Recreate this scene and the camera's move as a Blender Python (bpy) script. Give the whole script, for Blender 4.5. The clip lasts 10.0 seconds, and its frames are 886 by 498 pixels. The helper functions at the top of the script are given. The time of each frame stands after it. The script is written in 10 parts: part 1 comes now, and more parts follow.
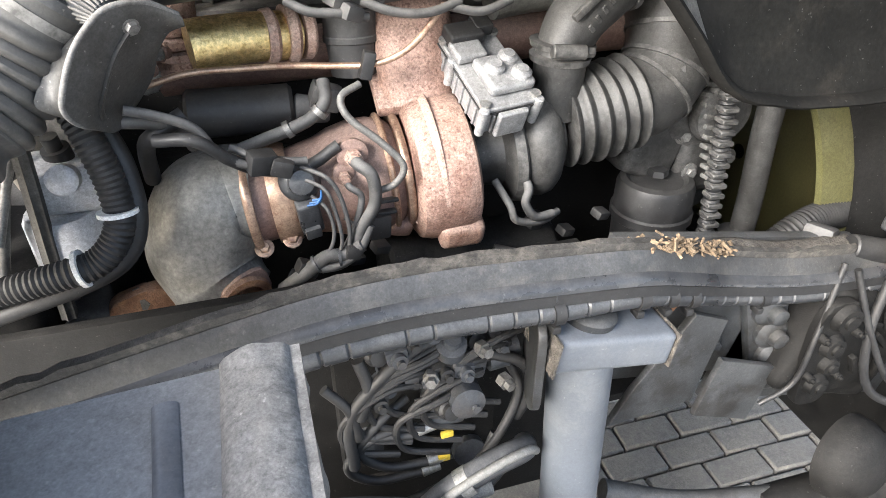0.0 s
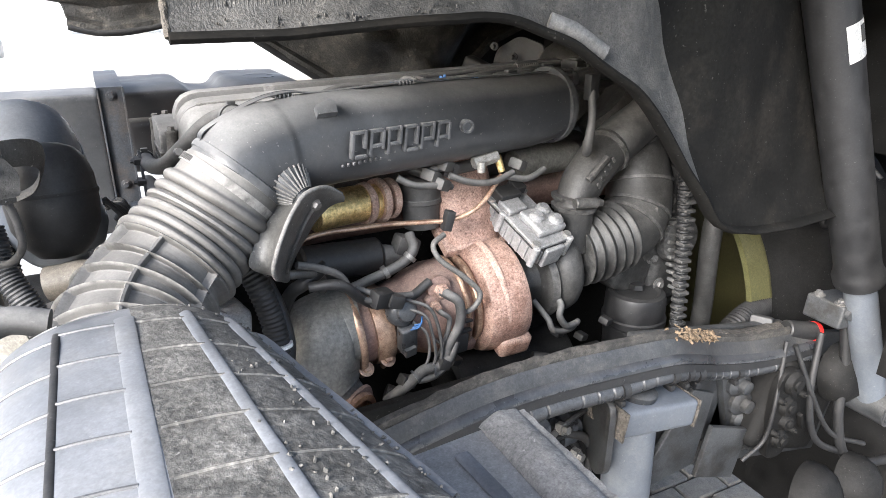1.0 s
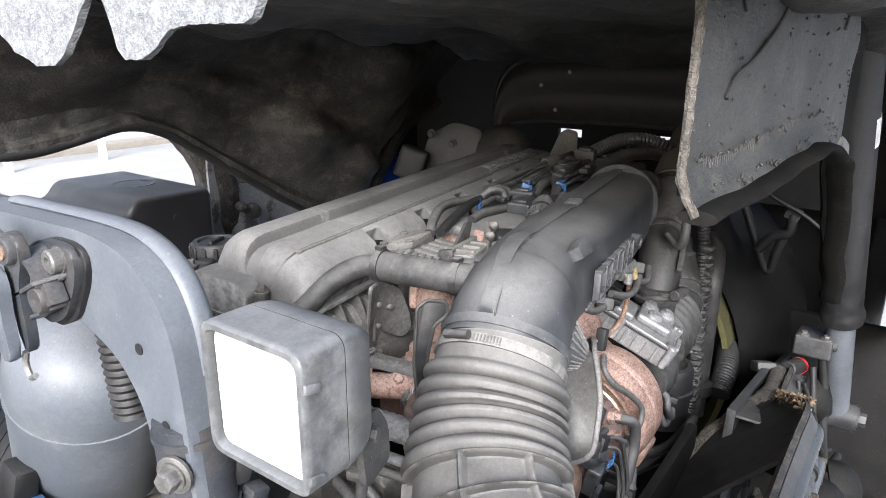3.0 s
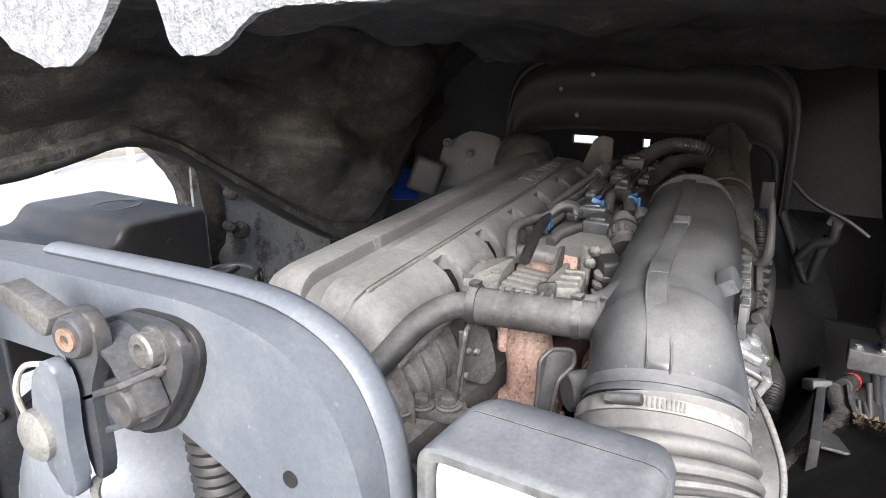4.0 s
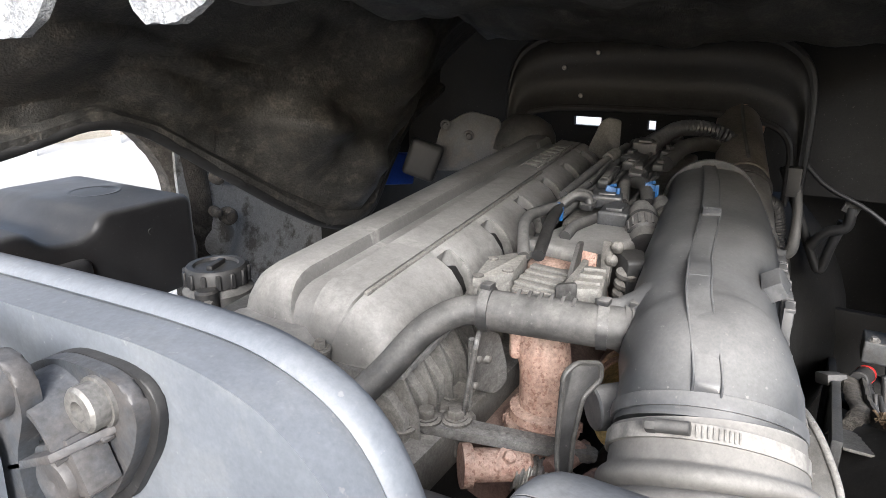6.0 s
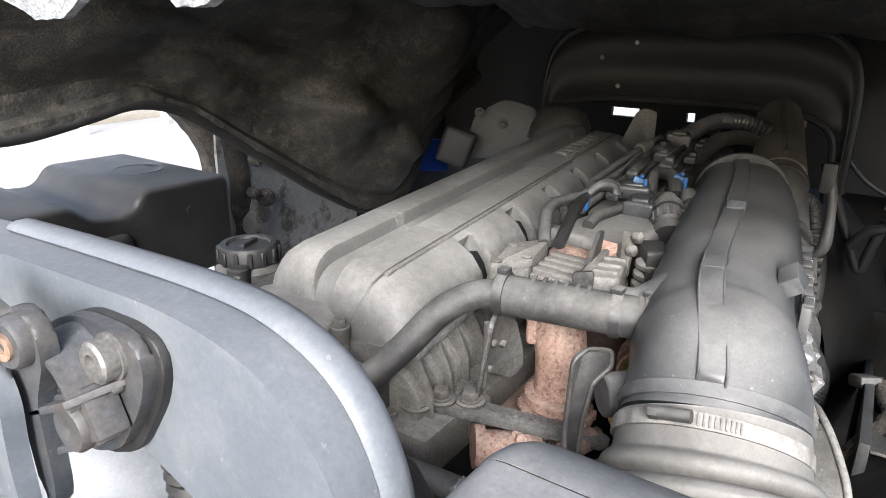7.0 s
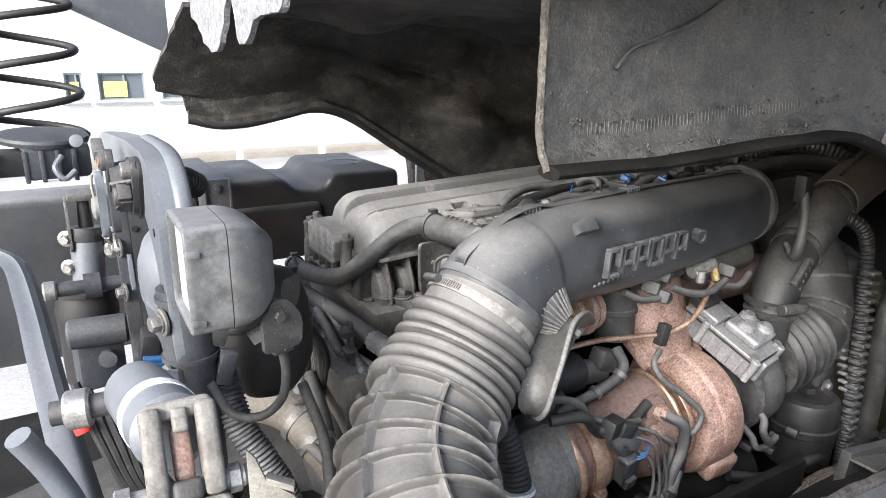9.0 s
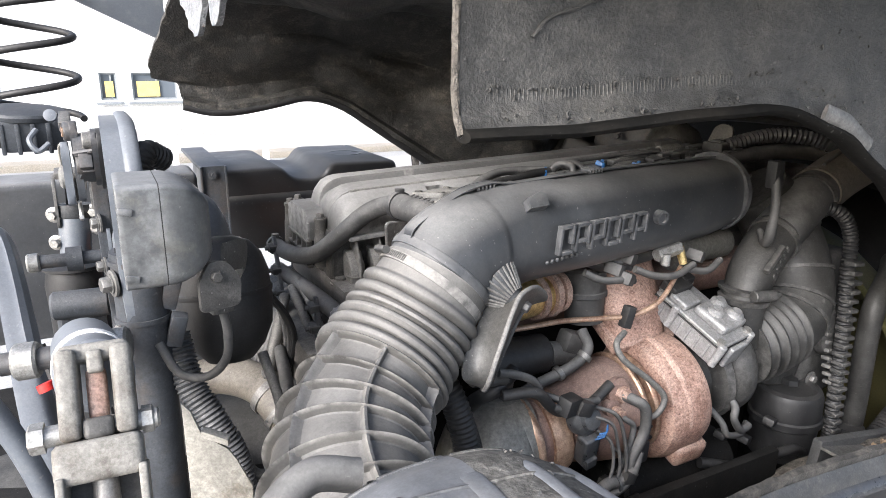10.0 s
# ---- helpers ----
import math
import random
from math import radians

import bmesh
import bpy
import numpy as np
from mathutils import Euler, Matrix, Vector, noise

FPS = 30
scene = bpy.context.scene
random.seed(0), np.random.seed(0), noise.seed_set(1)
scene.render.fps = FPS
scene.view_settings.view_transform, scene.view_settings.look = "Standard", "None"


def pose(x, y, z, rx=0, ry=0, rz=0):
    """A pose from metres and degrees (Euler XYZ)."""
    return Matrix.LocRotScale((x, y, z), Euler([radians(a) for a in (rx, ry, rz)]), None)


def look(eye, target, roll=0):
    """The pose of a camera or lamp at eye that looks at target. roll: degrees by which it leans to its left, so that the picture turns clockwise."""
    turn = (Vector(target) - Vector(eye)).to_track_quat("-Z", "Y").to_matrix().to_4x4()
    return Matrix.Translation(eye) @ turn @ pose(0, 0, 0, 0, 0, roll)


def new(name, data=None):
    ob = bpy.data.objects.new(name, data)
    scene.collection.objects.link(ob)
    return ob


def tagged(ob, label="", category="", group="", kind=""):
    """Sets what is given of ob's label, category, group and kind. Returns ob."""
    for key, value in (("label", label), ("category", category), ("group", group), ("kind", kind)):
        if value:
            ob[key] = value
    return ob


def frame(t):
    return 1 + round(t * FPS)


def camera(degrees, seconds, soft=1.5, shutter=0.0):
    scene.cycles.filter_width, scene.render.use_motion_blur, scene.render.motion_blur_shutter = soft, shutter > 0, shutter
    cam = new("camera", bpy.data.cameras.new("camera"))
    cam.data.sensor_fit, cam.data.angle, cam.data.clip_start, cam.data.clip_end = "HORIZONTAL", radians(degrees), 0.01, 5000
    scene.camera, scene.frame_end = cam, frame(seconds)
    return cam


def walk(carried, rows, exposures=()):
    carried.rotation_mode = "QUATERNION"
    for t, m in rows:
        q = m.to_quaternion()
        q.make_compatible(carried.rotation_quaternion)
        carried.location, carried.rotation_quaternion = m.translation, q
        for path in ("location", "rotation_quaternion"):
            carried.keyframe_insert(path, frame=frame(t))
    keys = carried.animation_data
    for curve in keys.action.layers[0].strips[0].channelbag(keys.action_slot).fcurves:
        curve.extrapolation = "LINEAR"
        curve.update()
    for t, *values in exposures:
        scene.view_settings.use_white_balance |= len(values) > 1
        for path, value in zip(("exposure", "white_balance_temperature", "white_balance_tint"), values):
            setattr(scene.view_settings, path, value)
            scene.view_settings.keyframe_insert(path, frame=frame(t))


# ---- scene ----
cam = camera(67.6, 10.0, 0.6)
PATH = [
    (0, (-0.058, 0.036, 1.755), (0.419, 1.636, 0.652), 0.0),
    (0.5, (-0.231, -0.045, 1.843), (0.449, 1.662, 1.054), 0.6),
    (1, (-0.457, -0.091, 1.871), (0.405, 1.555, 1.129), 0.5),
    (1.5, (-0.637, -0.018, 1.881), (0.332, 1.568, 1.142), 0.4),
    (2, (-0.787, 0.14, 1.913), (0.323, 1.636, 1.185), 0.4),
    (2.5, (-0.89, 0.345, 1.943), (0.428, 1.671, 1.232), 0.2),
    (3, (-0.934, 0.564, 1.953), (0.618, 1.678, 1.361), 0.3),
    (3.2, (-0.939, 0.634, 1.951), (0.644, 1.713, 1.378), 0.2),
    (4.3, (-0.877, 0.85, 1.93), (0.762, 1.835, 1.342), -0.2),
    (4.5, (-0.865, 0.864, 1.926), (0.774, 1.839, 1.322), -0.2),
    (5, (-0.847, 0.874, 1.921), (0.789, 1.842, 1.301), -0.2),
    (5.5, (-0.839, 0.88, 1.925), (0.796, 1.85, 1.303), -0.1),
    (6.8, (-0.826, 0.867, 1.93), (0.775, 1.876, 1.282), 0.5),
    (7, (-0.833, 0.853, 1.928), (0.728, 1.915, 1.269), 0.8),
    (7.5, (-0.831, 0.738, 1.958), (0.623, 1.937, 1.289), 0.5),
    (8, (-0.836, 0.555, 1.964), (0.408, 1.974, 1.299), 0.4),
    (8.5, (-0.83, 0.369, 1.946), (0.265, 1.922, 1.321), 0.3),
    (9, (-0.762, 0.226, 1.919), (0.194, 1.89, 1.357), 0.4),
    (9.5, (-0.704, 0.148, 1.894), (0.211, 1.838, 1.339), 0.4),
    (10, (-0.683, 0.147, 1.887), (0.2, 1.854, 1.332), 0.6),
]
walk(cam, [(t, look(eye, target, roll)) for t, eye, target, roll in PATH], [(0, 2.4, 6350, 9), (0.5, 2.33, 6200, 9), (1.0, 1.97, 6120, 10), (1.5, 1.45, 6150, 10), (2.5, 1.45, 6080, 10), (3.2, 1.45, 5950, 11), (4.5, 1.66, 6150, 10), (7.5, 1.62, 6150, 10), (8.2, 1.48, 6150, 10), (10, 1.54, 6120, 11)])

# ---- light ----
world = bpy.data.worlds.new("overcast_sky")
scene.world = world
world.use_nodes = True
wn, wl = world.node_tree.nodes, world.node_tree.links
sky = wn.new("ShaderNodeTexSky")
sky.sky_type, sky.sun_disc = "NISHITA", False
sky.sun_elevation, sky.sun_rotation = radians(29), radians(245)
sky.air_density, sky.dust_density = 1.0, 4.0
soft_sky = wn.new("ShaderNodeHueSaturation")
soft_sky.inputs["Saturation"].default_value = 0.85
wl.new(sky.outputs["Color"], soft_sky.inputs["Color"])
wl.new(soft_sky.outputs["Color"], wn["Background"].inputs["Color"])
wn["Background"].inputs["Strength"].default_value = 0.13
sun = bpy.data.lights.new("sun", "SUN")
sun.energy, sun.angle, sun.color = 2.3, radians(28), (1.0, 0.985, 0.98)
sun_ob = new("sun", sun)
sun_ob.matrix_world = look((-10, -5, 7.2), (0, 1.2, 1.5))

# ---- building blocks ----
V = Vector
BASE = {}


def thing(name, at, label, category, group="", kind=""):
    ob = new(name)
    ob.empty_display_size = 0.05
    ob.location = at
    BASE[ob.name] = V(at)
    return tagged(ob, label, category, group, kind)


def finish(bm, angle=40):
    bmesh.ops.recalc_face_normals(bm, faces=bm.faces)
    for f in bm.faces:
        f.smooth = True
    lim = radians(angle)
    for e in bm.edges:
        if len(e.link_faces) == 2 and e.calc_face_angle(0) > lim:
            e.smooth = False


def part(name, bm, material, parent=None, label="", angle=40):
    finish(bm, angle)
    base = BASE[parent.name] if parent else V((0, 0, 0))
    bmesh.ops.translate(bm, verts=bm.verts, vec=-base)
    me = bpy.data.meshes.new(name)
    bm.to_mesh(me)
    bm.free()
    me.materials.append(material)
    ob = new(name, me)
    if parent:
        ob.parent = parent
    BASE[ob.name] = base
    return tagged(ob, label)


def solo(name, bm, material, label, category, group="", kind="", angle=40):
    return tagged(part(name, bm, material, None, label, angle), "", category, group, kind)


def basis(axis, up=(0, 0, 1)):
    z = V(axis).normalized()
    u = V(up)
    if abs(z.dot(u.normalized())) > 0.98:
        u = V((1, 0, 0))
    x = u.cross(z).normalized()
    return x, z.cross(x), z


def box(bm, c, size, rot=(0, 0, 0), bevel=0.004, seg=2):
    m = Matrix.Translation(c) @ Euler([radians(a) for a in rot]).to_matrix().to_4x4() @ Matrix.Diagonal((*size, 1))
    got = bmesh.ops.create_cube(bm, size=1, matrix=m)
    if bevel:
        edges = {e for v in got["verts"] for e in v.link_edges}
        bmesh.ops.bevel(bm, geom=list(edges), offset=min(bevel, min(size) * 0.45), segments=seg, affect="EDGES", profile=0.6)
    return bm


def ring_faces(bm, rings, close=True, ends=True):
    for a, b in zip(rings, rings[1:]):
        n = len(a)
        for i in range(n if close else n - 1):
            j = (i + 1) % n
            bm.faces.new((a[i], a[j], b[j], b[i]))
    if ends and close:
        for r in (rings[0], rings[-1]):
            try:
                bm.faces.new(r)
            except ValueError:
                pass


def lathe(bm, at, axis, profile, seg=32, ends=True, arc=360, start=0, up=(0, 0, 1)):
    """Turned body: profile rows of (distance along the axis, radius)."""
    x, y, z = basis(axis, up)
    rings = []
    whole = arc >= 360
    for d, r in profile:
        row = []
        for i in range(seg if whole else seg + 1):
            a = radians(start) + radians(arc) * i / seg
            row.append(bm.verts.new(V(at) + z * d + (x * math.cos(a) + y * math.sin(a)) * max(r, 1e-4)))
        rings.append(row)
    ring_faces(bm, rings, whole, ends)
    return bm


def cyl(bm, a, b, r, r2=None, seg=20, bev=0.0):
    a, b = V(a), V(b)
    L = (b - a).length
    r2 = r if r2 is None else r2
    prof = [(0, r), (L, r2)] if not bev else [(0, r - bev), (bev, r), (L - bev, r2), (L, r2 - bev)]
    return lathe(bm, a, b - a, prof, seg)


def smooth_path(pts, n=8):
    p = [V(q) for q in pts]
    p = [p[0] * 2 - p[1]] + p + [p[-1] * 2 - p[-2]]
    out = []
    for i in range(1, len(p) - 2):
        for k in range(n):
            t = k / n
            a, b, c, d = p[i - 1], p[i], p[i + 1], p[i + 2]
            out.append(0.5 * (2 * b + (c - a) * t + (2 * a - 5 * b + 4 * c - d) * t * t + (3 * b - a - 3 * c + d) * t ** 3))
    out.append(p[-2])
    return out


def sweep(bm, pts, r, seg=14, n=8, ridge=None, flat=None, up=(0, 0, 1), smooth=True, ends=True, step=None):
    """Body along a path. r: a radius or one for each point; flat: (width, height) factors; ridge(s, a): what the radius gains."""
    radii = list(r) if isinstance(r, (list, tuple)) else [r] * len(pts)
    path = smooth_path(pts, n) if smooth else [V(q) for q in pts]
    per = n if smooth else 1
    rad = []
    for i in range(len(path)):
        k = min(i // per, len(radii) - 2)
        t = (i - k * per) / per
        t = t * t * (3 - 2 * t)
        rad.append(radii[k] * (1 - t) + radii[k + 1] * t)
    if step:
        cum = [0.0]
        for a, b in zip(path, path[1:]):
            cum.append(cum[-1] + (b - a).length)
        m = max(2, int(cum[-1] / step))
        np_, nr, k = [], [], 0
        for i in range(m + 1):
            s = cum[-1] * i / m
            while k < len(cum) - 2 and cum[k + 1] < s:
                k += 1
            t = (s - cum[k]) / max(cum[k + 1] - cum[k], 1e-9)
            np_.append(path[k].lerp(path[k + 1], t))
            nr.append(rad[k] * (1 - t) + rad[k + 1] * t)
        path, rad = np_, nr
    rings, s, x = [], 0.0, None
    for i, p in enumerate(path):
        d = (path[min(i + 1, len(path) - 1)] - path[max(i - 1, 0)]).normalized()
        if x is None:
            x, y, _ = basis(d, up)
        else:
            s += (p - path[i - 1]).length
            x = (x - d * x.dot(d)).normalized()
            y = d.cross(x)
        fw, fh = flat[min(i * len(flat) // len(path), len(flat) - 1)] if isinstance(flat, list) else (flat or (1, 1))
        row = []
        for k in range(seg):
            a = 2 * math.pi * k / seg
            q = rad[i] + (ridge(s, a) if ridge else 0)
            row.append(bm.verts.new(p + x * (q * fw * math.cos(a)) + y * (q * fh * math.sin(a))))
        rings.append(row)
    ring_faces(bm, rings, True, ends)
    return bm


def corrugate(period, depth, sharp=1.0):
    return lambda s, a: depth * (0.5 + 0.5 * math.cos(2 * math.pi * s / period)) ** sharp


def hexbolt(bm, at, axis=(0, 0, 1), r=0.01, h=0.01, washer=True):
    z = V(axis).normalized()
    p = V(at)
    if washer:
        lathe(bm, p, z, [(0, r * 1.7), (h * 0.25, r * 1.7), (h * 0.3, r * 1.6)], 18)
        p = p + z * h * 0.3
        lathe(bm, p, z, [(0, r * 1.25), (h * 0.15, r * 1.25)], 18)
    lathe(bm, p, z, [(0, r), (h * 0.85, r), (h, r * 0.86)], 6)
    return bm


def slab(bm, outline, at, u, v, thick, bevel=0.0):
    """A flat plate with the outline given along u and v, grown by thick along their normal."""
    u, v = V(u).normalized(), V(v).normalized()
    n = u.cross(v).normalized()
    low = [bm.verts.new(V(at) + u * a + v * b) for a, b in outline]
    top = [bm.verts.new(q.co + n * thick) for q in low]
    bm.faces.new(low[::-1])
    bm.faces.new(top)
    k = len(low)
    made = [bm.faces.new((low[i], low[(i + 1) % k], top[(i + 1) % k], top[i])) for i in range(k)]
    if bevel:
        edges = {e for f in made for e in f.edges if (e.verts[0] in low) == (e.verts[1] in low)}
        bmesh.ops.bevel(bm, geom=list(edges), offset=bevel, segments=2, affect="EDGES", profile=0.6)
    return bm


def inset(points, d):
    """The outline, drawn in by d along its normals."""
    n = len(points)
    area = sum(points[i][0] * points[(i + 1) % n][1] - points[(i + 1) % n][0] * points[i][1] for i in range(n))
    out = []
    for i in range(n):
        a, b = V(points[i - 1]), V(points[(i + 1) % n])
        t = (b - a).normalized()
        w = V((-t.y, t.x)) * (1 if area > 0 else -1)
        out.append(tuple(V(points[i]) + w * d))
    return out


def rounded(points, r=0.01, k=4):
    """An outline with its corners rounded."""
    out, n = [], len(points)
    for i in range(n):
        p, a, b = V(points[i]), V(points[i - 1]), V(points[(i + 1) % n])
        ra = min(r, (a - p).length * 0.45, (b - p).length * 0.45)
        s, e = p + (a - p).normalized() * ra, p + (b - p).normalized() * ra
        for j in range(k + 1):
            t = j / k
            out.append(tuple((1 - t) ** 2 * s + 2 * t * (1 - t) * p + t * t * e))
    return out


def grid_sheet(bm, fn, nu, nv, thick=0.0):
    """A sheet of fn(u, v) for u, v from 0 to 1, with thickness."""
    rows = [[bm.verts.new(fn(i / nu, j / nv)) for j in range(nv + 1)] for i in range(nu + 1)]
    faces = [bm.faces.new((rows[i][j], rows[i + 1][j], rows[i + 1][j + 1], rows[i][j + 1])) for i in range(nu) for j in range(nv)]
    if thick:
        bmesh.ops.recalc_face_normals(bm, faces=faces)
        bmesh.ops.solidify(bm, geom=faces, thickness=thick)
    return bm


def spot(x, y, z, s=1.0):
    return noise.noise(V((x * s, y * s, z * s)))


def bump_fn(lumps):
    def f(x, y):
        return sum(h * math.exp(-((x - a) / w) ** 2 - ((y - b) / d) ** 2) for a, b, w, d, h in lumps)
    return f


# ---- materials ----
def surface(name, c1, c2, rough=0.6, metal=0.0, scale=30.0, bump=0.15, fine=400.0, dust=None, dust_amount=0.0, stain=None, stain_amount=0.0, stain_scale=9.0, spec=0.5, coat=0.0, specks=0.12, grit=1.0, settle=(-0.1, 0.8), pits=None, edge_light=None):
    """Base colour in two tones, fine relief, settled dust on upward faces and stains with edges of their own, rust pits
    and lightened edges that paint crisp highlights.
    """
    m = bpy.data.materials.new(name)
    m.use_nodes = True
    nt = m.node_tree
    N, L = nt.nodes, nt.links
    b = N["Principled BSDF"]
    b.inputs["Metallic"].default_value = metal
    b.inputs["Specular IOR Level"].default_value = spec
    b.inputs["Coat Weight"].default_value = coat
    tc = N.new("ShaderNodeTexCoord")
    geo = N.new("ShaderNodeNewGeometry")

    def tex(s, detail=6, rough_=0.6):
        t = N.new("ShaderNodeTexNoise")
        t.inputs["Scale"].default_value, t.inputs["Detail"].default_value, t.inputs["Roughness"].default_value = s, detail, rough_
        L.new(geo.outputs["Position"], t.inputs["Vector"])
        return t.outputs["Fac"]

    def ramp(src, lo, hi, a=0.0, z=1.0):
        r = N.new("ShaderNodeMapRange")
        r.inputs["From Min"].default_value, r.inputs["From Max"].default_value = lo, hi
        r.inputs["To Min"].default_value, r.inputs["To Max"].default_value = a, z
        L.new(src, r.inputs["Value"])
        return r.outputs["Result"]

    def mix(fac, a, z):
        x = N.new("ShaderNodeMix")
        x.data_type = "RGBA"
        L.new(fac, x.inputs["Factor"])
        for i, q in ((6, a), (7, z)):
            if isinstance(q, tuple):
                x.inputs[i].default_value = (*q, 1)
            else:
                L.new(q, x.inputs[i])
        return x.outputs[2]

    def mul(a, z):
        x = N.new("ShaderNodeMath")
        x.operation = "MULTIPLY"
        L.new(a, x.inputs[0])
        if isinstance(z, float):
            x.inputs[1].default_value = z
        else:
            L.new(z, x.inputs[1])
        return x.outputs[0]

    big, small = tex(scale), tex(fine, 4)
    col = mix(ramp(big, 0.35, 0.65), c1, c2)
    rgh = ramp(big, 0.3, 0.7, rough - 0.1, rough + 0.1)
    if stain:
        f = mul(ramp(tex(stain_scale, 8, 0.7), 0.5, 0.6), stain_amount)
        col = mix(f, col, stain)
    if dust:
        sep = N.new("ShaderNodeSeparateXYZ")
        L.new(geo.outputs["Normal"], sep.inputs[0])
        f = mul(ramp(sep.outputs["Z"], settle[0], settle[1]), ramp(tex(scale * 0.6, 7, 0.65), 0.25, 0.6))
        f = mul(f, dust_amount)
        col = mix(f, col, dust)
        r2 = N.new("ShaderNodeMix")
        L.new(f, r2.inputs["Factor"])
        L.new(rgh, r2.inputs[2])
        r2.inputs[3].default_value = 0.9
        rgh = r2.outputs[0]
    if specks:
        f = mul(ramp(tex(170, 3, 0.5), 0.68, 0.74), specks)
        col = mix(f, col, (0.34, 0.33, 0.31))
    if pits:
        col = mix(mul(ramp(tex(pits[2], 4, 0.55), 0.56, 0.62), pits[1]), col, pits[0])
    # convex edges lightened: a crisp highlight put into the colour
    if edge_light:
        f = mul(ramp(geo.outputs["Pointiness"], 0.515, 0.58), ramp(tex(60, 5, 0.6), 0.35, 0.6))
        col = mix(mul(f, edge_light[1]), col, edge_light[0])
    grime = N.new("ShaderNodeMath")
    grime.operation = "MULTIPLY"
    L.new(ramp(tex(150.0, 8, 0.72), 0.32, 0.68, 1 - 0.26 * grit, 1 + 0.26 * grit), grime.inputs[0])
    L.new(ramp(small, 0.3, 0.7, 1 - 0.2 * grit, 1 + 0.2 * grit), grime.inputs[1])
    speck = grime.outputs[0]
    hv = N.new("ShaderNodeHueSaturation")
    L.new(speck, hv.inputs["Value"])
    L.new(col, hv.inputs["Color"])
    L.new(hv.outputs["Color"], b.inputs["Base Color"])
    L.new(rgh, b.inputs["Roughness"])
    if bump:
        bp = N.new("ShaderNodeBump")
        bp.inputs["Strength"].default_value, bp.inputs["Distance"].default_value = bump, (0.005 if bump > 0.7 else 0.003)
        ad = N.new("ShaderNodeMath")
        ad.operation = "ADD"
        L.new(big, ad.inputs[0])
        L.new(mul(small, 0.4 if bump < 0.55 else 1.0), ad.inputs[1])
        L.new(ad.outputs[0], bp.inputs["Height"])
        L.new(bp.outputs["Normal"], b.inputs["Normal"])
    return m


DUST = (0.27, 0.261, 0.247)
M_PIPE = surface("black_moulded_plastic", (0.03, 0.032, 0.035), (0.043, 0.0455, 0.049), 0.4, scale=7, bump=0.04, dust=(0.25, 0.248, 0.243), dust_amount=0.85, stain=(0.055, 0.055, 0.054), stain_amount=0.35, stain_scale=18, grit=0.4, specks=0.35, settle=(0.45, 1.0), edge_light=((0.14, 0.142, 0.146), 0.5))
M_COVER = surface("dusty_valve_cover_plastic", (0.08, 0.078, 0.0745), (0.10, 0.098, 0.0935), 0.55, scale=6, bump=0.05, dust=(0.30, 0.294, 0.284), dust_amount=0.88, stain=(0.075, 0.0735, 0.071), stain_amount=0.6, stain_scale=9, grit=0.4, specks=0.25, settle=(0.0, 0.9), edge_light=((0.4, 0.39, 0.37), 0.5))
M_HOSE = surface("dusty_corrugated_rubber", (0.055, 0.053, 0.05), (0.10, 0.0965, 0.09), 0.5, scale=14, bump=0.05, dust=(0.225, 0.218, 0.206), dust_amount=0.85, stain=(0.04, 0.039, 0.037), stain_amount=0.5, stain_scale=16, grit=0.4, settle=(-0.2, 0.85), edge_light=((0.3, 0.29, 0.272), 0.7))
M_RUBBER = surface("black_rubber", (0.009, 0.009, 0.0095), (0.017, 0.017, 0.0175), 0.55, scale=40, bump=0.1, dust=(0.2, 0.19, 0.175), dust_amount=0.12)
M_DUSTRUB = surface("dusty_rubber_hose", (0.024, 0.024, 0.0235), (0.046, 0.045, 0.044), 0.6, scale=30, bump=0.12, dust=(0.25, 0.244, 0.234), dust_amount=0.5, stain=(0.1, 0.095, 0.088), stain_amount=0.3, stain_scale=30, grit=0.45)
M_LINER = surface("black_felt_liner", (0.022, 0.0212, 0.0195), (0.044, 0.0424, 0.0388), 0.5, scale=9, bump=0.7, fine=220, stain=(0.105, 0.095, 0.078), stain_amount=0.45, stain_scale=26, spec=0.5, grit=1.8)
M_FOAM = surface("tarred_foam_lining", (0.028, 0.0275, 0.0258), (0.055, 0.0538, 0.0505), 0.5, scale=70, bump=0.6, fine=300, stain=(0.09, 0.085, 0.075), stain_amount=0.35, stain_scale=9, grit=1.0)
# arch lining tone with the shade of its front end put into it
M_ARCHDARK = surface("shade_dark_arch_lining", (0.00585, 0.00572, 0.005395), (0.01105, 0.01073, 0.00975), 0.85, scale=5, bump=0.12, fine=120, stain=(0.02275, 0.02015, 0.0169), stain_amount=0.45, stain_scale=7, spec=0.1)
# bluish base and dust tones carry some of the sky's gloss
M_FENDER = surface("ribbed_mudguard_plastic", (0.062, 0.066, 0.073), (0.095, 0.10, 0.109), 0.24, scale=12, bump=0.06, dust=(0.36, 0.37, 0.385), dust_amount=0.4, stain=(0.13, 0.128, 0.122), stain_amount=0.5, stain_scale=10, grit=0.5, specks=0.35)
M_FENDERMUD = surface("mud_caked_mudguard_plastic", (0.075, 0.072, 0.065), (0.12, 0.115, 0.104), 0.6, scale=26, bump=0.6, fine=150, stain=(0.2, 0.191, 0.172), stain_amount=0.6, stain_scale=30, specks=0.6, grit=1.3)
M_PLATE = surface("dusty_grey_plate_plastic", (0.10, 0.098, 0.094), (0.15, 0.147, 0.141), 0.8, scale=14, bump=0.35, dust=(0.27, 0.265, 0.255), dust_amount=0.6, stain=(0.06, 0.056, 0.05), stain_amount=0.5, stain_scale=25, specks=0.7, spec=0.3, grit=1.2)
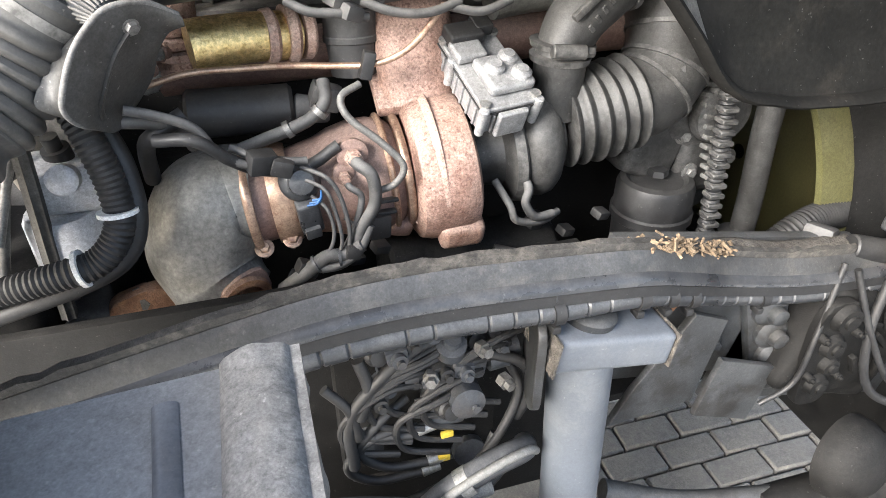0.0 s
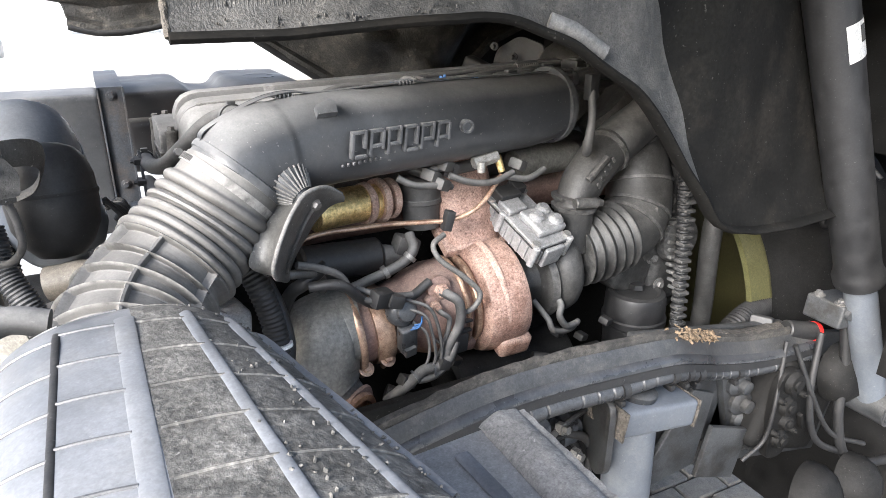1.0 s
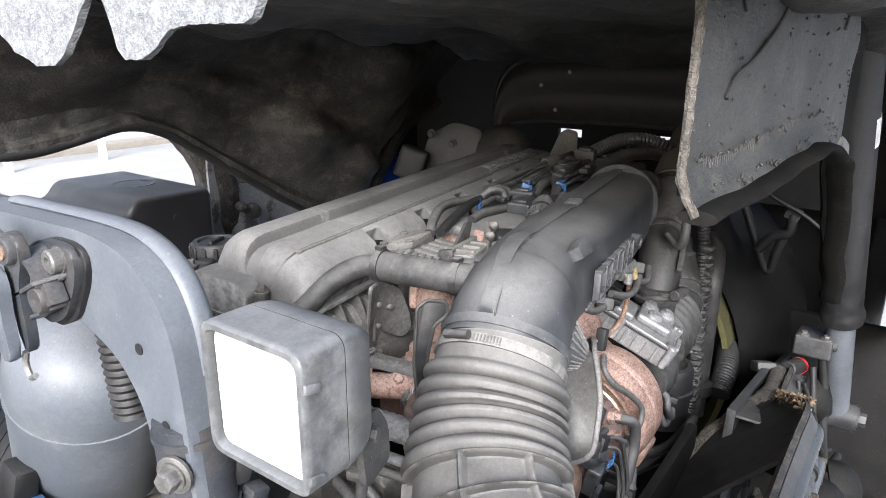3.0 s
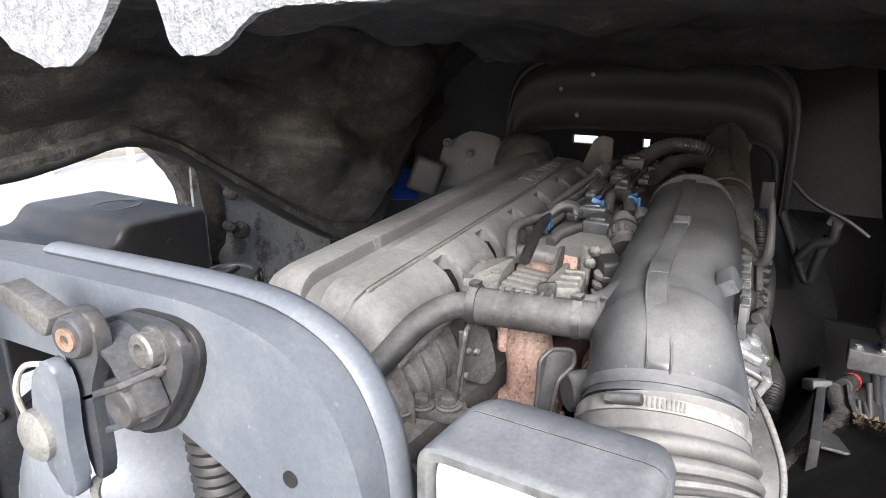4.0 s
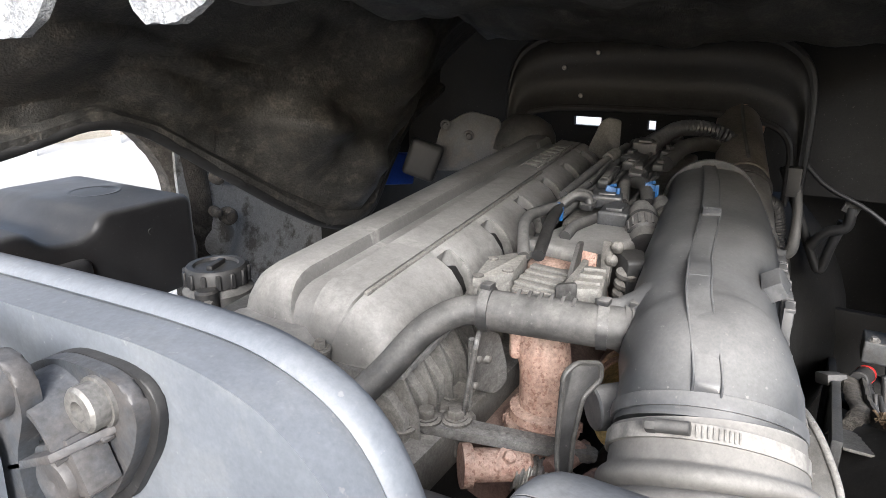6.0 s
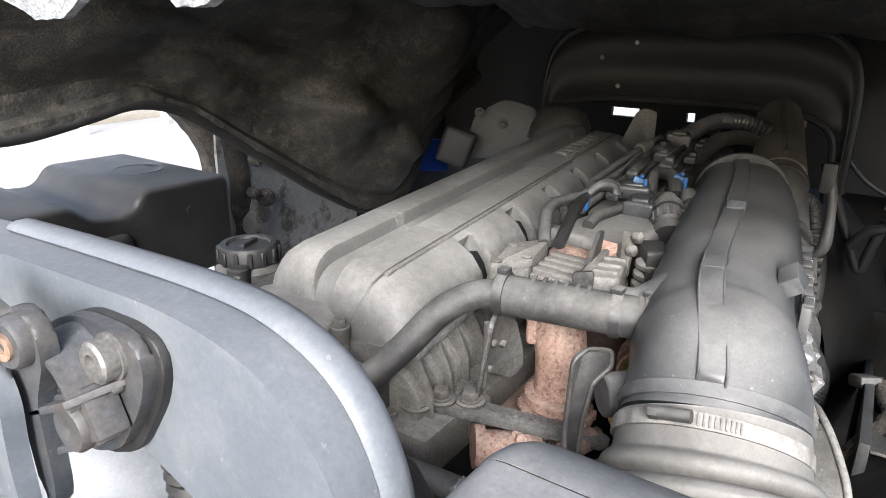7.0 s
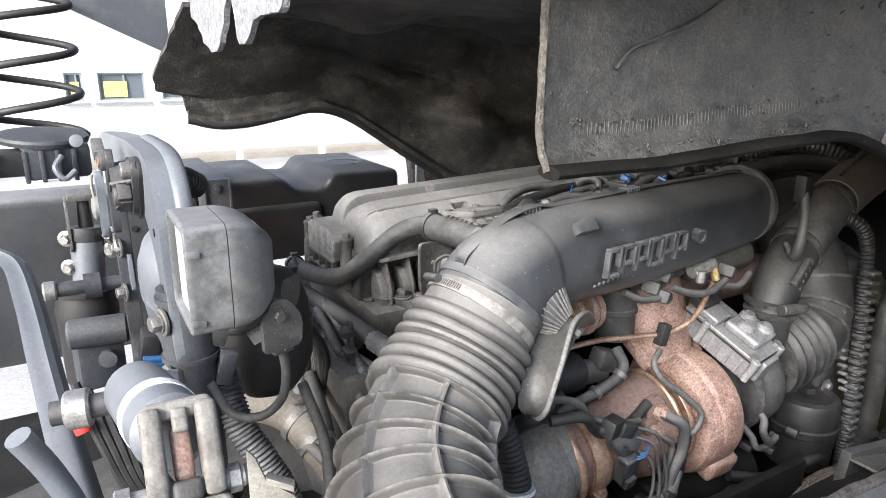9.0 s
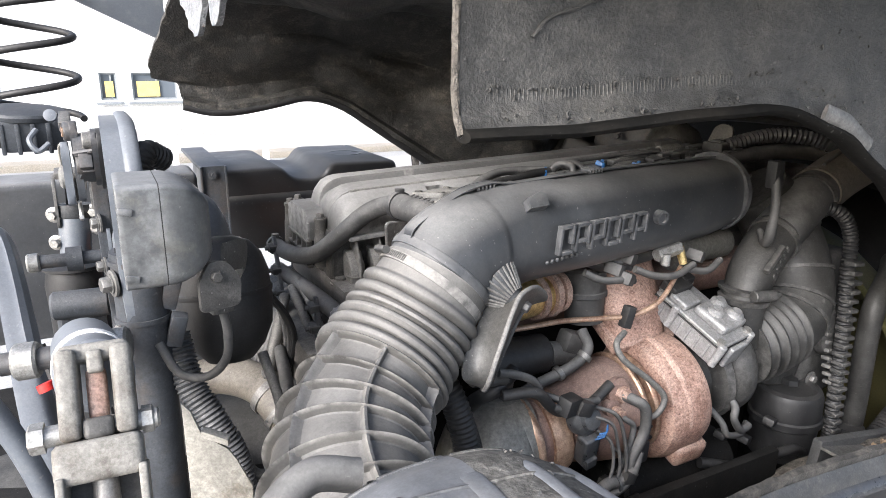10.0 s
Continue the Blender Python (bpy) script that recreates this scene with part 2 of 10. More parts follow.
M_EAR = surface("dull_grey_support_plate", (0.045, 0.0443, 0.042), (0.075, 0.0738, 0.07), 0.5, 0.2, scale=14, bump=0.2, dust=(0.19, 0.186, 0.176), dust_amount=0.35, stain=(0.04, 0.038, 0.034), stain_amount=0.5, stain_scale=25, specks=0.4, settle=(0.3, 1.0))
M_RAILFACE = surface("black_rail_plastic", (0.02, 0.0215, 0.024), (0.036, 0.038, 0.042), 0.22, scale=16, bump=0.12, dust=(0.2, 0.2, 0.205), dust_amount=0.2, stain=(0.09, 0.085, 0.077), stain_amount=0.35, stain_scale=16, grit=0.7)
M_LIPRUB = surface("mud_greyed_rubber_lip", (0.03, 0.028, 0.025), (0.06, 0.056, 0.05), 0.8, scale=40, bump=0.7, fine=200, stain=(0.13, 0.118, 0.1), stain_amount=0.5, stain_scale=30)
M_RAILTOP = surface("dusty_black_rail_top", (0.028, 0.0285, 0.0295), (0.048, 0.0485, 0.0495), 0.35, scale=18, bump=0.25, dust=(0.13, 0.128, 0.124), dust_amount=0.35, stain=(0.1, 0.092, 0.08), stain_amount=0.4, stain_scale=22, grit=1.0)
M_FRONT = surface("speckled_grey_mudguard_front", (0.15, 0.152, 0.156), (0.21, 0.212, 0.217), 0.32, scale=10, bump=0.12, dust=(0.36, 0.358, 0.352), dust_amount=0.5, stain=(0.09, 0.087, 0.082), stain_amount=0.5, stain_scale=40, specks=0.7, grit=0.8)
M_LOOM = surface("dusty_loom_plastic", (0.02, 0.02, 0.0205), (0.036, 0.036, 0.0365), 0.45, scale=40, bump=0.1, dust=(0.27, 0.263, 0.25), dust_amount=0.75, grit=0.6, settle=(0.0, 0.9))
M_BROWNPIPE = surface("brown_dusty_rubber_pipe", (0.10, 0.088, 0.072), (0.15, 0.133, 0.11), 0.55, scale=30, bump=0.1, dust=(0.28, 0.26, 0.23), dust_amount=0.5, specks=0.4)
M_WINGMUD = surface("mud_caked_wing_edge", (0.02, 0.018, 0.016), (0.045, 0.04, 0.034), 0.85, scale=30, bump=0.9, fine=150, stain=(0.13, 0.12, 0.105), stain_amount=0.4, stain_scale=18)
M_MUD = surface("dried_mud", (0.13, 0.117, 0.1), (0.07, 0.062, 0.052), 0.95, scale=60, bump=1.0, fine=200)
M_COPPER = surface("heat_tinted_cast_iron", (0.24, 0.142, 0.108), (0.35, 0.225, 0.178), 0.55, 0.1, scale=16, bump=0.5, fine=300, stain=(0.13, 0.06, 0.04), stain_amount=0.6, stain_scale=28, dust=(0.42, 0.315, 0.26), dust_amount=0.35, grit=1.2, pits=((0.1, 0.04, 0.026), 0.55, 190), edge_light=((0.46, 0.36, 0.3), 0.5))
M_TURBINE = surface("brown_turbine_casting", (0.17, 0.105, 0.087), (0.235, 0.155, 0.127), 0.6, 0.3, scale=30, bump=0.4, dust=(0.38, 0.3, 0.26), dust_amount=0.5)
M_CLAMP = surface("bronzed_steel_band", (0.3, 0.2, 0.145), (0.44, 0.31, 0.22), 0.42, 0.6, scale=50, bump=0.1, specks=0.0, stain=(0.2, 0.1, 0.065), stain_amount=0.6, stain_scale=40)
M_GOLD = surface("gold_heat_wrap", (0.55, 0.41, 0.17), (0.78, 0.62, 0.31), 0.4, 0.9, scale=70, bump=0.5, fine=250, specks=0.0, pits=((0.3, 0.19, 0.07), 0.4, 160))
M_ALU = surface("cast_aluminium", (0.2, 0.201, 0.203), (0.28, 0.28, 0.279), 0.4, 0.4, scale=40, bump=0.25, fine=500, dust=(0.33, 0.322, 0.31), dust_amount=0.4, stain=(0.1, 0.098, 0.093), stain_amount=0.5, stain_scale=30, edge_light=((0.5, 0.5, 0.5), 0.5))
M_SILVER = surface("pale_filter_housing", (0.5, 0.51, 0.53), (0.62, 0.63, 0.65), 0.4, 0.1, scale=30, bump=0.1, dust=(0.5, 0.49, 0.47), dust_amount=0.3, stain=(0.3, 0.295, 0.28), stain_amount=0.5, stain_scale=20)
# darker than the grey casting: grime, plus shade under the cab put into the colour
M_CASTDARK = surface("grimy_shade_dark_casting", (0.02, 0.0198, 0.019), (0.038, 0.0374, 0.0355), 0.5, 0.1, scale=26, bump=0.3, dust=(0.11, 0.107, 0.101), dust_amount=0.5, stain=(0.010, 0.0097, 0.0093), stain_amount=0.6, stain_scale=14, settle=(0.0, 0.9), edge_light=((0.13, 0.126, 0.12), 0.5))
M_EGR = surface("dusty_pale_casting", (0.15, 0.147, 0.138), (0.21, 0.206, 0.192), 0.6, 0.2, scale=20, bump=0.2, dust=(0.33, 0.315, 0.285), dust_amount=0.6, stain=(0.07, 0.066, 0.06), stain_amount=0.5, stain_scale=24)
M_GREYALU = surface("dusty_grey_casting", (0.075, 0.074, 0.07), (0.115, 0.112, 0.105), 0.55, 0.25, scale=9, bump=0.25, dust=(0.23, 0.222, 0.208), dust_amount=0.5, stain=(0.04, 0.037, 0.033), stain_amount=0.45, stain_scale=26)
M_OLDCOPPER = surface("dull_pitted_copper_casting", (0.36, 0.23, 0.18), (0.45, 0.31, 0.25), 0.65, 0.05, scale=30, bump=0.7, fine=260, stain=(0.24, 0.115, 0.08), stain_amount=0.6, stain_scale=60, dust=(0.52, 0.43, 0.37), dust_amount=0.4, pits=((0.16, 0.07, 0.05), 0.6, 170))
M_SHIELD = surface("foil_heat_shield", (0.15, 0.147, 0.134), (0.215, 0.21, 0.19), 0.45, 0.35, scale=20, bump=0.35, fine=120, dust=(0.33, 0.32, 0.29), dust_amount=0.45, stain=(0.09, 0.085, 0.075), stain_amount=0.5, stain_scale=20)
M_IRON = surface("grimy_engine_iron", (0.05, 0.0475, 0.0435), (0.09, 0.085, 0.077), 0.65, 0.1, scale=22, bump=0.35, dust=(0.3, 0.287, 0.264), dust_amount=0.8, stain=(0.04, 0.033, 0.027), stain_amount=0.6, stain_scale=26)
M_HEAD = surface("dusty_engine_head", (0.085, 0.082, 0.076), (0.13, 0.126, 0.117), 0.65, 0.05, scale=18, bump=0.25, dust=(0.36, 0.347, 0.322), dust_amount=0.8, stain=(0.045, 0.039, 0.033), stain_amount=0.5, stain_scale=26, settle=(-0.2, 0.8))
# near-black for deep parts: the bay's shade is put into this colour
M_DARK = surface("shade_black_parts", (0.005, 0.0049, 0.0047), (0.010, 0.0097, 0.0092), 0.65, 0.0, scale=20, bump=0.4, dust=(0.05, 0.048, 0.045), dust_amount=0.3, spec=0.2)
M_STEEL = surface("dusty_bare_steel", (0.14, 0.137, 0.13), (0.22, 0.214, 0.203), 0.5, 0.6, scale=60, bump=0.2, dust=DUST, dust_amount=0.35)
M_ZINC = surface("dull_zinc", (0.3, 0.295, 0.28), (0.42, 0.415, 0.395), 0.4, 0.7, scale=60, bump=0.1, dust=DUST, dust_amount=0.3, stain=(0.12, 0.11, 0.095), stain_amount=0.5, stain_scale=60)
M_PAINT = surface("blue_grey_chassis_paint", (0.092, 0.103, 0.119), (0.122, 0.135, 0.153), 0.38, scale=4, bump=0.03, dust=(0.23, 0.242, 0.262), dust_amount=0.45, stain=(0.165, 0.173, 0.178), stain_amount=0.35, stain_scale=16, specks=0.3, grit=0.4)
M_PAINTDARK = surface("dirty_chassis_paint", (0.025, 0.029, 0.035), (0.045, 0.05, 0.057), 0.5, scale=14, bump=0.15, dust=(0.16, 0.16, 0.165), dust_amount=0.35, stain=(0.06, 0.05, 0.042), stain_amount=0.6)
M_CHASSIS = surface("dusty_chassis_grey", (0.026, 0.028, 0.03), (0.05, 0.052, 0.054), 0.45, scale=14, bump=0.25, dust=(0.17, 0.165, 0.155), dust_amount=0.35, stain=(0.014, 0.0125, 0.011), stain_amount=0.8, stain_scale=12)
M_RUST = surface("rusty_steel", (0.17, 0.075, 0.035), (0.3, 0.16, 0.085), 0.85, 0.1, scale=40, bump=0.6, dust=DUST, dust_amount=0.3)
M_CONDUIT = surface("ribbed_conduit", (0.026, 0.0275, 0.03), (0.042, 0.044, 0.047), 0.33, scale=40, bump=0.08, dust=(0.3, 0.3, 0.3), dust_amount=0.3)
M_LAMPGLASS = surface("white_lamp_lens", (0.78, 0.79, 0.78), (0.86, 0.86, 0.85), 0.25, scale=60, bump=0.0, coat=0.5, specks=0.0)
M_LAMPBODY = surface("dusty_lamp_housing", (0.062, 0.065, 0.066), (0.08, 0.0835, 0.085), 0.42, scale=5, bump=0.08, dust=(0.34, 0.35, 0.365), dust_amount=0.5, stain=(0.14, 0.134, 0.112), stain_amount=0.4, stain_scale=34, specks=0.2, grit=0.45, settle=(0.5, 0.95), edge_light=((0.26, 0.265, 0.27), 0.5))
M_LAMPIRON = surface("grit_speckled_dark_steel", (0.03, 0.029, 0.027), (0.055, 0.053, 0.05), 0.6, 0.1, scale=30, bump=0.5, dust=(0.2, 0.19, 0.17), dust_amount=0.4, specks=0.9)
M_BLUE = surface("blue_connector_clip", (0.012, 0.085, 0.24), (0.018, 0.11, 0.3), 0.4, scale=60, bump=0.05, specks=0.0, dust=(0.2, 0.22, 0.25), dust_amount=0.3)
M_CABBLUE = surface("blue_cab_paint", (0.015, 0.05, 0.3), (0.02, 0.07, 0.38), 0.35, scale=10, bump=0.02, specks=0.0)
M_RED = surface("red_plastic_ring", (0.55, 0.02, 0.02), (0.65, 0.04, 0.03), 0.45, scale=60, bump=0.05, specks=0.0)
M_YELLOW = surface("olive_fan_plastic", (0.036, 0.032, 0.010), (0.052, 0.047, 0.016), 0.5, scale=12, bump=0.1, dust=(0.1, 0.095, 0.07), dust_amount=0.3, specks=0.0)
M_YRING = surface("pale_olive_fan_ring", (0.08, 0.077, 0.03), (0.11, 0.105, 0.045), 0.45, scale=12, bump=0.1, dust=(0.16, 0.15, 0.1), dust_amount=0.3, specks=0.0)
M_YTAG = surface("yellow_tag", (0.42, 0.3, 0.03), (0.5, 0.37, 0.045), 0.5, scale=60, bump=0.05)
M_ORANGE = surface("orange_plastic", (0.75, 0.2, 0.03), (0.8, 0.26, 0.05), 0.5, scale=40, bump=0.05)
M_TANK = surface("black_tank_plastic", (0.011, 0.011, 0.012), (0.018, 0.018, 0.019), 0.38, scale=10, bump=0.08, dust=(0.13, 0.127, 0.121), dust_amount=0.5, grit=0.45, settle=(0.45, 0.95))
M_FELT = surface("torn_white_insulation", (0.2, 0.21, 0.22), (0.34, 0.35, 0.36), 0.95, scale=70, bump=1.0, fine=260)
M_WING = surface("mud_spattered_wing", (0.2, 0.207, 0.213), (0.29, 0.297, 0.3), 0.5, scale=9, bump=0.3, stain=(0.05, 0.042, 0.035), stain_amount=0.85, stain_scale=9, specks=0.4)
M_CREAM = surface("cream_bent_sheet", (0.19, 0.182, 0.16), (0.26, 0.249, 0.22), 0.6, scale=20, bump=0.2, stain=(0.09, 0.071, 0.05), stain_amount=0.7, stain_scale=14, edge_light=((0.42, 0.4, 0.35), 0.6))
M_FORK = surface("worn_cast_fork", (0.13, 0.125, 0.112), (0.2, 0.191, 0.172), 0.6, scale=24, bump=0.35, stain=(0.06, 0.05, 0.039), stain_amount=0.8, stain_scale=22, dust=(0.3, 0.29, 0.262), dust_amount=0.45, settle=(0.2, 1.0))
M_PAPER = surface("white_paper_label", (0.72, 0.72, 0.7), (0.8, 0.8, 0.78), 0.7, scale=60, bump=0.0, specks=0.0)
M_BAR = surface("black_print", (0.02, 0.02, 0.02), (0.03, 0.03, 0.03), 0.7, scale=60, bump=0.0)
M_STRAW = surface("dry_straw_debris", (0.13, 0.09, 0.055), (0.24, 0.175, 0.11), 0.9, scale=90, bump=0.5)
M_PAVER = surface("concrete_paver", (0.11, 0.104, 0.096), (0.165, 0.157, 0.142), 0.9, scale=40, bump=0.6, stain=(0.16, 0.15, 0.13), stain_amount=0.5)
M_GROUND = surface("pale_concrete_yard", (0.36, 0.352, 0.335), (0.43, 0.42, 0.4), 0.9, scale=1.5, bump=0.2, fine=40, specks=0.0)
M_WALL = surface("white_rendered_wall", (0.8, 0.8, 0.79), (0.84, 0.84, 0.83), 0.8, scale=1.0, bump=0.1, fine=30, specks=0.0)
M_FRAME = surface("grey_window_frame", (0.2, 0.22, 0.23), (0.26, 0.28, 0.29), 0.5, scale=10, bump=0.0, specks=0.0)
M_AMBER = surface("yellow_room_blind", (0.7, 0.52, 0.16), (0.78, 0.6, 0.22), 0.7, scale=4, bump=0.0, specks=0.0)
M_TARMAC = surface("beige_kerb_stone", (0.3, 0.27, 0.22), (0.36, 0.33, 0.28), 0.9, scale=3, bump=0.3, fine=40)
M_GLASS = bpy.data.materials.new("window_glass")
M_GLASS.use_nodes = True
M_GLASS.node_tree.nodes["Principled BSDF"].inputs["Base Color"].default_value = (0.12, 0.14, 0.16, 1)
M_GLASS.node_tree.nodes["Principled BSDF"].inputs["Roughness"].default_value = 0.05

# ---- setting: yard and building ----
bm = bmesh.new()
grid_sheet(bm, lambda u, v: V((-150 + 300 * u, -150 + 300 * v, 0)), 12, 12)
ground = solo("ground", bm, M_GROUND, "pale overexposed concrete yard around the truck", "ground", kind="structure")

WY = 17.0
openings = [(-3.2, -2.4), (-0.55, -0.2), (0.1, 1.05), (1.4, 2.1), (2.9, 3.6), (4.6, 5.4)]
xs = [-30.0] + [q for o in openings for q in o] + [30.0]
house = thing("office_building", (0, WY, 0), "white rendered building across the yard", "building", "", "structure")
for i in range(len(xs) - 1):
    a, b = xs[i], xs[i + 1]
    bm = bmesh.new()
    if i % 2 == 0:
        box(bm, ((a + b) / 2, WY + 0.15, 2.5), (b - a, 0.3, 5.0), bevel=0)
        part("wall", bm, M_WALL, house)
    else:
        box(bm, ((a + b) / 2, WY + 0.15, 0.45), (b - a, 0.3, 0.9), bevel=0)
        part("wall", bm, M_WALL, house)
        bm = bmesh.new()
        box(bm, ((a + b) / 2, WY + 0.15, 3.25), (b - a, 0.3, 3.5), bevel=0)
        part("wall", bm, M_WALL, house)
bm = bmesh.new()
box(bm, (0, WY - 0.1, 0.12), (60, 0.2, 0.24), bevel=0)
part("plinth", bm, M_GROUND, house)
for i, (a, b) in enumerate(openings):
    win = thing("window_%d" % (i + 1), ((a + b) / 2, WY + 0.1, 1.2), "grey framed office window in a white wall", "window", "building windows", "structure")
    bm = bmesh.new()
    for c, s in ((((a + b) / 2, WY + 0.08, 0.92), (b - a, 0.06, 0.04)), (((a + b) / 2, WY + 0.08, 1.48), (b - a, 0.06, 0.04)), ((a + 0.02, WY + 0.08, 1.2), (0.04, 0.06, 0.52)), ((b - 0.02, WY + 0.08, 1.2), (0.04, 0.06, 0.52))):
        box(bm, c, s, bevel=0)
    part("window_frame", bm, M_FRAME, win)
    bm = bmesh.new()
    box(bm, ((a + b) / 2, WY + 0.1, 1.2), (b - a - 0.08, 0.01, 0.52), bevel=0)
    part("pane", bm, M_GLASS, win)
    if i in (1, 2):
        bm = bmesh.new()
        box(bm, (a + 0.10 + 0.25 * (b - a), WY + 0.06, 1.14), (0.5 * (b - a), 0.02, 0.34), bevel=0)
        part("blind", bm, M_AMBER, win, "yellow blind")
    bm = bmesh.new()
    box(bm, ((a + b) / 2 + 0.05, WY + 0.075, 1.2), (0.035, 0.05, 0.5), bevel=0)
    part("mullion", bm, M_FRAME, win)
    bm = bmesh.new()
    box(bm, ((a + b) / 2, WY - 0.05, 0.84), (b - a + 0.2, 0.16, 0.05), bevel=0)
    part("window_sill", bm, M_FRAME, win)

fence = thing("yard_railing", (0, 12.0, 0), "white painted steel railing across the yard", "railing", "", "structure")
for z in (0.55, 1.02):
    bm = bmesh.new()
    box(bm, (0, 12.0, z), (40, 0.05, 0.06), bevel=0)
    part("rail_bar", bm, M_WALL, fence)
for k in range(20):
    bm = bmesh.new()
    box(bm, (-14.6 + 1.5 * k, 12.0, 0.53), (0.10, 0.08, 1.06), bevel=0)
    part("post", bm, M_WALL, fence)
bm = bmesh.new()
box(bm, (0, 13.2, 0.05), (60, 0.5, 0.14), bevel=0.02)
solo("kerb", bm, M_TARMAC, "beige kerb stone line along the yard", "kerb", kind="structure")

# ---- cab underside, tilted forward over the engine ----
MID = 1.315
ARCH = [(-0.49, 1.765), (-0.40, 1.742), (-0.30, 1.755), (-0.15, 1.785), (-0.05, 1.745), (0.10, 1.645), (0.26, 1.54), (0.40, 1.462), (0.52, 1.432), (0.60, 1.46), (0.68, 1.56), (0.80, 1.68), (1.0, 1.76)]
NEAR = [(-0.37, 1.815), (-0.25, 1.817), (-0.10, 1.83), (0.02, 1.835), (0.12, 1.80), (0.26, 1.722), (0.36, 1.61), (0.42, 1.54), (0.47, 1.483), (0.58, 1.455), (0.72, 1.447), (0.85, 1.447)]


def along(rows, x):
    for (a, p), (b, q) in zip(rows, rows[1:]):
        if x <= b:
            t = max(0.0, (x - a) / (b - a))
            return p + (q - p) * t
    return rows[-1][1]


cab = thing("tilted_cab", (0.4, MID, 2.0), "tilted truck cab seen from below with black lined engine tunnel", "truck cab")

# far wheel arch wall, bulging inwards up to the roof
lump = bump_fn([(-0.05, 0.3, 0.10, 0.14, 0.06), (0.28, 0.35, 0.09, 0.2, 0.11), (0.5, 0.2, 0.1, 0.15, 0.06), (0.45, 0.75, 0.14, 0.13, 0.08), (0.1, 0.7, 0.12, 0.16, -0.06), (-0.25, 0.55, 0.09, 0.2, 0.05), (0.18, 0.82, 0.06, 0.08, 0.05), (0.62, 0.5, 0.07, 0.12, 0.06)])


REAR = [(0.0, -0.484), (0.22, -0.492), (0.27, -0.503), (0.31, -0.552), (0.42, -0.56), (0.7, -0.535), (1.0, -0.512)]


def far_wall(u, v):
    x = -0.484 + 1.464 * u
    low = along(ARCH, x)
    z = low + (2.02 - low) * v
    y = 1.985 - 0.03 * v - 0.33 * max(0, v - 0.25) ** 1.3 - lump(x, v) * math.sin(math.pi * min(1, v * 1.1))
    y -= 0.10 * math.exp(-((x - 0.48) / 0.13) ** 2) * min(1, v * 2.5) * (1 - 0.4 * v)
    # moulded folds: a shoulder line over the arch and creases running up from it
    for a, b, sl, w, h in ((0.30, 0.42, 0.45, 0.045, 0.022), (0.52, 0.30, -0.7, 0.04, 0.02), (0.10, 0.55, 0.3, 0.05, 0.02), (0.62, 0.72, 0.9, 0.05, 0.026), (-0.2, 0.62, -0.25, 0.05, 0.014), (0.38, 0.86, -0.35, 0.04, 0.024)):
        d = (v - b) - sl * (x - a)
        y -= h * math.exp(-(d / w) ** 2) * math.exp(-((x - a) / 0.17) ** 2)
    y += 0.006 * spot(x, z, 3, 9) + 0.0022 * spot(x, z, 2, 34) + 0.0012 * spot(x, z, 5, 80)
    band = max(0.0, 1 - v / 0.075)
    y -= 0.02 * min(1.0, band * 3)
    return V((x + (along(REAR, v) + 0.484 + 0.004 * spot(z, 1, 4, 40)) * max(0.0, 1 - u * 5), y, z))


bm = bmesh.new()
grid_sheet(bm, far_wall, 240, 110, 0.012)
part("far_arch_wall", bm, M_LINER, cab, "black felt liner with dusty moulded bulges")
bm = bmesh.new()
sweep(bm, [far_wall(u / 24, 0.0) - V((0, 0.004, 0)) for u in range(0, 21)], 0.011, 10, 3)
part("far_arch_rim", bm, M_RUBBER, cab, "black rubber edge of the wheel arch")

# roof of the tunnel
roof_l = bump_fn([(-0.2, 1.5, 0.1, 0.15, 0.05), (0.2, 1.2, 0.15, 0.1, 0.04), (0.3, 1.6, 0.2, 0.1, 0.06), (0.6, 1.3, 0.1, 0.3, 0.03)])


def roof(u, v):
    x, y = -0.47 + 1.62 * u, 0.62 + 1.06 * v
    z = 1.985 + 0.03 * (1 - u) - roof_l(x, y) * 0.6 + 0.008 * spot(x, y, 1, 8) + 0.024 * (0.35 - abs(spot(x * 0.8, y * 1.6, 4, 6))) + 0.003 * spot(x, y, 2, 30)
    if u > 0.62:
        z -= 0.07 * min(1, (u - 0.62) / 0.12)
    return V((x, y, z))


bm = bmesh.new()
grid_sheet(bm, roof, 120, 80, 0.015)
part("tunnel_roof", bm, M_LINER, cab, "black lined engine tunnel roof")
bm = bmesh.new()
box(bm, (0.42, MID, 2.32), (1.9, 1.95, 0.5), bevel=0.05)
part("floor_pan", bm, M_LINER, cab, "dark cab floor")

# torn white insulation along the rear edge
FRINGE = [(1.08, 0.0), (1.095, 0.013), (1.104, 0.026), (1.117, 0.030), (1.195, 0.030), (1.226, 0.032), (1.247, 0.037), (1.272, 0.052), (1.303, 0.063), (1.337, 0.064), (1.351, 0.053), (1.357, 0.034), (1.371, 0.005), (1.385, 0.0), (1.405, 0.0), (1.413, 0.006), (1.445, 0.028), (1.48, 0.059), (1.51, 0.073), (1.563, 0.075), (1.612, 0.060), (1.658, 0.039), (1.70, 0.02), (1.76, 0.0)]


def fringe(u, v):
    y = 1.08 + 0.68 * u
    d = along(FRINGE, y) * 1.12 + 0.0016 * spot(y * 90, 0, 0)
    return V((-0.497 + 0.004 * spot(y * 30, v * 3, 1), y, 2.05 - v * (0.045 + max(0.0, d))))


bm = bmesh.new()
grid_sheet(bm, fringe, 220, 10, 0.010)
part("torn_insulation", bm, M_FELT, cab, "torn white felt insulation hanging in lobes")

